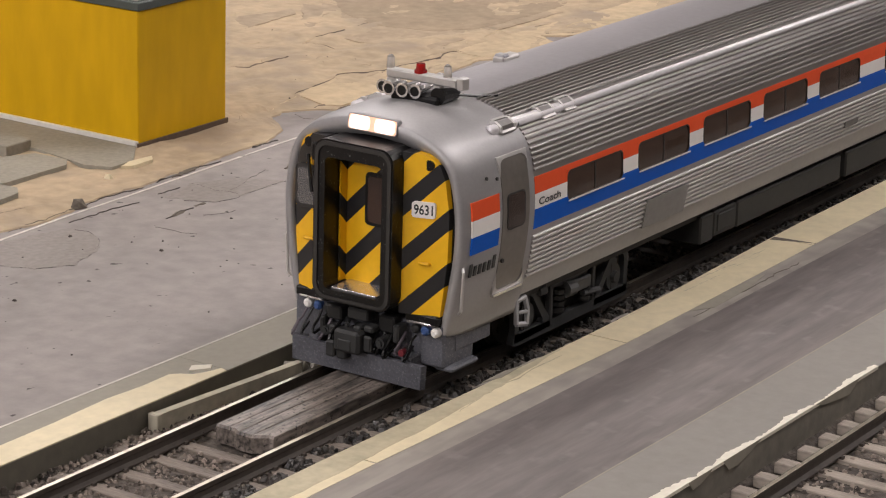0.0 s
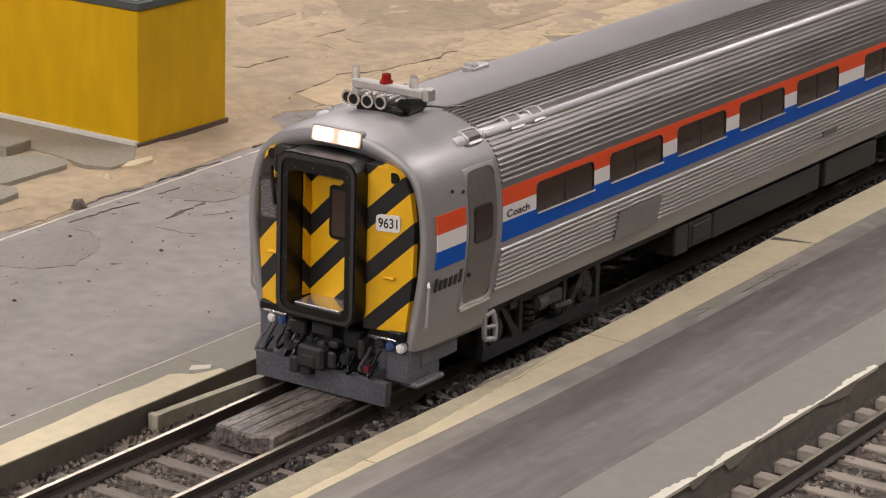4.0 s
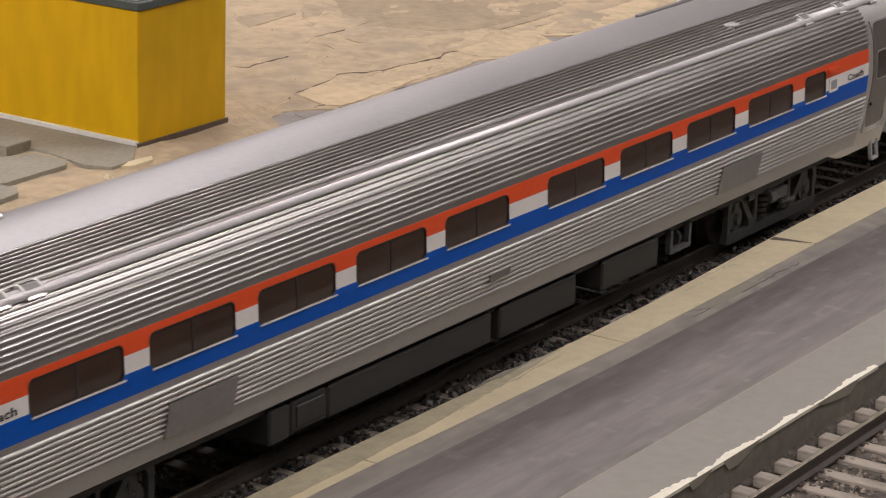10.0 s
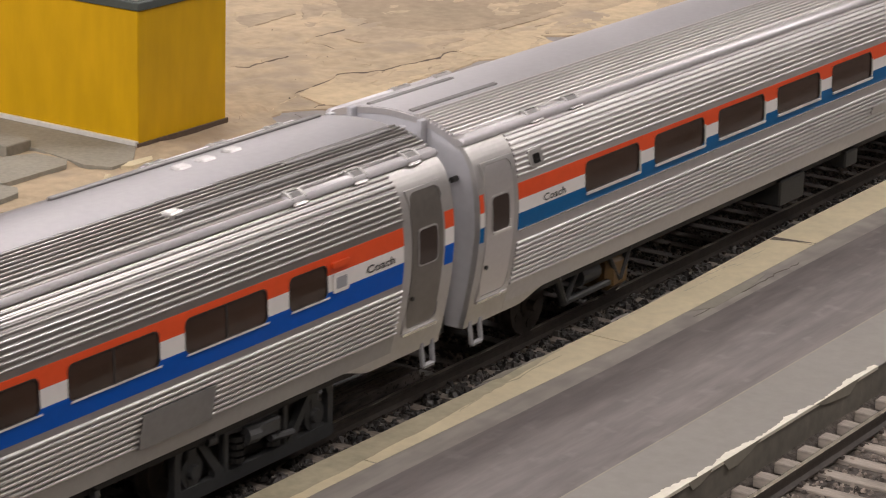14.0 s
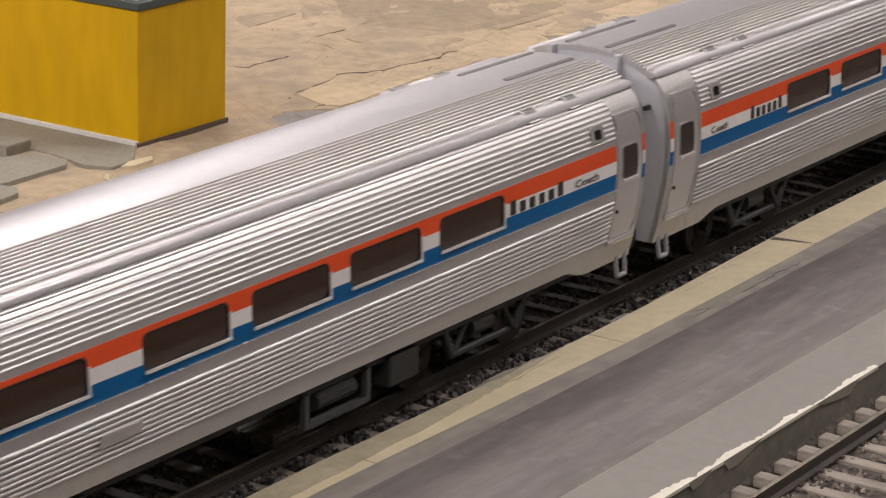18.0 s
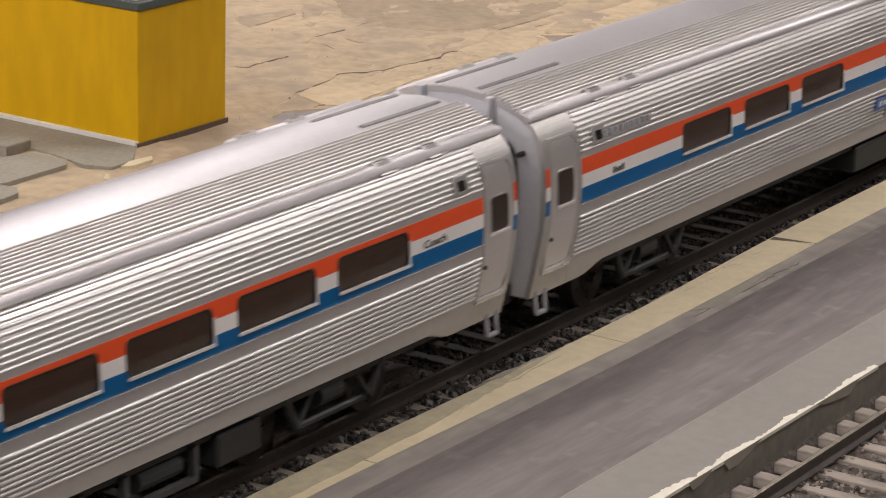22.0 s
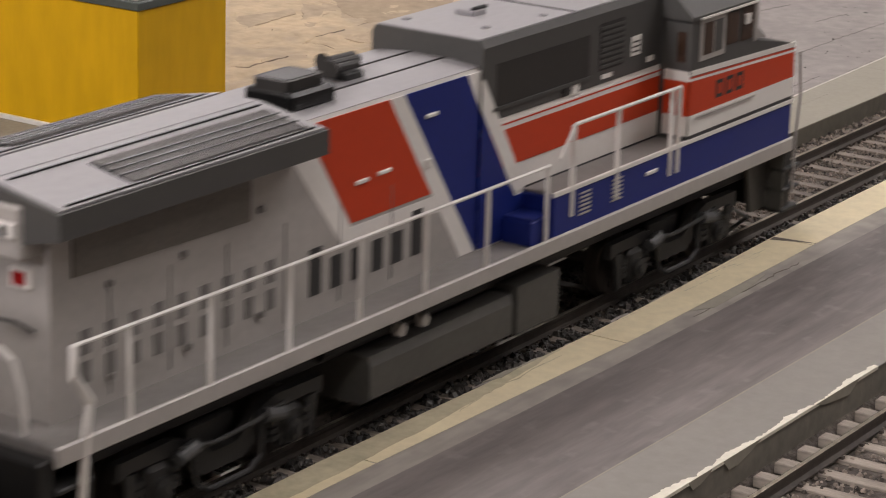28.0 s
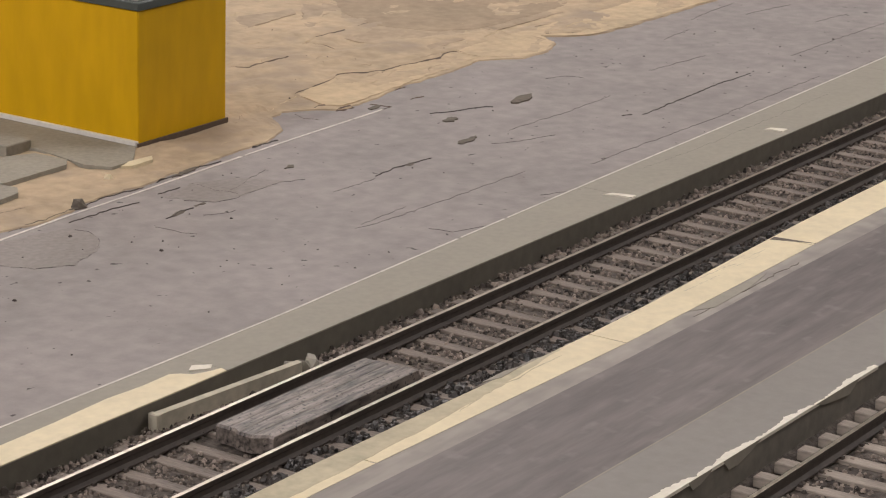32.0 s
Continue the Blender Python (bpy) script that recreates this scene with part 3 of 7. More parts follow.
    for i in range(90):
        x, y = rnd.uniform(436, 720), 107 + 125 * rnd.random() ** 1.5
        l, sl = rnd.uniform(3, 16), rnd.uniform(-.25, .35)
        if 420 < x + l and x < 458 and y > 112 or y < sand_border(x) + 2:
            continue
        b = fresh()
        ribbon(b, [(x, y), (x + l * .4, y + l * .4 * sl + rnd.uniform(-1, 1)), (x + l, y + l * sl)], rnd.uniform(.6, 3.2), -.8, rnd.uniform(.02, .16), 500 + i, ground_height)
        part("flake", b, (SAND_PALE, SAND_MID, SAND_PALE, SAND_BROWN)[i % 4], peel)
    # crumbs on the ground
    b = fresh()
    rnd = random.Random(4)
    for _ in range(130):
        x, y = rnd.uniform(255, 640), rnd.uniform(32, 97)
        if rnd.random() < 0.3:
            x, y = rnd.uniform(380, 620), rnd.uniform(104, 180)
        s = rnd.uniform(0.10, 0.30) * (2.0 if rnd.random() < .08 else 1)
        stone(b, x, y, ground_height(x, y) + .05, s, rnd, 0.5)
    setting("crumbs", b, CRACK, "small dark crumbs scattered on the platform", kind="stuff")


def stone(b, x, y, z, s, rnd, flat=0.8):
    a0 = rnd.uniform(0, 6.28)
    n = 5
    low = [b.verts.new((x + s * math.cos(a0 + k * math.tau / n) * rnd.uniform(.8, 1.2), y + s * math.sin(a0 + k * math.tau / n) * rnd.uniform(.8, 1.2), z - s * 0.3)) for k in range(n)]
    a1 = a0 + rnd.uniform(0.2, 0.9)
    top = [b.verts.new((x + s * .6 * math.cos(a1 + k * math.tau / 3), y + s * .6 * math.sin(a1 + k * math.tau / 3), z + s * flat * rnd.uniform(.6, 1.1))) for k in range(3)]
    b.faces.new(low), b.faces.new(top)
    m = [0, 0, 1, 1, 2]
    for k in range(n):
        k2 = (k + 1) % n
        if m[k] == m[k2]:
            b.faces.new((low[k], low[k2], top[m[k]]))
        else:
            b.faces.new((low[k], low[k2], top[m[k2]], top[m[k]]))


def make_kiosk():
    # a yellow card block on a grey ledge, with slabs beside it
    t = thing("yellow_building", "ochre yellow box-shaped card building with a dark trimmed roof", "building", at=(423.8, 120.6, 1.0))
    b = fresh(); box(b, 0, 30.4, 0, 78, 0.9, 30.6, 0.25); part("wall", b, OCHRE, t)
    b = fresh(); box(b, -0.5, 30.9, -0.5, 78.5, 30.6, 32.4, 0.2); part("roof_trim", b, SLATE, t, "dark grey-green roof trim")
    b = fresh(); box(b, 1.0, 29.4, 1.0, 77, 32.4, 33.1, 0.2); part("roof", b, PALE, t, "pale roof top")
    b = fresh(); box(b, -0.9, 0.5, 0.1, 78, -0.2, 1.9, 0.15); part("base_strip", b, PALE, t, "pale strip along the foot")
    # the brown strip paints in the shadow where the wall meets the ground
    b = fresh(); box(b, -0.6, 30.8, -0.45, -0.03, -0.5, 1.45, 0.1); part("painted_shadow_strip", b, BROWN, t, "dark brown strip painted as the shadow at the foot")
    b = fresh(); prism(b, [(404.4, 119.4), (406.6, 113.4), (413.7, 113.6), (422.9, 120.6), (422.9, 199), (396, 199), (402, 152), (408, 136)], 0.2, 1.95, "z")
    solid("grey_ledge", b, SLAB_GREY, "flat grey-green card ledge beside the yellow building", "ledge")
    b = fresh(); prism(b, [(360, 127), (383.4, 121.6), (401.6, 121.6), (405.0, 124.4), (404.4, 133), (397, 136.5), (384, 147), (360, 158)], 0.8, 2.1, "z")
    solid("card_slab", b, SLAB_GREY, "loose grey-green card slab with a broken edge", "slab", "card slabs")
    b = fresh(); prism(b, [(352, 116), (371, 113.0), (378.6, 114.0), (381.4, 116.8), (381, 121), (360, 125)], 0.8, 2.3, "z")
    solid("card_slab", b, SLAB_GREY, "loose grey-green card slab with a broken edge", "slab", "card slabs")
    b = fresh(); box(b, 400.5, 408.3, 137.5, 152, 1.0, 3.6, 0.2)
    solid("card_block", b, SLAB_GREY, "small grey card block on the ledge", "block")
    rnd = random.Random(8)
    b = fresh(); prism(b, [(408.3, 112.3), (412.6, 113.6), (419.2, 112.9), (416.8, 110.8), (410.4, 110.6)], 1.0, 2.0, "z")
    solid("paper_scrap", b, CREAM, "curled cream paper scrap on the sand", "scrap")
    b = fresh(); stone(b, 0, 0, 0.3, 1.15, rnd, .6); solid("plaster_lump", b, CREAM, "small pale plaster lump on the sand", "lump", at=(401.6, 110, 1.2))
    b = fresh(); stone(b, 0, 0, 0.4, 1.7, rnd, .7); solid("stone", b, PEEL, "dark flat stone at the platform line", "stone", at=(381.5, 100.5, 1.2))


def kerb_line(x, side):
    """Lines of the platform, bent to fit the camera's view: rail side of the edging, its inner side, start of the
    paving.
    """
    xs = [160, 300, 345, 378, 400, 435, 462, 500]
    ys = {"rail": [-19.4, -19.5, -20.4, -20.7, -20.4, -19.0, -18.1, -17.8], "inner": [-26.4, -26.5, -27.5, -28.2, -28.0, -27.5, -27.0, -26.6], "paving": [-31.4, -31.6, -32.3, -32.5, -32.4, -32.0, -32.0, -32.0]}
    return float(np.interp(x, xs, ys[side]))


def make_near_platform():
    t = thing("near_platform", "island platform with cream edging, dark grey paving and a concrete kerb", "platform")
    tagged(t, kind="structure")
    b = fresh(); box(b, TRACK_X0, TRACK_X1, OUTER_Y + 0.25, -21.2, -6, TOP - 0.25); part("platform_core", b, WALL_NEAR, t)
    cuts = [TRACK_X0, 160, 232, 304.8, 377.6, 452.3, 527, 602, 700, TRACK_X1]
    for a, c in zip(cuts, cuts[1:]):
        b = fresh(); xs = [a + .16] + [x for x in range(int(a) + 1, int(c), 12) if a + 3 < x < c - 3] + [c - .16]
        prism(b, [(x, kerb_line(x, "inner")) for x in xs] + [(x, kerb_line(x, "rail")) for x in reversed(xs)], TOP - 1.8, TOP + 0.02, "z"); part("edging_slab", b, CREAM, t)
    b = fresh(); box(b, TRACK_X0, TRACK_X1, -33.0, -25.5, TOP - 1.6, TOP - 0.05); part("gutter_strip", b, GUTTER, t, "narrow grey strip")
    b = fresh(); xs = list(range(int(TRACK_X0), int(TRACK_X1), 10))
    prism(b, [(xs[0], -56.0), (xs[-1], -56.0)] + [(x, kerb_line(x, "paving") + .12 * noise.noise((x * .11, 2, 7))) for x in reversed(xs)], TOP - 1.6, TOP - 0.02, "z"); part("paving", b, ASPHALT_NEAR, t, "streaked dark grey paving")
    b = fresh(); box(b, TRACK_X0, TRACK_X1, OUTER_Y, -56.0, TOP - 0.3, TOP - 0.01, 0.08); part("kerb_strip", b, CONCRETE_GREY, t, "warm grey concrete strip")
    b = fresh(); box(b, 300, 760, -56.2, -55.85, TOP - 0.3, TOP + 0.02); part("joint_line", b, CONCRETE, t, "thin pale joint line")
    # ragged white chips along the outer edge
    rnd = random.Random(11)
    n = 150
    edge = []
    for k in range(n + 1):
        x = 292 + k * 0.68
        w = 1.1 + 2.6 * noise.noise((x * .055, 3, 3)) + 0.5 * noise.noise((x * .35, 5, 1)) + rnd.uniform(-.22, .22)
        edge.append((x, OUTER_Y + max(0.05, min(2.6, w))))
    for i in range(0, n, 10):
        seg = edge[i:i + 11]
        b = fresh(); prism(b, [(seg[0][0], OUTER_Y - 0.03)] + seg + [(seg[-1][0], OUTER_Y - 0.03)], TOP - 0.5, TOP + 0.07, "z"); part("chip", b, CHIP, t)
    # plaster run down over the outer face
    for pts in ([(327, 1), (328.5, -.6), (331, -.4), (334, .5), (334.5, 1)], [(338, 1), (340, -.9), (343, -1.1), (347, -.2), (351, 1)], [(370, 1), (373, .1), (378, -.5), (383, -.9), (385.5, .4), (387, 1)]):
        b = fresh(); prism(b, pts, OUTER_Y - .06, OUTER_Y + .4, "y"); part("plaster_run", b, CONCRETE, t)
    b = fresh(); ribbon(b, [(398, -30.3), (410, -30.4), (424, -30.3), (440, -30.4)], 0.5, TOP - .2, TOP + .03, 79); part("stain", b, PEEL, t)
    for i in range(26):
        x, y = rnd.uniform(300, 470), rnd.uniform(-54, -33)
        b = fresh(); ribbon(b, [(x, y), (x + rnd.uniform(6, 20), y + rnd.uniform(-.6, .6))], rnd.uniform(.15, .4), TOP - .2, TOP - .03, 200 + i); part("scuff", b, CRACK if i % 3 == 1 else CONCRETE_GREY, t)
    for i in range(22):
        x, y = rnd.uniform(296, 440), rnd.uniform(-22.2, -19.9)
        b = fresh(); ribbon(b, [(x, y), (x + rnd.uniform(3, 12), y + rnd.uniform(-.5, .3))], rnd.uniform(.25, .9), TOP - .2, TOP + .035, 400 + i); part("stain", b, GUTTER if i % 3 else CONCRETE, t)
    rnd = random.Random(37)
    inner = [(x, float(np.interp(x, [262, 300, 318, 331, 345, 358, 368], [-24.4, -24.6, -24.3, -23.8, -22.9, -21.9, -20.9])) + rnd.uniform(-.2, .2)) for x in range(262, 369, 3)]
    b = fresh(); prism(b, [(x, kerb_line(x, "rail") - .03) for x in (368, 345, 325, 300, 262)] + inner, TOP - .2, TOP + .045, "z"); part("grime_band", b, CREAM_DIRTY, t, "olive grime along the worn edge")
    b = fresh(); prism(b, [(450.3, -18.8), (452.4, -18.7), (453.6, -27.2)], TOP - .1, TOP + 0.08, "z"); part("dark_wedge", b, PEEL, t, "dark wedge at a slab joint")
    b = fresh(); ribbon(b, [(331, -24.3), (344, -23.5), (356, -23.2), (365, -23.0)], 1.0, TOP - .2, TOP + .06, 77); part("stain", b, CREAM_DIRTY, t, "olive brown scuff")
    b = fresh(); prism(b, [(345, -19.6), (352, -19.6), (356, -20.4), (349, -20.9)], TOP - .2, TOP + 0.15, "z"); part("chip", b, CONCRETE, t)
    b = fresh(); prism(b, [(400, -28.2), (412, -28.0), (430, -28.6), (420, -30.3), (405, -30.8)], TOP - .2, TOP + 0.03, "z"); part("worn_patch", b, CONCRETE, t)


def rail_mesh(x0, x1):
    b = fresh()
    sec = [(-1.05, -2.5), (1.05, -2.5), (1.05, -2.2), (0.28, -1.85), (0.24, -0.9), (0.44, -0.7), (0.44, -0.02), (-0.44, -0.02), (-0.44, -0.7), (-0.24, -0.9), (-0.28, -1.85), (-1.05, -2.2)]
    prism(b, sec, x0, x1, "x")
    return b


def make_track(yc, label, seed, tie):
    t = thing("track", label, "railway track", "tracks", (0, yc, RAIL_Z))
    rnd = random.Random(seed)
    for y in (8.8, -8.8):
        r = part("rail", rail_mesh(TRACK_X0, TRACK_X1), RUST, t, at=(0, y, 0))
        b = fresh(); box(b, TRACK_X0, TRACK_X1, -0.41, 0.41, -0.12, 0.0, 0.06); part("rail_head", b, STEEL, r, "bright worn rail head")
    metas = []
    for k in range(4):
        b = fresh(); box(b, -1.35, 1.35, -15.0, 15.0, -4.3, -2.45, 0.14); metas.append(finish(b, "sleeper", tie))
    lo, hi = (-14, 60) if yc > -1 else (-4, 40)
    rest = fresh()
    for k in range(int((TRACK_X0 - TIE_FIRST) / TIE_STEP) + 1, int((TRACK_X1 - TIE_FIRST) / TIE_STEP)):
        x = TIE_FIRST + k * TIE_STEP + (0.9 if yc < -1 else 0)
        if lo <= k <= hi:
            s = new("sleeper", metas[k % 4])
            s.parent = t
            s.location = (x * MM, rnd.uniform(-.3, .3) * MM, rnd.uniform(-.12, .05) * MM)
            s.rotation_euler = (0, 0, rnd.uniform(-.012, .012))
        else:
            box(rest, x - 1.35, x + 1.35, -15, 15, -4.3, -2.5)
    tagged(part("far_sleepers", rest, tie, t), kind="stuff")
    # rail spikes along the near stretch
    b = fresh()
    for k in range(lo, hi + 1):
        x = TIE_FIRST + k * TIE_STEP
        for y in (8.8, -8.8):
            for d in (-1.5, 1.5):
                box(b, x - 0.35, x + 0.35, y + d - 0.3, y + d + 0.3, -2.6, -1.95)
    tagged(part("rail_spike", b, RUST, t), kind="stuff")


def make_gravel():
    rnd = random.Random(21)
    b = fresh()
    verts, faces = [], []
    def scatter(n, xa, xb, ya, yb, smin, smax, z):
        for _ in range(n):
            x, y = rnd.uniform(xa, xb), rnd.uniform(ya, yb)
            ph = (x - TIE_FIRST + TIE_STEP / 2) % TIE_STEP - TIE_STEP / 2
            if abs(ph) < 1.25 and rnd.random() < 0.86 and abs(y if y > -50 else y - TRACK2) < 15.2:
                continue
            if 303 < x < 347 and -8.3 < y < 7.6:
                continue
            stone(b, x, y, z + rnd.uniform(-.3, .25), rnd.uniform(smin, smax), rnd)
    scatter(13500, 240, 640, -10.5, 16.8, 0.2, 0.55, -3.2)
    setting("ballast_stones", b, GRAVEL, "loose grey-brown ballast stones between the sleepers", kind="stuff")
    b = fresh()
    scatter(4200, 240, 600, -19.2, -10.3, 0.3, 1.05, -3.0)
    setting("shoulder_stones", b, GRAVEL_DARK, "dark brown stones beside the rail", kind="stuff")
    b = fresh()
    scatter(500, 240, 560, 10, 16.8, 0.35, 0.9, -3.1)
    scatter(2300, 310, 430, -104, -77.6, 0.22, 0.6, -3.2)
    setting("ballast_stones", b, GRAVEL, "loose grey-brown ballast stones beside the tracks", kind="stuff")


def make_track_furniture():
    t = thing("timber_crossing", "dark weathered wooden crossing board between the rails", "crossing board")
    ends = lambda y: (304.9 if y > 0 else 304.2 + (1.6 if y < -5.4 else 0), 345.4 - 0.07 * (y - 4.4))
    for y0, y1, y2 in ((-6.4, -5.5, -3.2), (-3.2, -2.0, -0.6), (-0.6, 0.6, 1.9), (1.9, 3.2, 4.4)):
        b = fresh()
        rows = [[(ends(y)[0], y, -2.9), (ends(y)[0], y, -.3), (ends(y)[0] + .35, y, z), (ends(y)[1] - .3, y, z), (ends(y)[1] + .9, y, -2.9)] for y, z in ((y0 + .03, 0.0), (y0 + .16, .10), (y1, .12), (y2 - .16, .10), (y2 - .03, 0.0))]
        loft(b, rows)
        part("plank", b, WOOD, t)
    s = thing("concrete_trough", "low grey concrete trough lid beside the rail", "trough")
    b = fresh(); prism(b, [(303.8, 14.9), (338.2, 12.3), (338.6, 13.6), (304.2, 16.4)], -4.2, -0.5, "z"); part("side", b, PALE_DIRTY, s)
    b = fresh(); box(b, 302.9, 304.1, 14.6, 16.7, -4.2, -0.3, 0.2); part("end_block", b, PALE_DIRTY, s, "pale end block")
    rnd = random.Random(5)
    for x, y, sz in ((337.8, 14.6, 1.5), (340.2, 13.2, 1.3), (341.8, 12.8, 1.9), (335.2, 13.6, 1.0), (343.0, 14.2, 1.2)):
        b = fresh(); stone(b, 0, 0, 0.4, sz, rnd, 1.1)
        solid("rubble_stone", b, CONCRETE, "broken grey concrete lump beside the rail", "rubble", "rubble", at=(x, y, -2.6))


make_room()
make_ground()
make_far_side()
make_sand()
make_kiosk()
make_near_platform()
make_track(0.0, "single model railway track with dark sleepers and bright rail heads", 1, TIE)
make_track(TRACK2, "second model railway track beyond the island platform", 2, TIE_PALE)
make_gravel()
make_track_furniture()


# ---- the train ----
HALF = [(15.6, 8.0), (15.9, 10.3), (16.6, 13.2), (17.5, 18.0), (18.1, 22.0), (18.4, 26.0), (18.35, 29.2), (18.0, 32.6), (17.4, 35.5), (16.6, 37.7), (15.3, 39.6), (13.2, 41.3), (10.2, 42.7), (6.0, 43.8), (0.0, 44.3)]


def dense_curve():
    pts = [Vector(q) for q in HALF]
    pts = [pts[0] * 2 - pts[1]] + pts + [Vector((-pts[-2].x, pts[-2].y))]
    out = []
    for i in range(1, len(pts) - 2):
        a, b_, c, d = pts[i - 1], pts[i], pts[i + 1], pts[i + 2]
        for k in range(12):
            t = k / 12
            out.append(0.5 * ((2 * b_) + (c - a) * t + (2 * a - 5 * b_ + 4 * c - d) * t * t + (3 * b_ - a - 3 * c + d) * t ** 3))
    out.append(Vector(HALF[-1]))
    return out


CURVE = dense_curve()
ARC = [0.0]
for q0, q1 in zip(CURVE, CURVE[1:]):
    ARC.append(ARC[-1] + (q1 - q0).length)
CY, CZ = [q.x for q in CURVE], [q.y for q in CURVE]


def at_arc(u, h=0.0):
    y, z = float(np.interp(u, ARC, CY)), float(np.interp(u, ARC, CZ))
    y2, z2 = float(np.interp(u + .05, ARC, CY)), float(np.interp(u + .05, ARC, CZ))
    y1, z1 = float(np.interp(u - .05, ARC, CY)), float(np.interp(u - .05, ARC, CZ))
    d = Vector((y2 - y1, z2 - z1)).normalized()
    return (y + d.y * h, z - d.x * h)


def arc_of_z(z):
    return float(np.interp(z, CZ, ARC))


def side_y(z):
    return float(np.interp(z, CZ, CY))


ROUND = ((0, 0), (.03, .45), (.11, .78), (.22, .96), (.32, 1), (.42, .96), (.53, .78), (.61, .45), (.64, 0))
SQUARE = ((0, 0), (.03, .72), (.10, .95), (.28, 1), (.46, .95), (.53, .72), (.56, 0))


def run(u0, u1, flutes=0, height=0.24, step=1.2, shape=ROUND):
    """Points of the side profile between two arc lengths, plain or fluted."""
    if not flutes:
        n = max(2, int((u1 - u0) / step) + 1)
        return [at_arc(u0 + (u1 - u0) * k / n) for k in range(n + 1)]
    out, p = [], (u1 - u0) / flutes
    for k in range(flutes):
        a = u0 + k * p
        out += [at_arc(a + f * p, g * height) for f, g in shape]
    return out + [at_arc(u1)]


U_END = ARC[-1]


def arch(upper, inner=1.0):
    """A closed outline from a half profile that ends at the crown: fluted on the platform side, plain beyond the crown, with an inner skin."""
    plain = run(arc_of_z(upper[0][1]), U_END, 0, step=.8)
    full = [(y, z) for y, z in plain] + [(-y, z) for y, z in reversed(upper[:-1])]
    u0 = arc_of_z(upper[0][1])
    ins = [at_arc(u0 + (U_END - u0) * k / 16, -inner) for k in range(17)]
    ins[-1] = (0.0, ins[-1][1])
    inn = ins + [(-y, z) for y, z in reversed(ins[:-1])]
    return full + inn[::-1]


def outline_rect(x0, x1, z0, z1, r, n=4):
    pts = []
    for cx, cz, a0 in ((x1 - r, z1 - r, 0), (x0 + r, z1 - r, 90), (x0 + r, z0 + r, 180), (x1 - r, z0 + r, 270)):
        for k in range(n + 1):
            a = radians(a0 + 90 * k / n)
            pts.append((cx + r * math.cos(a), cz + r * math.sin(a)))
    return pts


def slab(b, sg, x0, x1, z0, z1, lo, hi, r=0.0):
    """A sheet that follows the car side between two heights, from lo to hi millimetres off it; sg: which side."""
    n = max(1, int((z1 - z0) / 1.6))
    zs = sorted(set([z0 + (z1 - z0) * k / n for k in range(n + 1)] + ([z0 + r * f for f in (.1, .3, .6, 1)] + [z1 - r * f for f in (.1, .3, .6, 1)] if r else [])))
    rows = []
    for z in zs:
        d = 0.0
        if r:
            e = min(z - z0, z1 - z)
            if e < r:
                d = r - math.sqrt(max(0.0, r * r - (r - e) ** 2))
        y = side_y(z)
        rows.append([b.verts.new((x0 + d, sg * (y + hi), z)), b.verts.new((x1 - d, sg * (y + hi), z)), b.verts.new((x1 - d, sg * (y + lo), z)), b.verts.new((x0 + d, sg * (y + lo), z))])
    for A, B in zip(rows, rows[1:]):
        for k in range(4):
            b.faces.new((A[k], A[(k + 1) % 4], B[(k + 1) % 4], B[k]))
    b.faces.new(rows[0]), b.faces.new(rows[-1])
    return b


def ring(b, sg, x0, x1, z0, z1, r, w, lo, hi):
    """A frame round an opening in the car side."""
    out, inn = outline_rect(x0, x1, z0, z1, 0.02), outline_rect(x0 + w, x1 - w, z0 + w, z1 - w, r)
    put = lambda q, h: (q[0], sg * (side_y(q[1]) + h), q[1])
    rows = [[b.verts.new(put(q, h)) for q in loop] for loop, h in ((out, lo), (out, hi), (inn, hi), (inn, lo))]
    m = len(out)
    for a in range(4):
        A, B = rows[a], rows[(a + 1) % 4]
        for k in range(m):
            b.faces.new((A[k], A[(k + 1) % m], B[(k + 1) % m], B[k]))
    return b


def corner(b, sg, x, z, dx, dz, r=1.1, lo=-.3, hi=.09):
    """The rounded fillet of paint in one corner of a window opening."""
    arc = [(x + dx * r * (1 - math.sin(a)), z + dz * r * (1 - math.cos(a))) for a in [math.pi / 2 * k / 5 for k in range(6)]]
    loop = [(x, z)] + arc
    out, inn = ([b.verts.new((px, sg * (side_y(pz) + h), pz)) for px, pz in loop] for h in (hi, lo))
    for k in range(len(loop)):
        j = (k + 1) % len(loop)
        b.faces.new((out[k], out[j], inn[j], inn[k]))
        if 0 < k < len(loop) - 1:
            b.faces.new((out[0], out[k], out[j])), b.faces.new((inn[0], inn[j], inn[k]))
    return b


def lettering(text, size, place):
    """Letters as a thin mesh; place maps the flat text to the surface."""
    cu = bpy.data.curves.new("text", "FONT")
    cu.body, cu.size, cu.resolution_u, cu.offset = text, size, 3, size * .018
    ob = bpy.data.objects.new("text", cu)
    scene.collection.objects.link(ob)
    me = bpy.data.meshes.new_from_object(ob.evaluated_get(bpy.context.evaluated_depsgraph_get()))
    bpy.data.objects.remove(ob)
    b = fresh()
    b.from_mesh(me)
    bpy.data.meshes.remove(me)
    w = max((v.co.x for v in b.verts), default=1)
    for v in b.verts:
        v.co = place(v.co.x / w, v.co.x, v.co.y)
    return b


Z_TOP = 32.4
Z_SOLE = 14.5
# lower edges of blue, white and red, then the windows' sill and head
NEW_BAND, OLD_BAND = (24.5, 27.3, 29.65, 26.15, 31.6), (23.35, 26.85, 29.5, 26.1, 31.35)
WHEEL_R = 5.5
WHEELS = []


def spans(x0, x1, cuts):
    out, a = [], x0
    for c0, c1 in cuts:
        if c0 > a:
            out.append((a, c0))
        a = max(a, c1)
    if a < x1:
        out.append((a, x1))
    return out


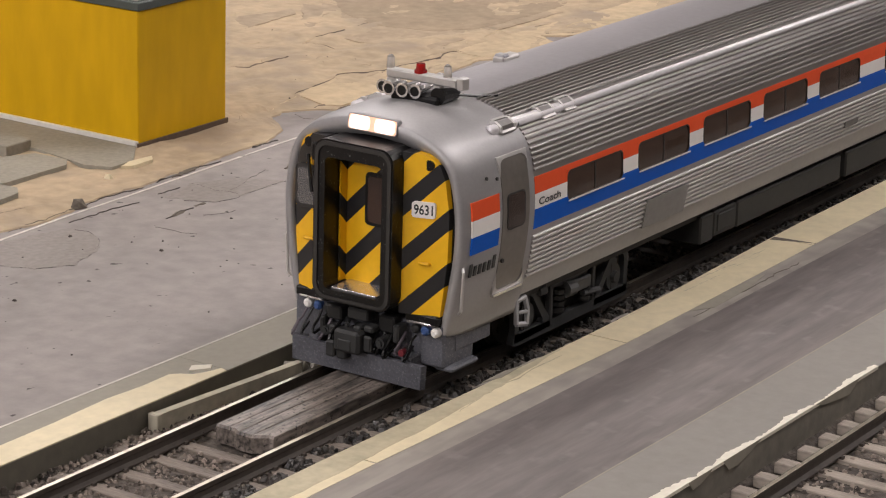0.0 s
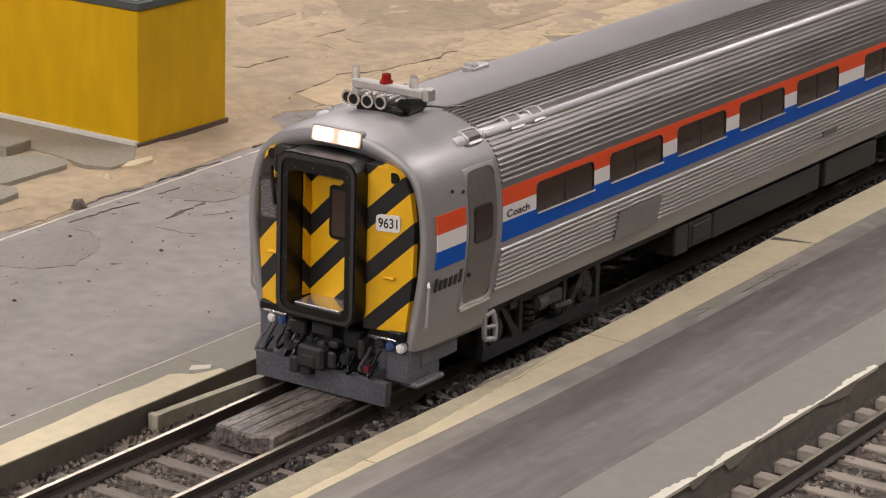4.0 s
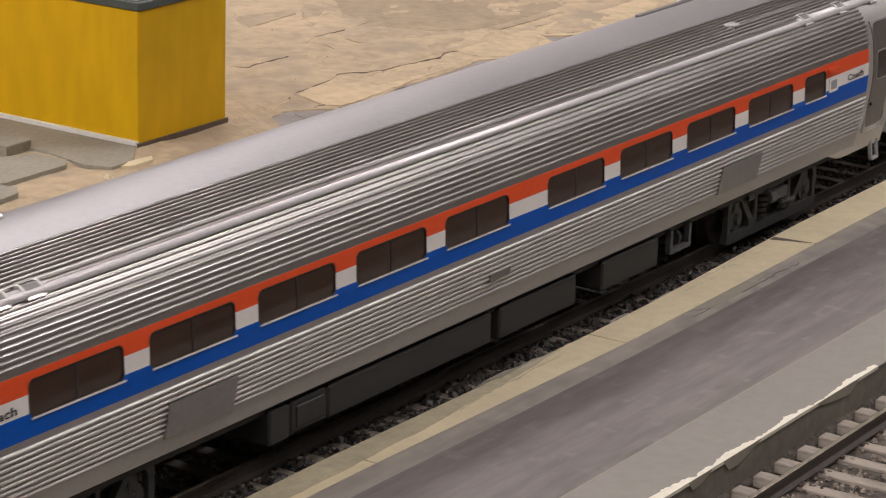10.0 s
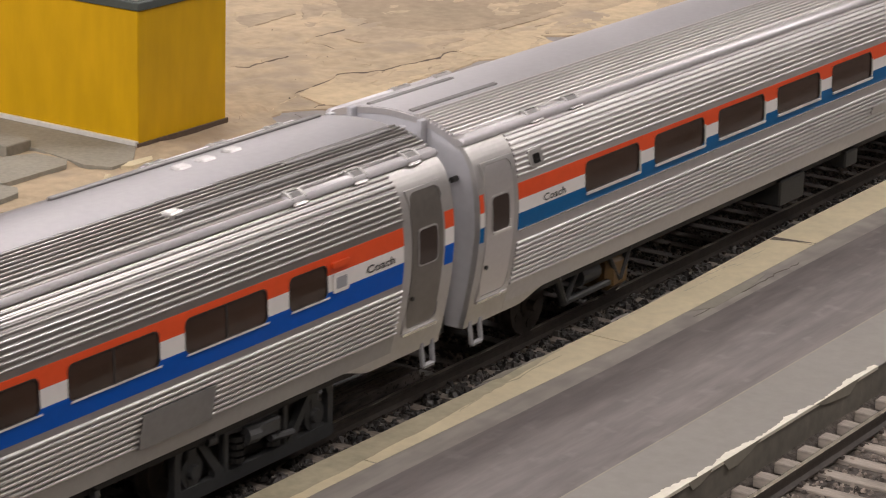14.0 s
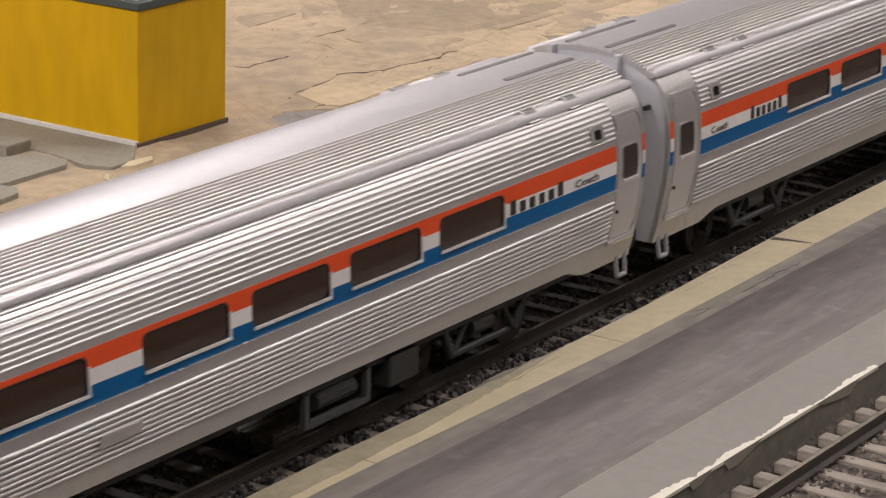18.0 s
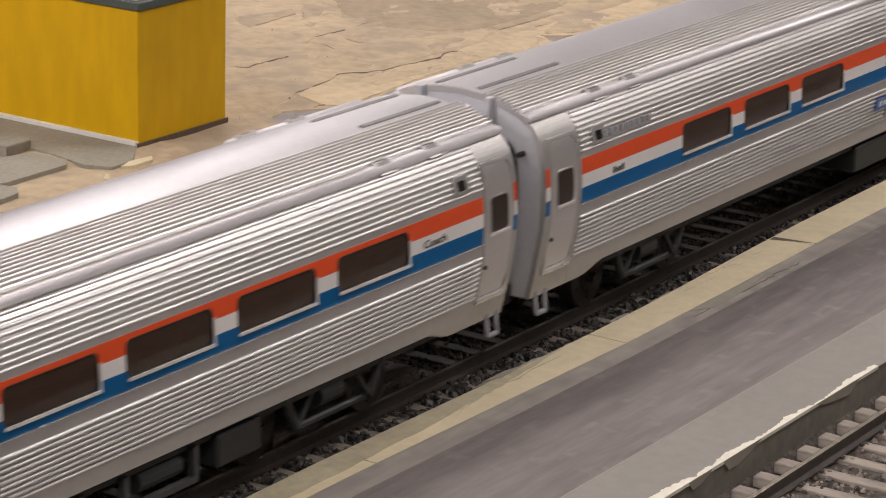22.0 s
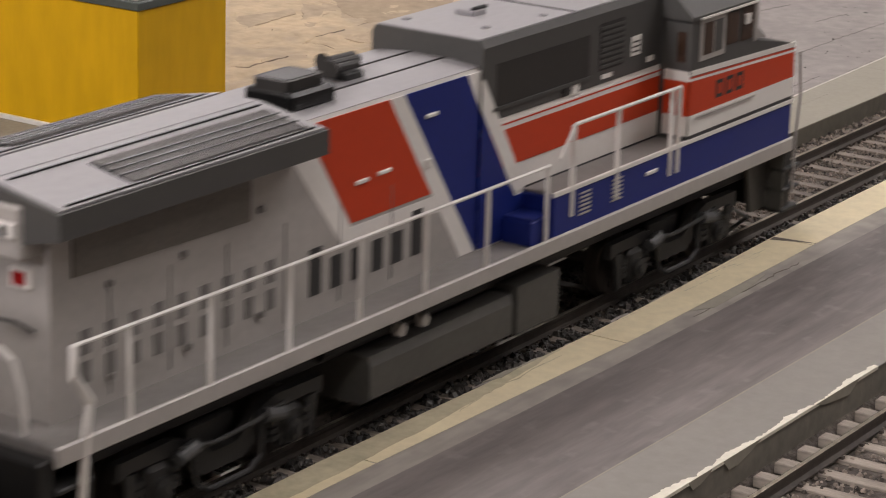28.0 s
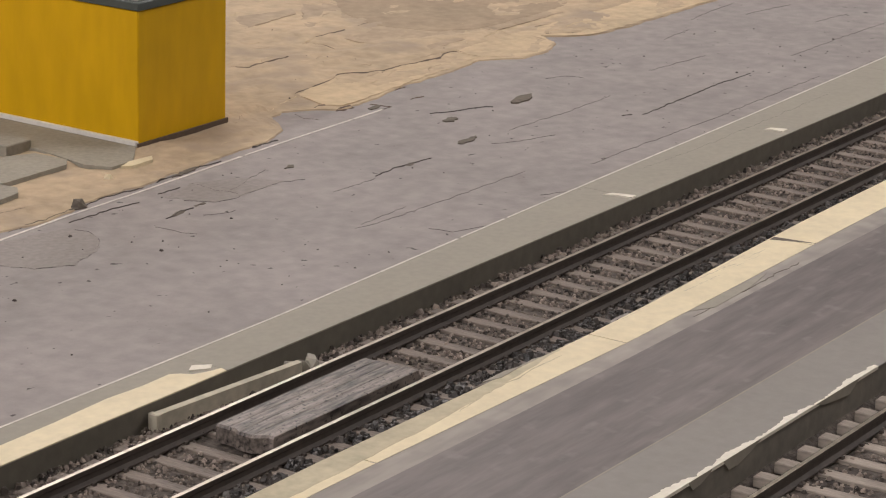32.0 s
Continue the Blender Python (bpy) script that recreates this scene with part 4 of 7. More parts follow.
def wheelset(car, cx, r=WHEEL_R):
    w = fresh()
    for sg in (1, -1):
        tube(w, (0, sg * 7.4, 0), (0, sg * 9.6, 0), r, 22)
        tube(w, (0, sg * 7.1, 0), (0, sg * 7.5, 0), r + 0.6, 22)
        tube(w, (0, sg * 9.55, 0), (0, sg * 9.9, 0), r * 0.42, 12)
        for k in range(5):
            a = k * math.tau / 5
            tube(w, (math.cos(a) * r * .66, sg * 9.55, math.sin(a) * r * .66), (math.cos(a) * r * .66, sg * 9.75, math.sin(a) * r * .66), r * .16, 8)
    tube(w, (0, -11.5, 0), (0, 11.5, 0), 1.0, 8)
    o = part("wheelset", w, RUST, car, at=(cx, 0, r + RAIL_Z))
    WHEELS.append((o, cx, r))
    return o


def inside_truck(car, cx, mat):
    """A truck with inside bearings: open wheels, slim struts outside."""
    t = fresh()
    box(t, cx - 19, cx + 19, -6.6, 6.6, 5, 8.6, .5); tube(t, (cx, 0, 5), (cx, 0, 10), 4, 12)
    truck = part("truck", t, DARK, car, "dark two-axle truck with open wheels")
    for sg in (1, -1):
        y = sg * 13.9
        for d in (1, -1):
            t = fresh(); wire(t, [(cx - d * 13.0, y, 11.0), (cx - d * 9.6, y, 4.6)], .75, 8); wire(t, [(cx - d * 9.4, y, 4.6), (cx - d * 4.9, y, 10.7)], .5, 8); part("strut", t, mat, truck)
        t = fresh(); box(t, cx - 10, cx + 10, min(y, y - sg * 1.2), max(y, y - sg * 1.2), 3.9, 5.1, .3); part("tie_bar", t, mat, truck)
        t = fresh(); tube(t, (cx - 3, sg * 12.2, 7.6), (cx + 3, sg * 12.2, 7.6), 1.9, 12); part("damper", t, mat, truck)
    for ax in (-14.9, 14.9):
        wheelset(car, cx + ax)


def car_truck(car, cx, mat):
    """A cast truck: arched pedestals over the axle boxes, a low equaliser bar, springs and brake gear between."""
    t = fresh()
    box(t, cx - 5, cx + 5, -11, 11, 5, 9.5, .5); tube(t, (cx, 0, 5), (cx, 0, 10), 4, 12)
    truck = part("truck", t, DARK, car, "dark cast two-axle truck")
    for sg in (1, -1):
        y0, y1 = sorted((sg * 12.4, sg * 13.6))
        # dark plate added to fill the see-through gap behind the side frame
        t = fresh(); box(t, cx - 13, cx + 13, min(sg * 10.6, sg * 11.6), max(sg * 10.6, sg * 11.6), 2.2, 10.2, .4); part("backing_plate", t, DARK, truck)
        t = fresh()
        prism(t, [(cx - 19.6, 1.0), (cx - 18.6, .6), (cx + 18.6, .6), (cx + 19.6, 1.0), (cx + 19.2, 2.9), (cx + 9, 2.6), (cx - 9, 2.6), (cx - 19.2, 2.9)], y0, y1 + .2, "y")
        bar = part("equaliser_bar", t, mat, truck)
        for d in (1, -1):
            ax = cx + d * 14.9
            out = [(ax + d * 4.3, 1.2), (ax + d * 4.4, 8.2), (ax + d * 3.7, 9.8), (ax + d * 2.2, 10.6), (ax - d * .2, 10.5), (ax - d * 2.0, 9.4), (ax - d * 5.0, 5.6), (ax - d * 7.2, 3.2), (ax - d * 7.4, 1.4)]
            inn = [(ax + d * 3.0, 2.6), (ax + d * 3.0, 7.8), (ax + d * 2.6, 8.7), (ax + d * 1.7, 9.3), (ax + d * .2, 9.2), (ax - d * 1.2, 8.4), (ax - d * 3.4, 5.4), (ax - d * 4.8, 3.6), (ax - d * 4.8, 2.6)]
            t = fresh()
            rows = [[t.verts.new((x, y, z)) for x, z in lp] for lp, y in ((out, y0), (out, y1), (inn, y1), (inn, y0))]
            for k in range(4):
                A, B = rows[k], rows[(k + 1) % 4]
                for i in range(len(A)):
                    j = (i + 1) % len(A)
                    t.faces.new((A[i], A[j], B[j], B[i]))
            part("side_frame", t, mat, truck)
            t = fresh(); tube(t, (ax, sg * 11.9, 5.0), (ax, sg * 13.2, 5.0), 2.5, 14); tube(t, (ax, sg * 13.2, 5.0), (ax, sg * 13.9, 5.0), 1.3, 12, 1.0); box(t, ax - 1.2, ax + 1.2, min(sg * 12, sg * 13.3), max(sg * 12, sg * 13.3), 2.4, 8.8, .3); part("axle_box", t, mat, truck)
            t = fresh(); box(t, cx + d * 7.2 - .55, cx + d * 7.2 + .55, y0, y1, 2.4, 10.4, .2); part("frame_post", t, mat, truck)
            t = fresh()
            for z in (3.4, 4.5, 5.6, 6.7):
                tube(t, (cx + d * 4.4, sg * 13.0, z), (cx + d * 4.4, sg * 13.0, z + .75), 1.35, 10)
            part("spring", t, DARK, truck)
        t = fresh(); prism(t, [(cx - 7.4, 8.4), (cx - 3.0, 8.0), (cx + 2.8, 8.6), (cx + 7.4, 9.0), (cx + 7.4, 10.2), (cx - 7.4, 10.2)], y0, y1, "y"); part("bolster_end", t, mat, truck)
        t = fresh(); box(t, cx - .8, cx + 5.0, min(sg * 12.9, sg * 14.4), max(sg * 12.9, sg * 14.4), 5.8, 8.2, .3); tube(t, (cx - 3.6, sg * 13.8, 7.2), (cx - .8, sg * 13.8, 7.0), 1.5, 12); tube(t, (cx + 3, sg * 13.8, 4.9), (cx + 8.6, sg * 13.8, 4.3), .6, 8); part("brake_cylinder", t, DULL_GEAR, truck)
        t = fresh(); tube(t, (cx - 12.6, sg * 14.0, 9.2), (cx - 11.2, sg * 14.5, 9.3), .9, 10); part("sand_valve", t, DULL_GEAR, truck)
    for ax in (-14.9, 14.9):
        wheelset(car, cx + ax)


def stirrup(car, x, sg=-1, mat=None):
    b = fresh()
    y = sg * 15.7
    if mat:
        x += 1.4
        wire(b, [(x - 1.5, y, 10.4), (x - 1.7, y + sg * .3, 6.2), (x + 1.2, y + sg * .5, 5.6), (x + 1.7, y + sg * .3, 8.2), (x + 1.2, y, 10.4), (x - 1.5, y, 10.2)], .48)
    else:
        wire(b, [(x - 1.5, y, 10.5), (x - 1.4, y + sg * .5, 6.6), (x + 1.4, y + sg * .5, 6.6), (x + 1.5, y, 10.5)], .48)
    st = part("step_stirrup", b, mat or BELLOWS, car)
    if mat:
        b = fresh(); wire(b, [(x - 1.6, y + sg * .2, 8.2), (x + 1.5, y + sg * .4, 7.8)], .35); part("rung", b, mat, st)


def build_car(name, label, at, L, windows, blue, ends, doors, boxes, bright=True, cab=False, clips=(), strips=(), hatch=None):
    """One fluted passenger car; x runs from its leading end. ends: fluted stretch; doors: x ranges of the doors."""
    car = thing(name, label, "railway car", "cars of the train", (at, 0, 0))
    f0, f1 = ends
    z_blue, z_white, z_red, w_lo, w_hi = NEW_BAND if bright else OLD_BAND
    u_a, u_b = arc_of_z(Z_TOP), arc_of_z(40.4)
    u_g, u_h = arc_of_z(41.6), arc_of_z(43.95 if bright else 43.85)
    by, bz = at_arc(u_b + .2, .05)
    bead = [(by, bz), (by + .36, bz + .14), (by + .42, bz + .34), (by + .30, bz + .60), (by - .5, bz + .82), (by - .95, bz + .98), at_arc(u_g + .1, .02)]
    crown = bead + run(u_g + .15, u_h, 10 if bright else 9, 0.62 if bright else .5, shape=SQUARE) + run(u_h + .2, U_END, 0, step=.8)
    up = run(u_a, arc_of_z(33.3)) + run(arc_of_z(33.3), u_b, 9, 0.24 if bright else .30) + [at_arc(u_b + .15, -.1)] + crown
    SKIN = SILVER_NEW if bright else SILVER
    b = fresh(); prism(b, arch(up), f0, f1, "x"); part("roof", b, SKIN, car, "fluted silver roof and upper sides")
    # the rail's pale colour carries the bright highlight along the whole gutter
    b = fresh(); tube(b, (f0 if cab else .4, -(by - .1), bz + .5), (L - .4, -(by - .1), bz + .5), .62 if cab else .75, 14); part("gutter_rail", b, GUTTER_RAIL, car, "gutter rail with its highlight put into pale paint", smooth=True)
    far_u = arc_of_z(42.0)
    near = [at_arc(u_h + .25 + (U_END - u_h - .25) * k / 6, .10) for k in range(6)]
    far_ = [at_arc(U_END + (far_u - U_END) * k / 10, .10) for k in range(1, 11)]
    o = [(-y, z) for y, z in near] + [(0.0, CZ[-1] + .10)] + far_
    b = fresh(); prism(b, o + [(y * .98, z - .5) for y, z in reversed(o)], 22.2 if cab else .4, L - .4, "x"); part("roof_crown", b, CAB_CROWN if cab else ROOF_SATIN, car, "smooth pale grey roof crown")
    lo = run(arc_of_z(Z_SOLE), arc_of_z(z_blue))
    u_0, pitch = arc_of_z(Z_SOLE) + .12, (arc_of_z(22.45) - arc_of_z(Z_SOLE)) / 9
    RIDGE, PANEL = (FLUTE_NEW, SIDE_NEW) if bright else (FLUTE, SILVER)
    cuts = sorted(windows)
    for sg in (1, -1):
        b = fresh()
        o = [(sg * y, z) for y, z in lo] + [(sg * (side_y(z) - 1.0), z) for z in (z_blue, 20.0, 17.0, Z_SOLE)]
        prism(b, o, f0, f1, "x"); part("lower_side", b, PANEL, car, "silver lower side behind the flutes")
        for k in range(9):
            # each flute is a lighter silver than the side behind it
            q = [at_arc(u_0 + (k + f) * pitch, g * .42 - .02) for f, g in ROUND]
            b = fresh(); prism(b, [(sg * y, z) for y, z in q], f0 + .05, f1 - .05, "x"); part("flute", b, RIDGE, car)
        b = fresh(); slab(b, sg, f0, f1, 11.4, Z_SOLE, -1.0, .05); part("sole_plate", b, SOLE_NEW if bright else SOLE, car, "dull silver strip under the flutes")
        # painted band, pierced by the windows
        b = fresh(); slab(b, sg, f0, f1, z_blue, w_lo, -.9, .05)
        for a, c in spans(f0, f1, cuts):
            slab(b, sg, a, c, w_lo, z_white, -.9, .05)
        for a, c in cuts:
            corner(b, sg, a, w_lo, 1, 1), corner(b, sg, c, w_lo, -1, 1)
        part("blue_stripe", b, blue, car)
        b = fresh()
        for a, c in spans(f0, f1, cuts):
            slab(b, sg, a, c, z_white, z_red, -.9, .04)
        part("white_stripe", b, WHITE, car)
        b = fresh(); slab(b, sg, f0, f1, w_hi, Z_TOP, -.9, .05)
        for a, c in spans(f0, f1, cuts):
            slab(b, sg, a, c, z_red, w_hi, -.9, .05)
        for a, c in cuts:
            corner(b, sg, a, w_hi, 1, -1), corner(b, sg, c, w_hi, -1, -1)
        part("red_stripe", b, RED, car)
        for a, c in cuts:
            b = fresh(); ring(b, sg, a, c, w_lo, w_hi, 1.1, .14, -.8, .07); w = part("window", b, GASKET, car)
            b = fresh(); slab(b, sg, a + .1, c - .1, w_lo + .1, w_hi - .1, -.5, -.12); part("pane", b, PANE, w)
            if cab and c - a > 10:
                b = fresh(); slab(b, sg, (a + c) / 2 - .16, (a + c) / 2 + .16, w_lo + .1, w_hi - .1, -.115, -.04); part("mullion", b, GASKET, w)
            # sill trim in white, so its highlight is painted along with it
            b = fresh(); slab(b, sg, a + .5, c + .25, w_lo - (.36 if bright else .2), w_lo + .04, -.1, .42 if bright else .25)
            if bright:
                slab(b, sg, c - .04, c + .28, w_lo - .3, w_hi - 1.6, -.1, .3)
            part("sill", b, LIGHT_WHITE, w, "silvery sill with its highlight painted white")
        if bright:
            # thin bright strip added as the edge highlight below the blue
            b = fresh(); slab(b, sg, f0, f1, z_blue - .22, z_blue, -.1, .3); part("stripe_glint", b, SILVER_BRIGHT, car, "bright bead standing for the highlight under the blue stripe")
            for x in (f0 + 6.0, f1 - 6.0):
                b = fresh(); slab(b, sg, x - 2.1, x + 2.1, 34.2, 37.0, 0.0, .42, .4); v = part("side_vent", b, SILVER_SMOOTH, car)
                b = fresh(); slab(b, sg, x - 1.0, x + 1.0, 34.7, 36.3, .3, .5, .3); part("vent_opening", b, BLACK, v)
    # smooth ends with doors
    endz = 9.6
    shell = arch(run(arc_of_z(endz), U_END, 0, step=.7))
    for a, c in ((0.0, f0), (f1, L)):
        if cab and a == 0.0:
            continue
        low_end = run(arc_of_z(endz), u_b, 0, step=.7)
        for sg in (1, -1):
            b = fresh(); prism(b, [(sg * y, z) for y, z in low_end] + [(sg * (y - 1), z) for y, z in reversed(low_end)], a, c, "x"); part("end_shell", b, SILVER_SMOOTH, car, "smooth silver vestibule end")
        for sg in (1, -1):
            # the skirt sweeps up beside the vestibule
            d, e0 = (1, c) if a == 0.0 else (-1, a)
            b = fresh()
            rows = []
            for k in range(13):
                zb = 9.6 + 1.9 * (.5 - .5 * math.cos(math.pi * max(0, k - 4) / 8))
                x = e0 + d * k * 1.15
                rows.append([(x, sg * (side_y(12.0) + .02), 12.0), (x, sg * (side_y(zb) + .02), zb), (x, sg * (side_y(zb) - 1), zb), (x, sg * (side_y(12.0) - 1), 12.0)])
            loft(b, rows); part("skirt", b, SILVER_SMOOTH, car)
        b = fresh(); prism(b, arch([at_arc(u_b, -.1)] + crown), a, c, "x"); part("end_roof", b, SKIN, car, "fluted silver roof end")
        plate = [at_arc(arc_of_z(9.5) + (U_END - arc_of_z(9.5)) * i / 24, -.35) for i in range(25)]
        plate[-1] = (0.0, plate[-1][1])
        px0, px1 = (a + .1, a + .7) if a == 0.0 else (c - .7, c - .1)
        b = fresh(); prism(b, plate + [(-y, z) for y, z in reversed(plate[:-1])], px0, px1, "x"); bh = part("end_bulkhead", b, BULKHEAD, car, "smooth pale grey end bulkhead")
        e0, e1 = (px0 - 1.6, px0 + .1) if a == 0.0 else (px1 - .1, px1 + 1.6)
        for sg in (1, -1):
            b = fresh(); box(b, e0, e1, sg * 7.0 - .55, sg * 7.0 + .55, 38.6, 43.9, .15); part("bulkhead_post", b, BULKHEAD, bh)
            # a dark stub stands for the small hole in the bulkhead
            b = fresh(); tube(b, (min(e0, e1) if a == 0.0 else px1, sg * 13.6, 35.0), (px0 if a == 0.0 else max(e0, e1), sg * 13.6, 35.0), .5, 10); part("bulkhead_hole", b, GASKET, bh)
    for d0, d1 in doors:
        for sg in (1, -1):
            b = fresh(); ring(b, sg, d0 - .35, d1 + .35, 14.2, 37.6, 1.6, .45, -.1, .34); fr = part("door", b, SILVER_SMOOTH, car)
            # the dull ring paints the recess shadow round the leaf, which lies flush
            b = fresh(); ring(b, sg, d0 + .05, d1 - .05, 14.6, 37.2, .9, .2, -.1, .13); part("door_shade_ring", b, DOOR_DULL, fr)
            b = fresh(); slab(b, sg, d0 + .1, d1 - .1, 14.6, 37.1, -.1, .10, .9); part("door_leaf", b, SILVER_NEW if bright else DOOR_DULL, fr)
            m = (d0 + d1) / 2
            p0, p1 = (25.9, 31.7) if bright else (25.3, 31.0)
            b = fresh(); slab(b, sg, m - 2.75, m + 2.75, p0 - .25, p1 + .25, .05, .2, .9); wf = part("door_window", b, GASKET if cab and d0 < 60 else SILVER_SMOOTH, fr)
            b = fresh(); slab(b, sg, m - 2.5, m + 2.5, p0, p1, .15, .24, .8); part("door_pane", b, PANE_DARK, wf)
            if bright:
                b = fresh(); slab(b, sg, m - 2.3, m + 3.0, p0 - .55, p0 - .05, .1, .5); slab(b, sg, m + 2.6, m + 3.0, p0 - .1, p0 + 1.2, .1, .4); part("door_window_sill", b, LIGHT_WHITE, wf, "silvery sill with its highlight painted white")
            b = fresh(); tube(b, (d0 + .9, sg * (side_y(20) + .1), 20), (d0 + .9, sg * (side_y(20) + .45), 20), .38, 8); part("lock", b, GASKET, fr)
            b = fresh(); slab(b, sg, d0 - .2, d1 + .2, 13.7, 14.2, .0, .6); part("door_sill", b, SILVER_BRIGHT, fr)
    for sg in (1, -1):
        for a, c in ((0.15, doors[0][0] - .5), (doors[-1][1] + .5, L - .15)):
            if cab and a < 1 or c - a < .3:
                continue
            for z0, z1, m, nm in ((z_blue + .2, z_white, blue, "blue_mark"), (z_white, z_red + .1, WHITE, "white_mark"), (z_red + .1, Z_TOP + (.4 if bright else 0), RED, "red_mark")):
                b = fresh(); slab(b, sg, a, c, z0, z1, -.2, .06); part(nm, b, m, car)
    # diaphragms between the cars
    for a, c in (([] if cab else [(-4.3, 0.0)]) + [(L, L + 4.3)]):
        b = fresh()
        for q0, q1, ins in ((a, c, -5.4),):
            o = [at_arc(arc_of_z(12.5) + (U_END - arc_of_z(12.5)) * i / 20, ins) for i in range(21)]
            o[-1] = (0, o[-1][1])
            i_ = [(max(0, y - 3.0) if i < 14 else y, z - (3.0 * max(0, (i - 10) / 10))) for i, (y, z) in enumerate(o)]
            full = o + [(-y, z) for y, z in reversed(o[:-1])]
            inn = i_ + [(-y, z) for y, z in reversed(i_[:-1])]
            prism(b, full + inn[::-1], q0, q1, "x")
        part("diaphragm", b, UNDER, car, "dark rubber gangway diaphragm")
        b = fresh(); box(b, min(a, c) + 1, max(a, c) - 1, -13, 13, 8.5, 12.6, .5); part("buffer_beam", b, DARK, car)
    # underframe
    b = fresh(); box(b, 2 if not cab else 8, L - 2, -14.4, 14.4, 9.4, 10.9); box(b, 4 if not cab else 10, L - 4, -4, 4, 5.5, 9.4, .5); part("underframe", b, DARK, car)
    b = fresh(); box(b, 14, L - 14, -16.4, 16.4, 22.5, 23.2); box(b, 14, L - 14, -.5, .5, 23.2, 34)
    for k in range(int((L - 40) / 9)):
        for y in (-12.5, -6.5, 6.5, 12.5):
            box(b, 20 + k * 9, 22 + k * 9, y - 2.6, y + 2.6, 23.2, 29.5, .5)
    part("seats", b, INNER, car, "rows of brown seats behind the glass")
    for i, (a, c, z0, deep) in enumerate(boxes):
        b = fresh()
        lids = []
        if deep:
            for sg in (1, -1):
                y0, y1 = sorted((sg * 14.3, sg * 15.4))
                b = fresh()
                prism(b, [(a, 10), (a, z0), (c, z0), (c, 10), (c - .9, 10), (c - .9, z0 + .9), (a + .9, z0 + .9), (a + .9, 10)], y0, y1, "y")
                cr = part("equipment_cradle", b, DULL_GEAR, car, "open grey equipment cradle")
                b = fresh(); tube(b, (a + 4, sg * 13.5, 7.6), (c - 3, sg * 13.5, 7.6), 1.6, 10); part("air_tank", b, UNDER, cr)
        else:
            box(b, a, c, -15.4, 15.4, z0, 10.0, .35)
            for sg in (1, -1):
                y0, y1 = sorted((sg * 15.3, sg * 15.65))
                if 8 < c - a < 12 and cab:
                    q = fresh(); box(q, a + 1.2, c - 1.2, y0, y1, z0 + 1.0, 9.2, .15); lids.append(q)
            eb = part("equipment_box", b, UNDER, car)
            for q in lids:
                part("box_lid", q, UNDER, eb)
    for x in (45, L - 45) if not cab else (43.6, L - 45):
        (car_truck if cab else inside_truck)(car, x, TRUCK_GREY)
    for x in ((doors[0][1] + 1.4 if cab else doors[0][0] + 1.5), doors[-1][1] - (0.2 if cab else 1.5)):
        for sg in (1, -1):
            stirrup(car, x, sg, BELLOWS if cab and x < 60 else None)
    for e in ((L,) if cab else (0.0, L)):
        s = 1 if e > 0 else -1
        b = fresh(); box(b, min(e, e + s * 4.4), max(e, e + s * 4.4), -1.4, 1.4, 5.6, 8.2, .4); box(b, min(e + s * 2.6, e + s * 4.4), max(e + s * 2.6, e + s * 4.4), -2.6, 2.6, 5.0, 8.8, .5); part("coupler", b, DARK, car)
        for y in (-8, 8):
            b = fresh(); wire(b, [(e - s, y, 9), (e + s * 2.2, y, 5.6), (e + s * 4.3, y, 5.2)], .5); part("brake_hose", b, BLACK, car)
    # roof fittings
    for x, w in clips:
        for sg in (1, -1):
            u = (u_b + u_g) / 2
            pts = lambda lo, hi, d0, d1: [(sg * q[0], q[1]) for q in (at_arc(u - d0, lo), at_arc(u - d0, hi * .55), at_arc(u - d0 * .5, hi), at_arc(u + d1 * .5, hi), at_arc(u + d1, hi * .55), at_arc(u + d1, lo))]
            b = fresh()
            for q in (x - w * .36, x + w * .36):
                prism(b, pts(.0, 1.0, 1.3, 1.5), q - .28, q + .28, "x")
            for d in (-1.25, 1.45):
                prism(b, [(sg * q[0], q[1]) for q in (at_arc(u + d - .22, 0), at_arc(u + d - .22, .62), at_arc(u + d + .22, .62), at_arc(u + d + .22, 0))], x - w * .36, x + w * .36, "x")
            cl = part("gutter_bracket", b, SILVER_SMOOTH, car)
            # a darker plate paints the shade of the bracket's open inside
            b = fresh(); prism(b, pts(.3, .95, .95, 1.15), x - w * .33, x + w * .33, "x"); part("bracket_shade_plate", b, STRIP, cl)
    u = (u_b + u_g) / 2
    gy, gz = at_arc(u, -.1)
    for x0, x1 in ((clips[0][0] - (4.0 if cab else 20), clips[1][0] if not cab else 37.0), (262, L - .6)):
        for sg in (1, -1):
            b = fresh(); tube(b, (x0, sg * gy, gz), (x1, sg * gy, gz), .92, 16); part("gutter_cover", b, GUTTER_RAIL, car, "smooth bright rounded gutter cover", smooth=True)
    for x0, x1, y, h in strips:
        z = float(np.interp(abs(y), CY[::-1], CZ[::-1]))
        b = fresh(); box(b, x0, x1, y - .5, y + .5, z - .4, z + h * .62, .15); part("roof_strip", b, STRIP, car, "raised grey roof strip")
    if hatch:
        for hx, hy, sx, sy, h, m in hatch:
            hz = float(np.interp(abs(hy), CY[::-1], CZ[::-1]))
            b = fresh(); box(b, hx - sx / 2, hx + sx / 2, hy - sy / 2, hy + sy / 2, hz - 1.0, hz + .45 + h, .3); part("roof_vent", b, m, car)
    return car


def coach_text(car, x0, x1, z=27.75, sg=-1, lift=.12, name="lettering"):
    b = lettering("Coach", 1.75, lambda f, x, y: (x0 + f * (x1 - x0), sg * (side_y(z + y) + lift), z + y))
    part(name, b, INK, car, "black painted word Coach")


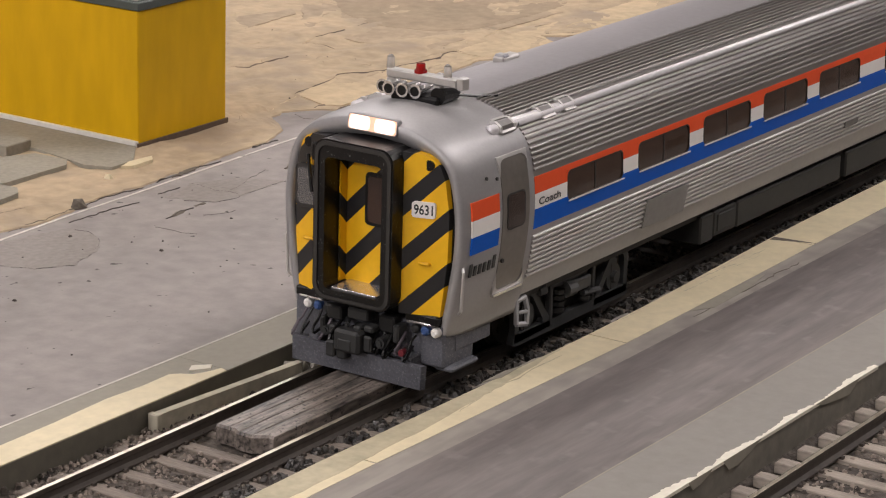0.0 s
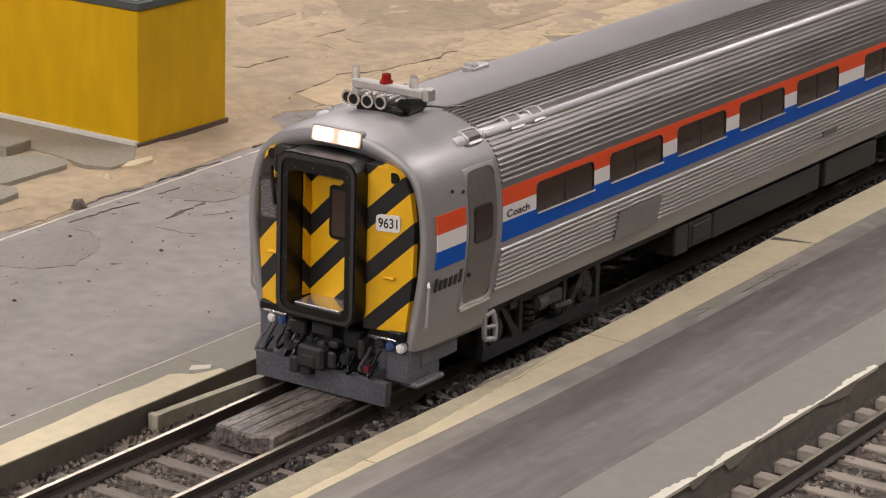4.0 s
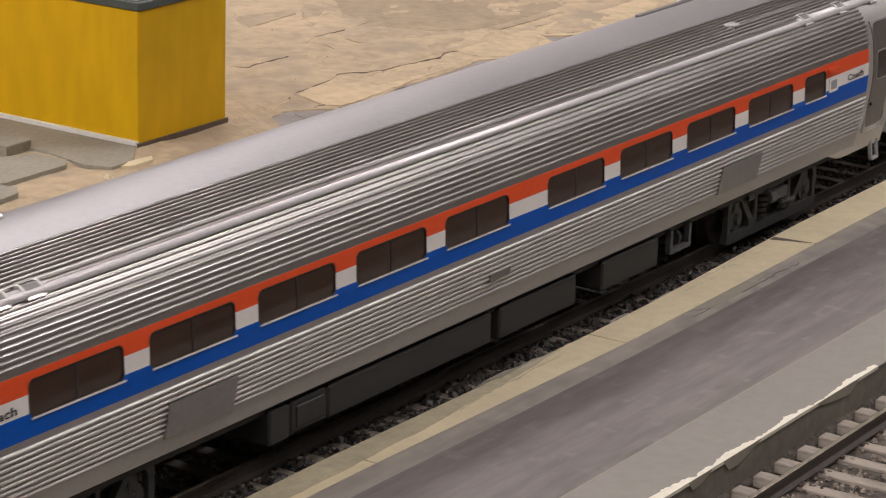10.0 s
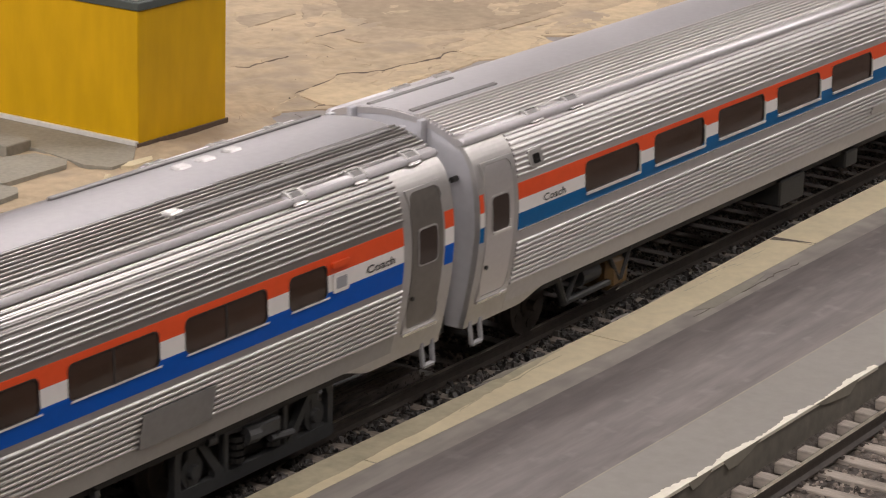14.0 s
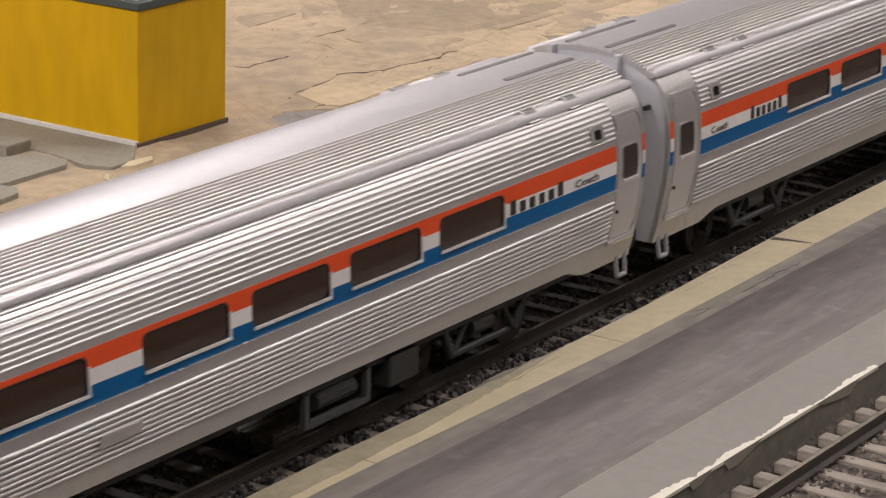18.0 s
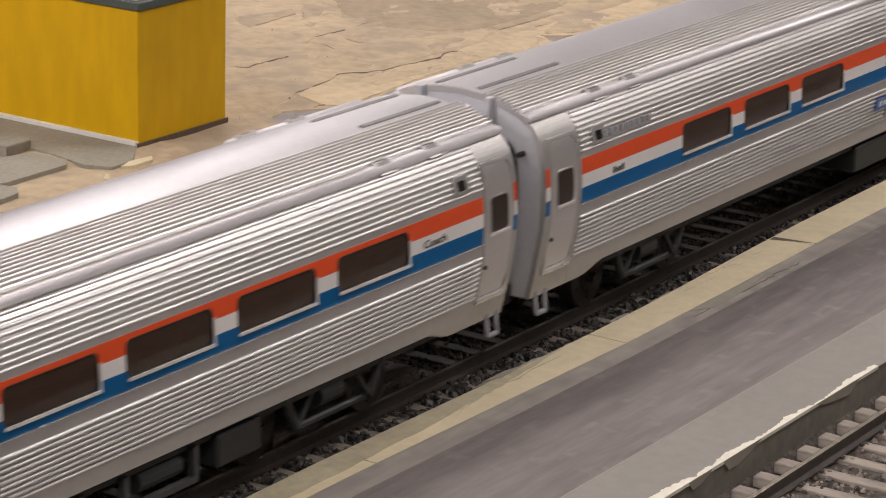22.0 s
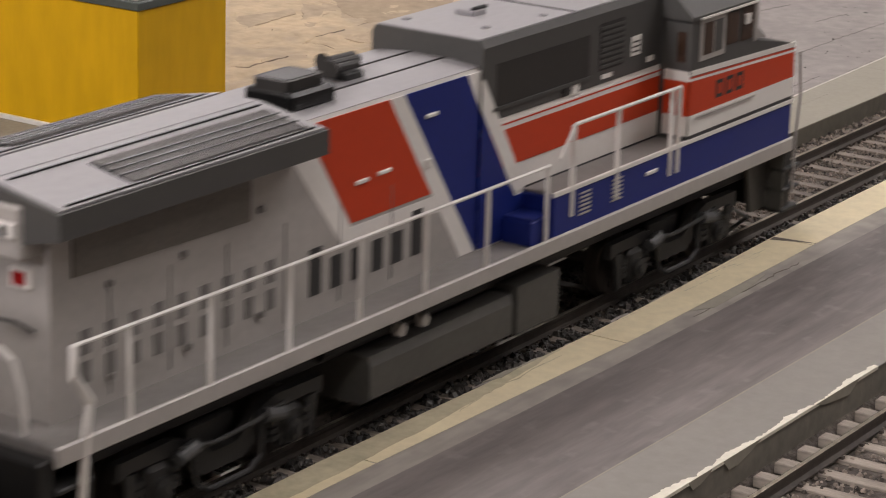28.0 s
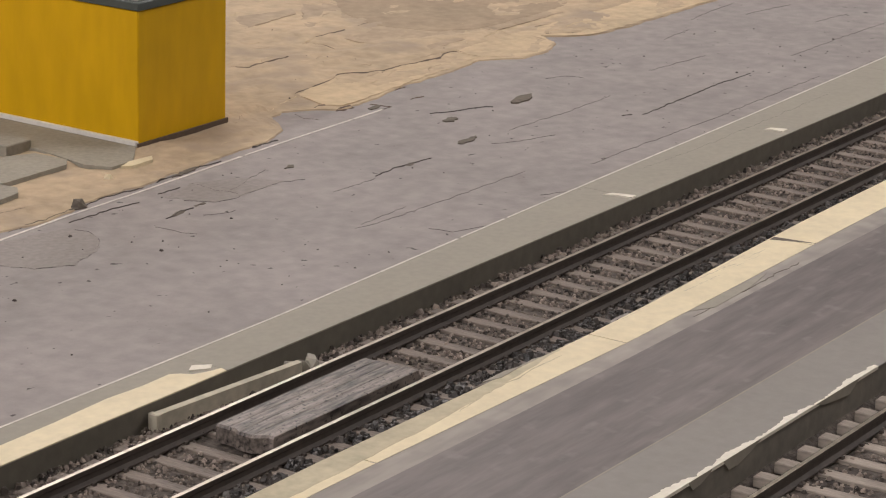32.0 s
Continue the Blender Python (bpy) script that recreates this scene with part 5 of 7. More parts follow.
def brand(car, x0, x1, z, h=2.4, n=6, sides=(-1,)):
    """A brand name as plain black bars, one part to a letter's place."""
    w = (x1 - x0) / n
    for sg in sides:
        for k in range(n):
            x, t = x0 + k * w, h * (1.0 if k in (0, n - 1) else .74)
            b = fresh(); slab(b, sg, x, x + w * .52, z, z + t, -.05, .16)
            part("brand_bar", b, INK, car)


def build_cab_end(car):
    """The blunt driving end: silver nose, hazard panels, gangway frame, lamps, horns, pilot."""
    # nose shell: three shrinking outlines, then the recessed face
    base = run(arc_of_z(8.4), U_END, 0, step=.9)
    full = base + [(-y, z) for y, z in reversed(base[:-1])]
    def sec(x, sy, dz, low):
        return [(x, y * sy, max(low, z - dz * max(0, (z - 20) / 24))) for y, z in full]
    b = fresh()
    rim = [(x, y, z) for x, y, z in sec(0, .952, .9, 9.6)]
    secs = [sec(21.5, 1, 0, 8.4), sec(9.5, 1, 0, 8.6), sec(4.5, .996, .12, 8.8), sec(2.2, .988, .4, 9.0), sec(.8, .972, .7, 9.2), rim]
    cy, cz = 0, 27.0
    inner = [(0.35, y * .935, min(cz + (z - cz) * .945, 40.7 - .012 * y * y)) for x, y, z in rim]
    deep = [(1.6, y, z) for x, y, z in inner]
    loft(b, secs + [inner, deep], caps=False)
    part("nose_shell", b, NOSE_GREY, car, "smooth silver-grey nose", smooth=True)
    b = fresh(); prism(b, [(y * 1.01, z) for x, y, z in inner], 1.2, 2.0, "x"); part("nose_face", b, BLACK, car, "black face behind the hazard panels")
    # hazard panels left and right of the gangway
    for sg in (1, -1):
        b = fresh()
        o = [(sg * 7.6, 12.6), (sg * 14.3, 12.6), (sg * 15.3, 22.0), (sg * 15.4, 30.0), (sg * 14.6, 35.6), (sg * 13.8, 37.8), (sg * 12.6, 39.0), (sg * 11.2, 39.6), (sg * 7.6, 39.9)]
        fx = lambda y: -2.2 + 2.5 * (abs(y) - 8.0) / 8.0
        A, B = [b.verts.new((fx(y), y, z)) for y, z in o], [b.verts.new((1.5, y, z)) for y, z in o]
        b.faces.new(A), b.faces.new(B)
        for i in range(len(o)):
            b.faces.new((A[i], A[(i + 1) % len(o)], B[(i + 1) % len(o)], B[i]))
        pn = part("hazard_panel", b, HAZARD if sg < 0 else HAZARD_LEFT, car, "yellow panel with diagonal black bars")
        b = fresh(); tube(b, (-1.1, sg * 12.0, 38.0), (0, sg * 12.0, 38.0), .9, 12); part("marker_hole", b, BLACK, pn)
        b = fresh(); box(b, -1.55, -.55, sg * 11.6 - 1.1, sg * 11.6 + 1.1, 21.2, 21.7, .2); part("grab_iron", b, YELLOW, pn)
        b = fresh(); box(b, -1.2, 1.2, min(sg * 8.0, sg * 14.4), max(sg * 8.0, sg * 14.4), 11.0, 12.7, .3); part("panel_foot", b, BLACK, pn)
        b = fresh(); wire(b, [(-1.3, sg * 8.6, 11.2), (-1.1, sg * 13.4, 11.2)], .2); part("grab_rail", b, SILVER_BRIGHT, pn)
    b = fresh(); prism(b, outline_rect(9.0, 14.4, 26.8, 34.2, 1.0), -1.5, 0, "x"); w = part("cab_window", b, GASKET, car)
    b = fresh(); prism(b, outline_rect(9.6, 13.8, 27.4, 33.6, .7), -1.65, -1.3, "x"); part("pane", b, CLEAR_GREY, w)
    b = fresh(); wire(b, [(-2.0, 11.5, 36.2), (-2.6, 10.2, 30.0)], .35); box(b, -2.6, -1.6, 8.6, 10.4, 35.5, 38.5, .2); part("wiper", b, BLACK, w)
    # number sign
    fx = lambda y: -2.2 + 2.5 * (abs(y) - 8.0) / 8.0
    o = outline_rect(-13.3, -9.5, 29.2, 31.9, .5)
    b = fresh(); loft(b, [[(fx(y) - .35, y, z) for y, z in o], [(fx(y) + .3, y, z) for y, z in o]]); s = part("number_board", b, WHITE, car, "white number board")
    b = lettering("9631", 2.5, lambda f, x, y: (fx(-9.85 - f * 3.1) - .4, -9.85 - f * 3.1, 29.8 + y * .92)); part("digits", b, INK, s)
    # gangway: black frame standing proud, a recessed yellow door
    b = fresh()
    out, inn = outline_rect(-7.9, 7.9, 13.0, 40.4, 2.4), outline_rect(-5.7, 5.7, 14.9, 37.4, 1.0)
    rows = [[b.verts.new((x, y, z)) for y, z in lp] for lp, x in ((out, .8), (out, -5.2), (inn, -5.2), (inn, .8))]
    for a in range(4):
        A, B = rows[a], rows[(a + 1) % 4]
        for k in range(len(A)):
            b.faces.new((A[k], A[(k + 1) % len(A)], B[(k + 1) % len(A)], B[k]))
    g = part("gangway_frame", b, BLACK, car, "black gangway frame standing proud of the nose")
    b = fresh(); ob_, ib_ = outline_rect(-7.6, 7.6, 13.3, 40.1, 2.2), outline_rect(-6.9, 6.9, 13.8, 39.4, 1.8)
    rows = [[b.verts.new((x, y, z)) for y, z in lp] for lp, x in ((ob_, -5.0), (ob_, -5.45), (ib_, -5.45), (ib_, -5.0))]
    for a in range(4):
        A, B = rows[a], rows[(a + 1) % 4]
        for k in range(len(A)):
            b.faces.new((A[k], A[(k + 1) % len(A)], B[(k + 1) % len(A)], B[k]))
    part("frame_lip", b, GASKET, g)
    b = fresh(); box(b, .6, 1.15, -5.8, 5.8, 14.8, 37); d = part("gangway_door", b, HAZARD, car, "recessed yellow door with black bars")
    for sg in (1, -1):
        b = fresh(); box(b, -1.2, .58, min(sg * 5.3, sg * 5.6), max(sg * 5.3, sg * 5.6), 15.2, 36.6); part("reveal", b, HAZARD_SIDE, d)
    b = fresh(); prism(b, outline_rect(-4.6, 1.4, 25.4, 34.4, .8), .3, .65, "x"); w = part("door_window", b, BLACK, d)
    b = fresh(); prism(b, outline_rect(-4.0, .8, 26.0, 33.8, .6), .2, .35, "x"); part("pane", b, PANE, w)
    b = fresh(); box(b, -4.6, 1.2, -4.5, 4.5, 14.7, 15.25, .1); part("threshold", b, SILVER_BRIGHT, d)
    # twin headlamp
    lean = lambda z: -.45 + .5 * (z - 41.4) / 2.6
    o = outline_rect(-5.0, 4.8, 41.4, 44.0, .5)
    b = fresh(); loft(b, [[(lean(z), y, z) for y, z in o], [(1.2, y, z) for y, z in o]]); h = part("headlamp_housing", b, NOSE_GREY, car, "flush grey headlamp housing")
    o = outline_rect(-4.85, 4.65, 41.55, 43.85, .45)
    b = fresh(); loft(b, [[(lean(z) - .06, y, z) for y, z in o], [(lean(z) + .3, y, z) for y, z in o]]); part("lens", b, HEADLENS, h, "warm glowing headlamp lens")
    for y in (-2.6, 2.4):
        o = outline_rect(y - 2.0, y + 2.0, 41.6, 43.8, .7)
        b = fresh(); loft(b, [[(lean(z) - .12, y_, z) for y_, z in o], [(lean(z) + .3, y_, z) for y_, z in o]]); part("headlamp", b, HEADLAMP, h, "lit warm white headlamp")
    # side marks on the nose
    for sg in (1, -1):
        for z0, z1, m, nm in ((23.2, 26.2, BLUE, "blue_mark"), (26.2, 29.0, WHITE, "white_mark"), (29.0, 32.0, RED, "red_mark")):
            b = fresh(); slab(b, sg, 2.4, 10.6, z0, z1, -.6, .07); part(nm, b, m, car)
        b = fresh(); wire(b, [(1.4, sg * 16.9, 13.2), (1.0, sg * 17.6, 14), (1.0, sg * 17.9, 20.5), (1.4, sg * 17.3, 21.4)], .28); part("handrail", b, SILVER_SMOOTH, car)
        brand(car, 2.6, 11.0, 19.3, 2.3, 6, (sg,))
        for x, z in ((7.4, 35.0), (10.3, 34.4)):
            b = fresh(); tube(b, (x, sg * (side_y(z) - .1), z), (x, sg * (side_y(z) + .25), z), .3, 8); part("rivet", b, GASKET, car)
    # marker lamps, plow and the gear under the nose
    for y, m in ((12.0, LIGHT_WHITE), (9.9, LIGHT_BLUE), (7.9, UNDER), (-13.9, LIGHT_WHITE), (-11.9, LIGHT_BLUE), (-9.9, UNDER)):
        b = fresh(); tube(b, (-.9, y, 9.9), (1.5, y, 9.9), .82, 12); tube(b, (-1.3, y, 9.9), (-.9, y, 9.9), .45, 12, .8); part("marker_lamp", b, m, car, smooth=False)
    b = fresh(); box(b, 0.0, 9, -15.2, 15.2, 3.6, 11.0, .4); box(b, 3, 14, -15.3, 15.3, 5.8, 9.8, .3); part("pilot_beam", b, PILOT, car, "speckled slate-grey pilot beam")
    b = fresh()
    o = lambda x, z0, z1, w: [(x, -w, z0), (x, w, z0), (x, w, z1), (x, -w, z1)]
    loft(b, [[(-3.6, -13.0, .6), (-3.6, 13.0, .6), (-4.2, 12.6, 4.9), (-4.2, -13.6, 4.9)], [(-2.6, -13.4, .6), (-2.6, 13.4, .6), (-3.2, 13.0, 4.9), (-3.2, -14.0, 4.9)]])
    part("plow", b, PILOT, car, "speckled slate-grey pilot plow")
    b = fresh(); box(b, -3.0, 1, 8.2, 10.2, 2.0, 5.6, .3); box(b, -3.0, 1, -10.6, -8.6, 2.0, 5.6, .3); part("plow_bracket", b, PILOT, car)
    for sg in (1, -1):
        b = fresh(); box(b, .5, 8.5, min(sg * 13, sg * 16.6), max(sg * 13, sg * 16.6), 3.1, 4.0, .3); part("footplate", b, PILOT, car)
    b = fresh(); box(b, -5.0, 0, -1.8, 1.8, 5.4, 8.6, .4); box(b, -6.6, -4.0, -2.6, 2.6, 5.0, 8.9, .5); box(b, -6.8, -6.2, -1.2, 1.6, 5.4, 7.4, .2); box(b, -6.2, -5.2, 2.6, 4.4, 3.6, 6.4, .3); box(b, -5.6, -4.8, -4.4, -2.8, 5.6, 8.4, .3); part("coupler", b, UNDER, car)
    for q in ((-2.6, 0, 3.8, 6.8, 8.8, 11.2), (-2.4, 0, -6.8, -3.6, 8.6, 11.4), (-3.2, -1, -2.0, 2.2, 9.8, 11.8), (-3.8, -1.6, 4.2, 5.6, 5.0, 8.2), (-4.6, -2.4, -4.0, -2.2, 8.6, 9.8), (-3.0, -.5, 6.9, 8.0, 6.0, 9.0), (-3.2, -.5, -8.2, -7.0, 7.4, 10.6), (-5.6, -3.2, .6, 2.6, 3.4, 5.2), (-5.2, -3.0, -2.0, -.4, 8.4, 9.6)):
        b = fresh(); box(b, *q, .3); part("brake_gear", b, DARK if q[0] > -3.1 else UNDER, car)
    for p0, p1, r in (((-4.2, -5.2, 7.2), (-1, -5.2, 7.2), .95), ((-3.8, 6.2, 7.0), (-1, 6.2, 7.0), .8), ((-3.4, -8.6, 6.2), (-1, -8.6, 6.2), .6), ((-4.4, 1.2, 9.2), (-1, 3.4, 9.0), .45)):
        b = fresh(); tube(b, p0, p1, r, 12); tube(b, p0, (p0[0] - .3, p0[1], p0[2]), r * .6, 10); part("air_valve", b, UNDER, car)
    rnd = random.Random(63)
    for y in (11.8, 10.6, 8.8, 6.0, 4.2, -3.4, -4.8, -6.4, -8.4, -10.4):
        drop, out, sway = rnd.uniform(3.0, 5.2), rnd.uniform(2.4, 4.2), rnd.uniform(-2.2, 2.2)
        pts = [(-1.2 - out * math.sin(math.pi * k / 9), y + sway * k / 9, 9.2 - drop * math.sin(math.pi * min(1, k / 9 * .8)) + .3 * rnd.uniform(-1, 1)) for k in range(10)]
        b = fresh(); wire(b, pts, rnd.choice((.2, .26, .32)), 7); part("brake_hose", b, HOSE if y in (11.8, 6.0, -8.4) else BLACK, car)
    b = fresh(); tube(b, (-4.6, -9.8, 6.6), (-3.6, -9.8, 6.6), .6, 8); part("hose_tap", b, TAP_RED, car, "dark red hose coupling")
    # light bar and horns on the roof
    b = fresh(); box(b, 12.5, 17.5, -4.2, 5.4, 43.6, 45.2, .4); bb = part("horn_base", b, BLACK, car)
    b = fresh(); tube(b, (13.5, -3.6, 45.4), (19, -3.6, 45.0), 1.5, 12, .9); part("horn_drum", b, BLACK, bb)
    b = fresh(); box(b, 13.2, 15.2, -7.4, 6.8, 47.3, 48.8, .25); box(b, 13.4, 15.4, -8.6, -7.2, 47.0, 49.1, .2); box(b, 13.6, 14.8, 5.6, 7.0, 45, 47.2, .2); box(b, 13.6, 14.8, -4.0, -2.6, 45, 47.2, .2); lb = part("light_bar", b, SILVER_SMOOTH, car, "silver roof light bar")
    for y in (6.5, -5.0):
        b = fresh(); tube(b, (14.2, y, 48.7), (14.2, y, 50.6), .75, 10, .62); tube(b, (14.2, y, 50.6), (14.2, y, 51.0), .62, 10, .25); part("beacon", b, CLEAR, lb, "clear beacon", smooth=True)
    b = fresh(); tube(b, (14.2, .4, 48.7), (14.2, .4, 49.2), 1.1, 12); tube(b, (14.2, .4, 49.2), (14.2, .4, 50.3), .85, 12, .75); part("beacon", b, RED_LENS, lb, "dark red beacon")
    for y, x in ((6.6, 12.0), (4.9, 11.3), (2.4, 11.6), (.2, 12.2)):
        b = fresh()
        tube(b, (x + 5, y, 46.0), (x + 1.2, y, 45.9), .45, 10, .7); tube(b, (x + 1.2, y, 45.9), (x, y, 45.9), .7, 12, 1.25)
        part("horn", b, SILVER_BRIGHT, bb)
        b = fresh(); tube(b, (x - .02, y, 45.9), (x - .06, y, 45.9), .85, 12); part("horn_mouth", b, BLACK, bb)
    b = fresh(); wire(b, [(17.5, -3.8, 45.0), (22, -6.0, 44.3), (26, -7.4, 43.9)], .22); part("cable", b, BLACK, car)


TINTED = "silver fluted model railway coach with red, white and blue stripes"
FIVE_FOUR = [(33.2 + 24.2 * k, 52.0 + 24.2 * k) for k in range(5)] + [(160.0 + 24.2 * k, 179.0 + 24.2 * k) for k in range(4)]
FOUR_FIVE = [(46.8 + 24.3 * k, 65.8 + 24.3 * k) for k in range(4)] + [(150.6 + 24.35 * k, 169.5 + 24.35 * k) for k in range(5)]
CAFE = [(47.4 + 24.3 * k, 66.3 + 24.3 * k) for k in range(3)] + [(175.6 + 24.35 * k, 194.4 + 24.35 * k) for k in range(4)]
CAB_W = [(31.9 + 24.25 * k, 50.9 + 24.25 * k) for k in range(5)] + [(159.9 + 24.3 * k, 178.8 + 24.3 * k) for k in range(4)] + [(256.8, 266.4)]
COMMON = [(118, 146.5, 4.4, False), (153, 170, 4.4, False), (172.8, 184, 5.0, False), (189, 194.8, 4.6, False), (202.4, 218.6, 4.4, True), (223, 233.5, 4.8, False)]
SHORT = [(130.4, 147.4, 4.4, False)] + COMMON[1:]
SPARSE = [(116, 127, 4.6, False), (146, 152, 6.4, False), (201.6, 218.6, 4.4, True), (224, 232.4, 4.8, False)]
CAR_STRIPS = [(1.5, 26.5, 5.2, .6), (1.5, 27.2, -3.2, .6), (273, 297, 5.2, .6), (274.5, 297, -3.2, .6)]
CLIPS = [(22.3, 5.2), (35.0, 5.2), (265.8, 5.2), (279, 4.8)]
END = (11.8, 288.2)
DOORS = [(1.9, 10.4), (288.8, 297.0)]
LC = 298.6

cab_car = build_car("cab_control_car", "silver fluted cab car with yellow-black striped nose and lit headlamps", 340.0, 300.6, CAB_W, BLUE, (21.5, 286.4), [(11.4, 19.8), (288.6, 297.4)],
                    [(87.3, 92.5, 4.4, False), (92.6, 101.9, 4.8, False), (102.2, 148.5, 4.6, False), (151, 176, 4.4, False), (185, 205.5, 4.4, False), (210, 218, 5.4, True)], bright=False, cab=True,
                    clips=[(18.0, 5.6), (30.7, 5.4), (37.6, 4.8), (264, 4.4), (279.5, 4.4), (294, 4.4)], strips=[(234, 299, 7.6, 1.0), (240, 299, -10.4, 1.4), (270, 298, -7.0, 1.0)],
                    hatch=[(50.5, 6.5, 5.6, 2.4, .6, SILVER_SMOOTH), (49, 6.5, 2.0, 2.2, 1.0, BELLOWS), (258, 3.0, 3.2, 2.2, .05, SILVER_SMOOTH), (264, 3.2, 3.2, 2.2, .05, SILVER_SMOOTH), (271, 3.6, 3.2, 2.2, .05, SILVER_SMOOTH), (240.6, -9.6, 3.2, 2.2, .5, SILVER_SMOOTH)])
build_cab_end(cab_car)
coach_text(cab_car, 22.5, 29.6, 27.4)
coach_text(cab_car, 276.2, 283.8, 27.4)
b = fresh(); slab(b, -1, 267.6, 271.6, 26.4, 29.4, .05, .25, .4); sgn = part("side_sign", b, WHITE, cab_car)
b = fresh(); slab(b, -1, 268.3, 270.9, 27.0, 28.8, .2, .3, .2); part("sign_face", b, BELLOWS, sgn)
b = fresh(); slab(b, -1, 267.2, 271.8, 30.4, 31.3, .1, .55, .3); part("marker_lamp", b, RED, cab_car, "small red side marker")
for a, c in ((60.6, 76.0), (224.0, 240.0)):
    for sg in (1, -1):
        b = fresh(); slab(b, sg, a, c, 14.3, 19.8, .0, .6, .2); part("access_panel", b, DULL_PANEL, cab_car, "smooth access panel over the flutes")
b = fresh(); slab(b, -1, 143.5, 149.5, 17.0, 18.4, .1, .58, .2); part("side_plate", b, LOUVRE, cab_car)

coach_a = build_car("coach_car", TINTED, 648.0, LC, FIVE_FOUR, TEAL, END, DOORS, SPARSE, clips=CLIPS, strips=CAR_STRIPS)
b = fresh(); box(b, 51, 58.2, -14.2, -6, 2.6, 9.3, 1.2); part("amber_box", b, AMBER, coach_a, "dark amber plastic box under the floor")
b = fresh(); box(b, 129.5, 145.6, -14.6, -13.6, 11.2, 12.0, .15); part("pipe_strip", b, LIGHT_WHITE, coach_a, "thin pale strip below the sole")
b = fresh(); slab(b, -1, 151.6, 160.2, 17.3, 19.2, .1, .58, .15); part("side_plate", b, SILVER_SMOOTH, coach_a, "small silver plate over the flutes")
coach_text(coach_a, 19.4, 26.6); coach_text(coach_a, 274.0, 282.0)
brand(coach_a, 253.5, 271.5, 27.5)
coach_b = build_car("coach_car", TINTED, 955.5, LC, FOUR_FIVE, TEAL, END, DOORS, COMMON, clips=CLIPS, strips=CAR_STRIPS)
b = fresh(); slab(b, -1, 142.4, 150.4, 16.7, 18.1, .1, .58, .15); part("side_plate", b, LOUVRE, coach_b, "small dark plate over the flutes")
coach_text(coach_b, 15.6, 22.2); coach_text(coach_b, 270.8, 277.2)
brand(coach_b, 31.6, 45.4, 27.5)
cafe = build_car("cafe_car", "silver fluted cafe car with few windows and a blue plate", 1263.0, LC, CAFE, TEAL, END, DOORS, SHORT, clips=[(22.3, 5.2), (35.0, 5.2), (140, 4.0), (265.8, 5.2), (279, 4.8)], strips=CAR_STRIPS,
                 hatch=[(193.5, -1.6, 19, 2.2, .6, STRIP)])
brand(cafe, 22.4, 26.4, 27.8, 1.1, 4)
brand(cafe, 277.4, 281.4, 27.8, 1.1, 4)
for k in range(9):
    b = fresh(); slab(b, -1, 19.5 + k * 1.9, 20.7 + k * 1.9, 34.6, 35.9, .2, .55); part("letter_bar", b, BELLOWS, cafe)
brand(cafe, 135.6, 149.0, 27.5)
coach_c = build_car("coach_car", TINTED, 1570.5, LC, FOUR_FIVE, TEAL, END, DOORS, COMMON, clips=CLIPS, strips=CAR_STRIPS)
coach_text(coach_c, 16.0, 22.4); coach_text(coach_c, 274.0, 281.0)
brand(coach_c, 32.6, 45.6, 27.5)
for car, a in ((cafe, 132.5), (coach_c, 141.5)):
    b = fresh(); slab(b, -1, a, a + 18.5, 18.0, 20.6, .1, .62, .3); pl = part("name_plate", b, PLATE_BLUE, car, "blue and white side plate")
    for k in range(9):
        b = fresh(); slab(b, -1, a + 1.5 + k * 1.75, a + 2.6 + k * 1.75, 18.7, 19.8, .5, .7); part("plate_bar", b, WHITE, pl)
    b = fresh(); slab(b, -1, a + 6, a + 14, 15.6, 17.6, .1, .56, .2); part("side_plate", b, BELLOWS, car)
CARS = [(cab_car, 340.0), (coach_a, 648.0), (coach_b, 955.5), (cafe, 1263.0), (coach_c, 1570.5)]


# ---- the locomotive: its short hood and cab look away from the cars ----
LOCO_X = 1885.0


def plane_poly(b, pts, sg, y, lift):
    prism(b, pts, min(sg * (y - .3), sg * (y + lift)), max(sg * (y - .3), sg * (y + lift)), "y")
    return b


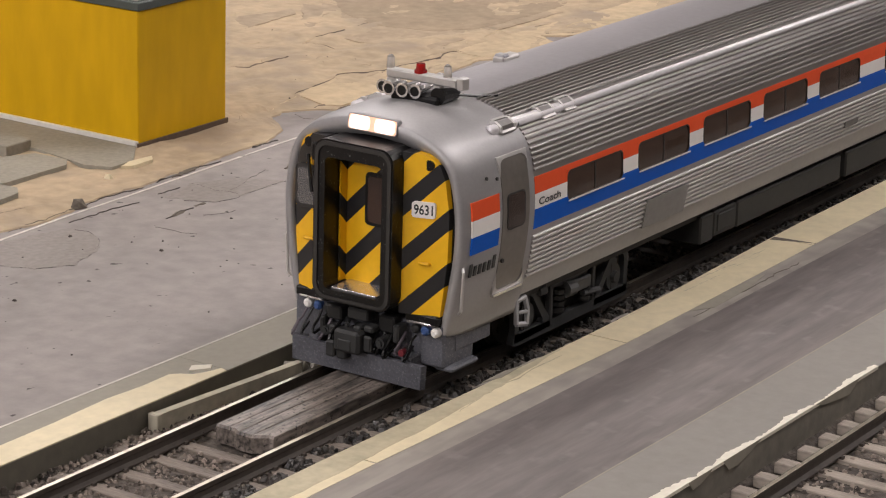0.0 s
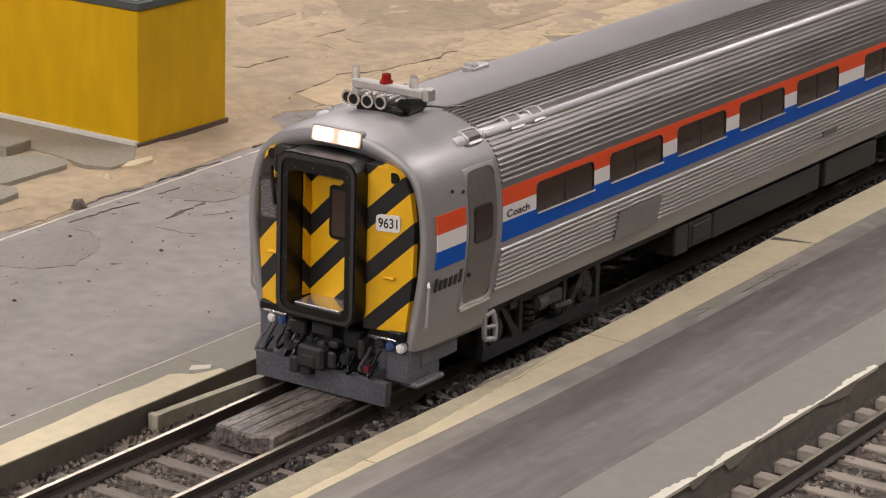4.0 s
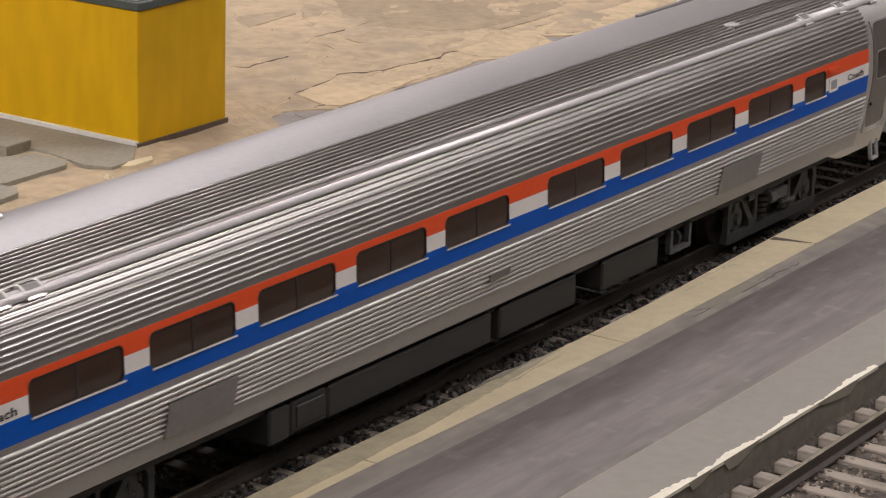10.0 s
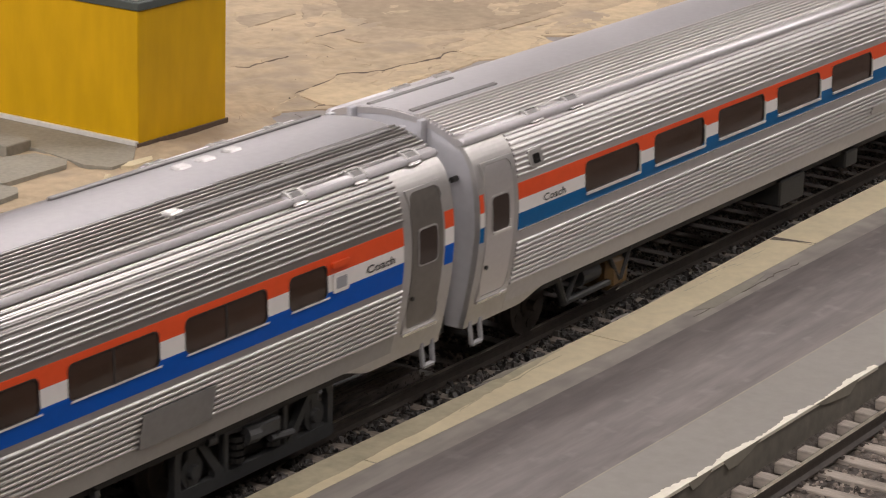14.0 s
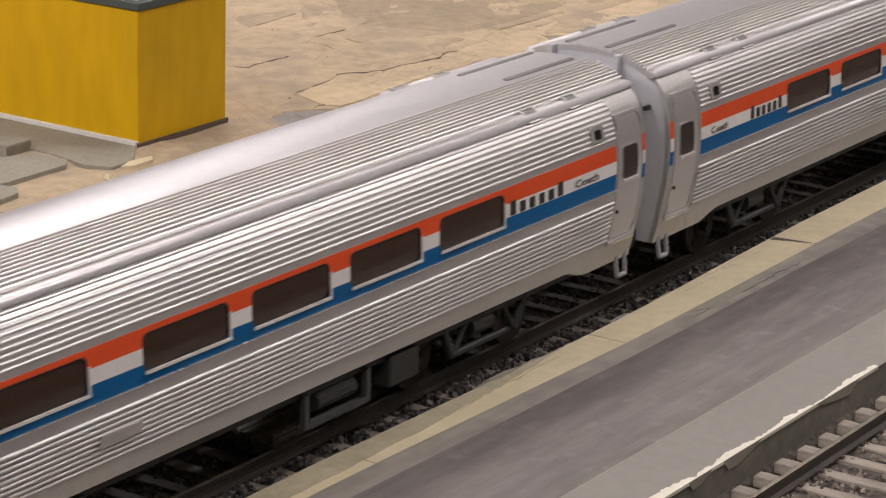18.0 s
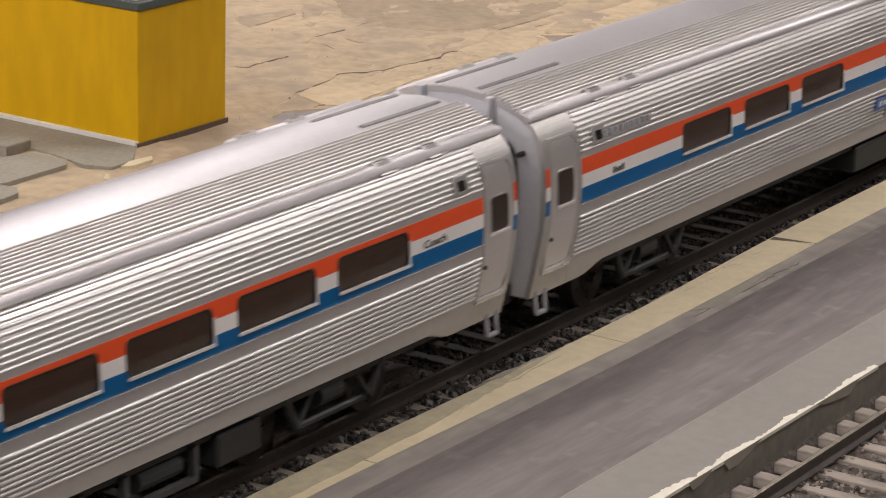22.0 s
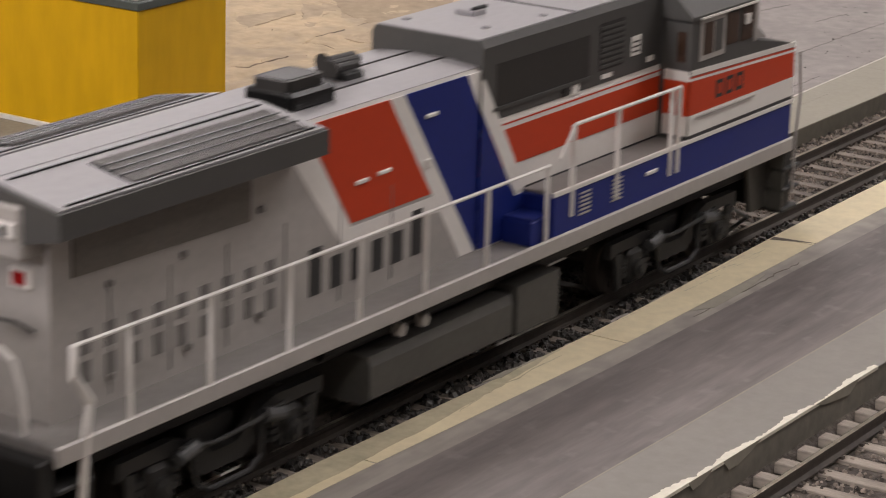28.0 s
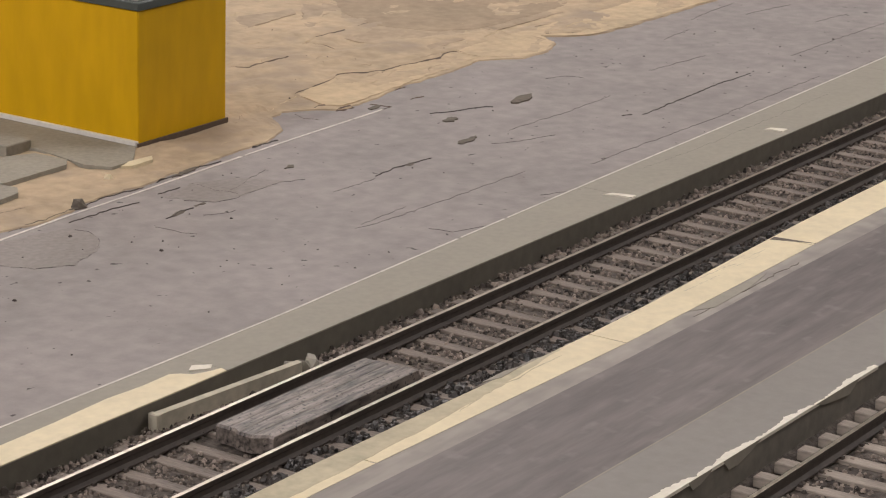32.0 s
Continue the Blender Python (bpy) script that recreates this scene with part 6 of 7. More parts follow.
def loco_truck(t, cx):
    b = fresh(); box(b, cx - 6, cx + 6, -11, 11, 5, 11, .6); tr = part("truck", b, DARK, t, "near-black two-axle truck")
    for sg in (1, -1):
        y0, y1 = sorted((sg * 12.2, sg * 13.8))
        b = fresh()
        prism(b, [(cx - 24, 8.6), (cx - 21, 9.4), (cx - 12, 9.2), (cx - 8, 6.2), (cx - 5, 4.0), (cx + 5, 4.0), (cx + 8, 6.2), (cx + 12, 9.2), (cx + 21, 9.4), (cx + 24, 8.6), (cx + 24, 11.4), (cx + 12, 11.6), (cx + 7, 10.0), (cx + 3, 7.0), (cx - 3, 7.0), (cx - 7, 10.0), (cx - 12, 11.6), (cx - 24, 11.4)], y0, y1, "y")
        part("side_frame", b, TRUCK_DARK, tr)
        b = fresh(); wire(b, [(cx - 9, sg * 14.3, 9.6), (cx - 7.5, sg * 14.6, 3.4), (cx - 4.5, sg * 14.7, 1.9), (cx + 4.5, sg * 14.7, 1.9), (cx + 7.5, sg * 14.6, 3.4), (cx + 9, sg * 14.0, 9.6)], .5, 8); part("swing_hanger", b, TRUCK_DARK, tr)
        for ax in (-15.5, 15.5):
            d = 1 if ax > 0 else -1
            b = fresh(); box(b, cx + ax - 2.6, cx + ax + 2.6, min(sg * 12.6, sg * 14.4), max(sg * 12.6, sg * 14.4), 2.6, 9.0, .7); tube(b, (cx + ax, sg * 14.2, 5.4), (cx + ax, sg * 15.4, 5.4), 1.9, 14); tube(b, (cx + ax, sg * 15.4, 5.4), (cx + ax, sg * 15.8, 5.4), 1.0, 10); part("axle_box", b, TRUCK_DARK, tr)
            for q in (-4.0, 4.0):
                b = fresh()
                for z in (4.4, 5.6, 6.8):
                    tube(b, (cx + ax + q, sg * 13.2, z), (cx + ax + q, sg * 13.2, z + .8), 1.2, 10)
                part("spring", b, TRUCK_DARK, tr)
            b = fresh(); prism(b, [(cx + ax + d * 4.6, 9.0), (cx + ax + d * 7.2, 9.2), (cx + ax + d * 6.0, 2.2), (cx + ax + d * 4.8, 2.6)], min(sg * 13.2, sg * 14.0), max(sg * 13.2, sg * 14.0), "y"); part("brake_hanger", b, TRUCK_DARK, tr)
            b = fresh(); tube(b, (cx + ax - d * 7.5, sg * 14.9, 9.8), (cx + ax - d * 3.2, sg * 15.1, 9.0), 1.15, 12); part("brake_cylinder", b, DULL_GEAR, tr)
        b = fresh(); wire(b, [(cx - 12, sg * 15.0, 10.4), (cx - 4, sg * 15.2, 9.2), (cx + 6, sg * 15.2, 9.6), (cx + 13, sg * 15.0, 10.6)], .4, 8); part("brake_pipe", b, TRUCK_DARK, tr)
    for ax in (-15.5, 15.5):
        wheelset(t, cx + ax, 5.9)


def build_loco():
    t = thing("diesel_locomotive", "silver grey model diesel locomotive with red, white and blue diagonal stripes", "locomotive", "", (LOCO_X, 0, 0))
    # deck and side sills
    b = fresh(); box(b, 2, 218, -17.4, 17.4, 17.4, 19.6, .3); part("deck", b, DECK, t, "worn grey walkway deck")
    for sg in (1, -1):
        y0, y1 = sorted((sg * 17.2, sg * 18.0))
        b = fresh(); box(b, 1, 217.5, y0, y1, 17.1, 19.95, .25); part("side_sill", b, LOCO_SILVER, t, "pale grey side sill")
    b = fresh(); box(b, 6, 214, -12, 12, 12, 17.4, .4); part("frame", b, DARK, t)
    # long hood with doors, louvres, radiator wing
    b = fresh()
    prism(b, [(-10.8, 19.4), (-10.8, 50.4), (-10.2, 51.1), (-5, 51.6), (5, 51.6), (10.2, 51.1), (10.8, 50.4), (10.8, 19.4)], 8.0, 114.0, "x"); part("long_hood", b, LOCO_SILVER, t, "matt silver long hood")
    b = fresh(); prism(b, [(-10.3, 51.15), (-5, 51.75), (5, 51.75), (10.3, 51.15), (10.0, 50.6), (-10.0, 50.6)], 58, 113, "x"); part("hood_roof", b, ROOF_GREY, t, "pale grey hood roof")
    b = fresh()
    prism(b, [(-16.4, 47.5), (-16.4, 51.2), (-3.4, 53.6), (3.4, 53.6), (16.4, 51.2), (16.4, 47.5), (10.5, 46.2), (-10.5, 46.2)], 4.0, 63.4, "x"); w = part("radiator_wing", b, LOCO_GREY, t, "dark grey overhanging radiator wing")
    slope = (53.6 - 51.2) / 13.0
    rz = lambda y: 53.6 - (abs(y) - 3.4) * slope
    for sg in (1, -1):
        b = fresh(); prism(b, [(sg * 3.8, rz(3.8) + .05), (sg * 15.9, rz(15.9) + .05), (sg * 15.9, rz(15.9) + .32), (sg * 3.8, rz(3.8) + .32)], 4.7, 62.7, "x"); part("wing_top", b, ROOF_GREY, w, "pale grey wing top")
        b = fresh(); prism(b, [(sg * 6.9, rz(6.9) + .30), (sg * 14.9, rz(14.9) + .30), (sg * 14.9, rz(14.9) + .40), (sg * 6.9, rz(6.9) + .40)], 20.5, 60.4, "x"); g = part("grille_bed", b, BLACK, w)
        for k in range(22):
            x = 21.2 + k * 1.78
            b = fresh(); prism(b, [(sg * 7.0, rz(7.0) + .36), (sg * 14.8, rz(14.8) + .36), (sg * 14.8, rz(14.8) + .72), (sg * 7.0, rz(7.0) + .72)], x, x + .8, "x"); part("grille_slat", b, STRIP, g)
        for y in (9.2, 10.8, 12.6):
            b = fresh(); prism(b, [(sg * y - .2, rz(y) + .36), (sg * y + .2, rz(y) + .36), (sg * y + .2, rz(y) + .78), (sg * y - .2, rz(y) + .78)], 20.8, 60.2, "x"); part("grille_bar", b, BLACK, g)
        for y in (5.2, 15.2):
            b = fresh(); prism(b, [(sg * y - .22, rz(y) + .3), (sg * y + .22, rz(y) + .3), (sg * y + .22, rz(y) + .55), (sg * y - .22, rz(y) + .55)], 6.5, 61, "x"); part("panel_gap", b, BLACK, w)
    b = fresh(); box(b, 4.5, 62.9, -3.3, 3.3, 53.4, 53.8, .1); part("wing_crown", b, ROOF_GREY, w)
    for sg in (1, -1):
        b = fresh(); plane_poly(b, [(12.5, 39.6), (51.5, 38.8), (51.5, 47.2), (12.5, 46.8)], sg, 10.8, .25); v = part("air_intake", b, SCREEN, t, "long dark air intake screen")
        b = fresh(); plane_poly(b, [(30.4, 39.3), (30.8, 39.3), (30.8, 47.0), (30.4, 47.0)], sg, 11.0, .12); part("intake_bar", b, LOUVRE, v)
        for k in range(9):
            for z0, z1 in ((28.0, 31.6), (23.8, 27.0)):
                x = 14.0 + k * 5.2
                b = fresh(); plane_poly(b, [(x, z0), (x + 2.0, z0), (x + 2.0, z1), (x, z1)], sg, 10.8, .12); part("louvre", b, LOUVRE, t)
        for x, z in ((20, 37.0), (36, 37.4), (48, 45.0), (54, 40), (20, 23.4), (37, 23.2), (54, 23.6)):
            b = fresh(); box(b, x - .6, x + .6, min(sg * 10.6, sg * 11.3), max(sg * 10.6, sg * 11.3), z - .5, z + .5, .15); part("hinge", b, LOUVRE, t)
        # diagonal stripes on the hood side
        def film(pts, m, lift, nm):
            q = fresh(); plane_poly(q, pts, sg, 10.8, lift); part(nm, q, m, t)
        film([(61.2, 46.2), (64.6, 50.5), (77.0, 32.0), (72.6, 32.0)], LOCO_WHITE, .08, "white_stripe")
        film([(64.6, 50.5), (86.9, 50.5), (100.6, 32.6), (77.0, 32.6)], LOCO_RED, .08, "red_stripe")
        film([(72.6, 32.0), (101.0, 32.0), (104, 28.9), (74.5, 30.0)], LOCO_WHITE, .07, "white_stripe")
        film([(108.9, 50.5), (113.9, 50.5), (113.9, 42.3)], LOCO_WHITE, .09, "white_stripe")
        film([(86.9, 50.5), (90.9, 50.5), (113.9, 19.8), (108.1, 19.8)], LOCO_WHITE, .09, "white_stripe")
        film([(90.9, 50.5), (108.9, 50.5), (113.9, 42.3), (113.9, 19.8), (112.6, 19.8)], LOCO_BLUE, .10, "blue_stripe")
        for k in range(6):
            x, h = 66.0 + k * 5.5, 5.2 + (2.4 if k in (0, 5) else 0)
            q = fresh()
            for x0, x1, z0, z1 in ((0.4, 3.3, 0, h),):
                plane_poly(q, [(x + x0, 23.2 + z0), (x + x1, 23.2 + z0), (x + x1, 23.2 + z1), (x + x0, 23.2 + z1)], sg, 10.8, .12)
            part("brand_bar", q, INK, t)
        for x, z in ((78, 38.5), (84, 38.8), (97, 45.5)):
            q = fresh(); box(q, x, x + 3.4, min(sg * 10.7, sg * 11.2), max(sg * 10.7, sg * 11.2), z, z + .7, .15); part("latch", q, LOCO_WHITE, t)
        q = fresh(); box(q, 97.2, 98.6, min(sg * 10.7, sg * 11.3), max(sg * 10.7, sg * 11.3), 37.2, 38.8, .2); part("door_handle", q, LOCO_WHITE, t)
        for x in (20, 33, 46, 60, 74, 88):
            q = fresh(); plane_poly(q, [(x, 20.8), (x + .25, 20.8), (x + .25, 36.5), (x, 36.5)], sg, 10.8, .1); part("door_joint", q, LOUVRE, t)
    # hood rear: number boards, lamps
    b = fresh(); box(b, 3.4, 8.2, -9.9, 9.9, 43.6, 51.3, .5); part("lamp_housing", b, LOCO_SILVER, t, "silver box under the wing for the number boards")
    for y in (-6.0, 6.0):
        b = fresh(); box(b, 2.7, 3.6, y - 3.4, y + 3.4, 46.8, 49.0, .2); nb = part("number_board", b, LOCO_WHITE, t, "white number board")
        for k in range(3):
            b = fresh(); box(b, 2.55, 2.8, y - 2.2 + k * 1.7, y - 1.1 + k * 1.7, 47.2, 48.6); part("number_bar", b, INK, nb)
        b = fresh(); box(b, 7.2, 8.2, y - 1.9, y + 1.9, 38.4, 41.4, .2); ml = part("marker_plate", b, LOCO_WHITE, t)
        b = fresh(); box(b, 6.9, 7.3, y - 1.2, y + 1.2, 38.9, 40.9, .3); part("marker_lamp", b, RED_LENS, ml, "dark red marker lamp")
    b = fresh(); box(b, 2.6, 3.5, -1.5, 1.5, 44.4, 51.0, .3); lm = part("lamp_plate", b, UNDER, t)
    for z in (49.4, 46.2):
        b = fresh(); tube(b, (1.9, 0, z), (2.8, 0, z), 1.1, 12); part("lamp", b, CLEAR, lm)
    b = fresh(); wire(b, [(7.6, -8.2, 32.6), (6.6, -5.5, 33.8), (6.6, -2, 33.6)], .25); part("grab_iron", b, GASKET, t)
    for sg in (1, -1):
        b = fresh(); wire(b, [(1.2, sg * 2.5, 31.8), (1.2, sg * 8.0, 32.0), (1.4, sg * 10.2, 30.6), (1.6, sg * 11.4, 26.5), (1.8, sg * 11.8, 20.4)], .45, 8); part("end_rail", b, LOCO_WHITE, t, "pale bent end railing")
    # exhaust stack and horn on the hood roof
    b = fresh(); box(b, 66.5, 78, -7, 2.4, 51.2, 54.4, .6); ex = part("exhaust_housing", b, BLACK, t, "dark exhaust housing")
    b = fresh()
    prism(b, outline_rect(67.0, 76.6, -5.8, 1.2, 1.2), 54.2, 56.0, "z"); part("exhaust_pipe", b, GASKET, ex)
    b = fresh(); prism(b, outline_rect(67.9, 75.7, -5.0, .4, 1.0), 55.95, 56.08, "z"); part("pipe_mouth", b, BLACK, ex)
    b = fresh(); box(b, 88, 93, -1.5, 4.5, 51.5, 53, .3); hn = part("horn_bracket", b, UNDER, t)
    for y, x0, x1 in ((-1.0, 84.5, 92), (1.2, 85.5, 95), (3.2, 88, 96.5)):
        b = fresh(); tube(b, (x0, y, 54.2), (x0 + 1.4, y, 54.2), 1.5, 12, .8); tube(b, (x0 + 1.4, y, 54.2), (x1, y, 54.0), .7, 10); part("horn", b, GASKET, hn)
    for y in (-3.6, 3.2):
        b = fresh(); box(b, 58.5, 113, y - .15, y + .15, 51.4, 51.95); part("roof_seam", b, GASKET, t)
    # tall equipment box behind the cab
    b = fresh(); prism(b, [(-11.2, 41.4), (-11.2, 54.2), (-10.4, 55.4), (10.4, 55.4), (11.2, 54.2), (11.2, 41.4)], 113.0, 173.5, "x"); eq = part("equipment_box", b, LOCO_GREY, t, "dark grey box behind the cab")
    b = fresh(); box(b, 113.4, 173, -10.2, 10.2, 55.3, 55.65, .1); part("box_roof", b, ROOF_GREY, eq, "pale grey roof")
    b = fresh(); box(b, 143, 143.4, -10.3, 10.3, 55.6, 55.8); part("roof_seam", b, GASKET, eq)
    for x, y, s in ((128, 2.5, 4), (150, 6, 2), (156, 5.2, 1.6), (121, -6, 1.2), (136, -8, 1.2), (118, 8, 1.2)):
        b = fresh(); box(b, x, x + s, y - s / 2, y + s / 2, 55.5, 55.95 + s * .16, .2); rf = part("roof_fitting", b, ROOF_GREY, eq)
        if s > 3:
            b = fresh(); box(b, x + .4, x + s + .8, y - s / 2 + .3, y - s / 2 + 1.1, 56.3, 57.1, .2); part("handle", b, BLACK, rf)
    b = fresh(); box(b, 113.2, 173.4, -11.1, 11.1, 19.5, 41.4); lowb = part("lower_box", b, LOCO_WHITE, t, "white lower side behind the cab")
    for sg in (1, -1):
        def film2(x0, x1, z0, z1, m, lift, nm, y=11.15):
            q = fresh(); plane_poly(q, [(x0, z0), (x1, z0), (x1, z1), (x0, z1)], sg, y, lift); part(nm, q, m, t)
        film2(113, 173.4, 39.2, 40.6, LOCO_WHITE, .08, "pinstripe")
        film2(113, 173.4, 40.0, 40.3, LOCO_RED, .12, "pinstripe")
        film2(113, 173.4, 32.6, 39.2, LOCO_RED, .08, "red_stripe")
        film2(113, 173.4, 27.6, 27.9, INK, .08, "seam")
        film2(117.5, 147.5, 43.6, 51.0, GASKET, .12, "dark_screen")
        film2(116.5, 148.3, 43.0, 43.6, LOCO_GREY, .35, "screen_sill")
        film2(151, 159.5, 43.8, 52.4, GASKET, .1, "side_grille")
        for k in range(8):
            film2(151.2, 159.3, 44.2 + k * 1.0, 44.7 + k * 1.0, LOCO_GREY, .22, "grille_slat")
        film2(162.2, 165.6, 44.6, 48.2, LOCO_WHITE, .14, "notice_plate")
        for k in range(3):
            film2(162.7, 165.1, 45.2 + k * .9, 45.5 + k * .9, GASKET, .2, "notice_bars")
        film2(168, 170.4, 42.6, 43.6, LOCO_WHITE, .2, "latch")
        film2(152, 155.5, 42.2, 43.0, LOCO_WHITE, .2, "latch")
        film2(138.5, 140.5, 41.4, 43.0, BLACK, .2, "hook")
        film2(141.8, 144.2, 41.2, 43.0, LOCO_WHITE, .2, "latch")
        film2(113.2, 127, 19.9, 26.8, LOCO_BLUE, .1, "blue_panel")
        q = fresh(); plane_poly(q, [(113.0, 43.6), (113.4, 43.0), (122.6, 29.0), (124.5, 26.8), (113.0, 26.8)], sg, 11.15, .14); part("blue_stripe", q, LOCO_BLUE, t)
        q = fresh(); plane_poly(q, [(113.0, 49.0), (113.6, 49.0), (127.2, 28.4), (127.2, 27.6), (123.9, 27.6), (113.0, 43.8)], sg, 11.15, .15); part("white_stripe", q, LOCO_WHITE, t)
    # raised blue walkway box beside the cab
    b = fresh(); box(b, 127, 216.5, -17.5, 17.5, 19.5, 27.1, .25); wb = part("walkway_box", b, LOCO_BLUE, t, "navy blue raised walkway box")
    b = fresh(); box(b, 127.4, 176, -17.6, 17.6, 27.1, 27.6, .1); part("walkway_top", b, DECK, wb, "grey walkway")
    for sg in (1, -1):
        b = fresh(); box(b, 126.6, 216.6, min(sg * 17.3, sg * 17.75), max(sg * 17.3, sg * 17.75), 27.0, 27.9, .1); part("walkway_edge", b, LOCO_WHITE, wb)
        for x in (135.5, 146.5):
            for k in range(6):
                b = fresh(); box(b, x, x + 3.6, min(sg * 17.45, sg * 17.7), max(sg * 17.45, sg * 17.7), 22.0 + k * .75, 22.3 + k * .75); part("louvre", b, LOCO_SILVER, wb)
        b = fresh(); box(b, 158.5, 162.5, min(sg * 17.45, sg * 17.8), max(sg * 17.45, sg * 17.8), 24.2, 24.9, .1); part("handle", b, LOCO_WHITE, wb)
    b = fresh(); box(b, 120.5, 127, -17, 17, 19.5, 23.8, .2); box(b, 121, 127, -16.8, 16.8, 23.8, 24.2); part("step", b, LOCO_BLUE, wb)
    # cab with a sloped nose
    b = fresh()
    o = lambda y: [(173.4, 27.6), (173.4, 50.6), (198, 50.6), (198.6, 42.6), (215.8, 39.2), (216.2, 27.6)]
    prism(b, o(0), -17.6, 17.6, "y"); cab = part("cab", b, LOCO_GREY, t, "dark grey cab")
    b = fresh(); loft(b, [[(172.6, -18.0, 50.2), (200.4, -18.0, 50.2), (200.4, 18.0, 50.2), (172.6, 18.0, 50.2)], [(172.6, -18.0, 50.9), (200.4, -18.0, 50.9), (200.4, 18.0, 50.9), (172.6, 18.0, 50.9)], [(172.8, -12.2, 56.0), (199.0, -12.2, 56.0), (199.0, 12.2, 56.0), (172.8, 12.2, 56.0)]])
    cr = part("cab_roof", b, LOCO_GREY, t, "dark grey cab roof with sloped sides")
    b = fresh(); loft(b, [[(173.2, -12.0, 55.9), (198.8, -12.0, 55.9), (198.8, 12.0, 55.9), (173.2, 12.0, 55.9)], [(173.6, -11.6, 56.35), (198.4, -11.6, 56.35), (198.4, 11.6, 56.35), (173.6, 11.6, 56.35)]]); part("roof_top", b, ROOF_GREY, cr, "pale grey roof top")
    for x, y, l in ((183, -1.0, 4.5), (181, 7, 1.6), (192, 7.5, 3.2), (196, 6.6, 2.6)):
        b = fresh(); box(b, x, x + l, y - 1, y + 1, 56.2, 57.6 if l > 4 else 56.9, .3); part("roof_fitting", b, UNDER if l > 4 else ROOF_GREY, cr)
    for sg in (1, -1):
        def film3(pts, m, lift, nm, par=cab, y=17.6):
            q = fresh(); plane_poly(q, pts, sg, y, lift); return part(nm, q, m, par)
        film3([(176.2, 42.2), (185.8, 42.2), (185.8, 50.0), (176.2, 50.0)], LOCO_SILVER, .22, "window_frame")
        film3([(177.3, 43.2), (181.0, 43.2), (181.0, 49.2), (177.3, 49.2)], PANE, .30, "window_pane")
        film3([(181.6, 43.2), (184.8, 43.2), (184.8, 49.2), (181.6, 49.2)], LOCO_GREY, .28, "window_pane")
        film3([(186.6, 43.6), (191.2, 43.6), (191.2, 49.6), (186.6, 49.6)], PANE, .18, "window_pane")
        film3([(192.6, 43.4), (197.0, 43.4), (197.4, 49.8), (192.6, 49.8)], PANE, .18, "window_pane")
        film3([(193.4, 46.5), (195.2, 46.5), (195.2, 48.4), (193.4, 48.4)], LOCO_WHITE, .6, "mirror")
        film3([(175.6, 50.1), (198.4, 50.1), (198.4, 50.5), (175.6, 50.5)], LOCO_WHITE, .7, "rain_gutter", cr)
        film3([(173.4, 39.9), (215.7, 38.4), (215.7, 39.4), (173.4, 40.9)], LOCO_WHITE, .10, "pinstripe")
        film3([(173.4, 39.4), (215.7, 37.9), (215.7, 38.25), (173.4, 39.75)], LOCO_RED, .10, "pinstripe")
        film3([(173.4, 38.9), (215.7, 37.4), (215.7, 37.9), (173.4, 39.4)], LOCO_WHITE, .10, "pinstripe")
        film3([(173.4, 32.4), (216.0, 32.4), (215.7, 37.5), (173.4, 39.0)], LOCO_RED, .08, "red_stripe")
        film3([(173.4, 28.6), (216.1, 28.6), (216.0, 32.4), (173.4, 32.4)], LOCO_WHITE, .08, "white_stripe")
        film3([(173.4, 27.9), (216.1, 27.9), (216.1, 28.4), (173.4, 28.4)], INK, .09, "seam")
        film3([(176, 31.6), (199, 31.6), (199, 31.9), (176, 31.9)], LOCO_SILVER, .5, "grab_rail")
        for k in range(3):
            x = 183.5 + k * 4.0
            film3([(x, 34.0), (x + 2.9, 34.0), (x + 2.9, 37.4), (x, 37.4)], UNDER, .12, "number_bar")
            film3([(x + .7, 34.7), (x + 2.2, 34.7), (x + 2.2, 36.7), (x + .7, 36.7)], LOCO_RED, .16, "number_fill")
    b = fresh(); box(b, 173.0, 173.5, -17.6, -12.4, 40.2, 49.6); part("rear_wall", b, LOCO_GREY, cab)
    b = fresh(); box(b, 172.8, 173.1, -16.6, -14.8, 42.4, 48.0, .1); part("rear_window", b, PANE, cab)
    b = fresh(); box(b, 172.9, 173.42, -17.4, -12.4, 28.6, 32.4); part("rear_white_panel", b, LOCO_WHITE, cab)
    b = fresh(); box(b, 172.88, 173.4, -17.5, -12.4, 32.4, 38.9); part("rear_red_panel", b, LOCO_RED, cab)
    b = fresh(); box(b, 172.86, 173.4, -17.55, -12.4, 38.9, 40.8); part("rear_pinstripe", b, LOCO_WHITE, cab)
    for sg in (1, -1):
        b = fresh(); prism(b, [(198.55, 43.4), (198.9, 43.4), (198.9, 49.6), (198.55, 49.6)], min(sg * 3, sg * 15.5), max(sg * 3, sg * 15.5), "y"); part("windscreen", b, PANE, cab)
        b = fresh(); box(b, 199.5, 203, min(sg * 11, sg * 13), max(sg * 11, sg * 13), 41.6, 45, .4); part("ditch_fitting", b, UNDER, cab)
    b = fresh(); prism(b, [(198.6, 49.6), (199.8, 49.6), (215.2, 39.9), (215.2, 38.0), (198.6, 38.0)], -11.5, 15.5, "y"); part("nose_top", b, LOCO_SILVER, cab, "pale grey sloping nose top")
    b = fresh(); prism(b, [(203.0, 48.2), (206.5, 46.0), (206.3, 45.6), (202.8, 47.8)], -9, 13, "y"); box(b, 206, 210.5, 4, 8, 43.0, 46.2, .5); part("nose_fitting", b, LOCO_GREY, cab)
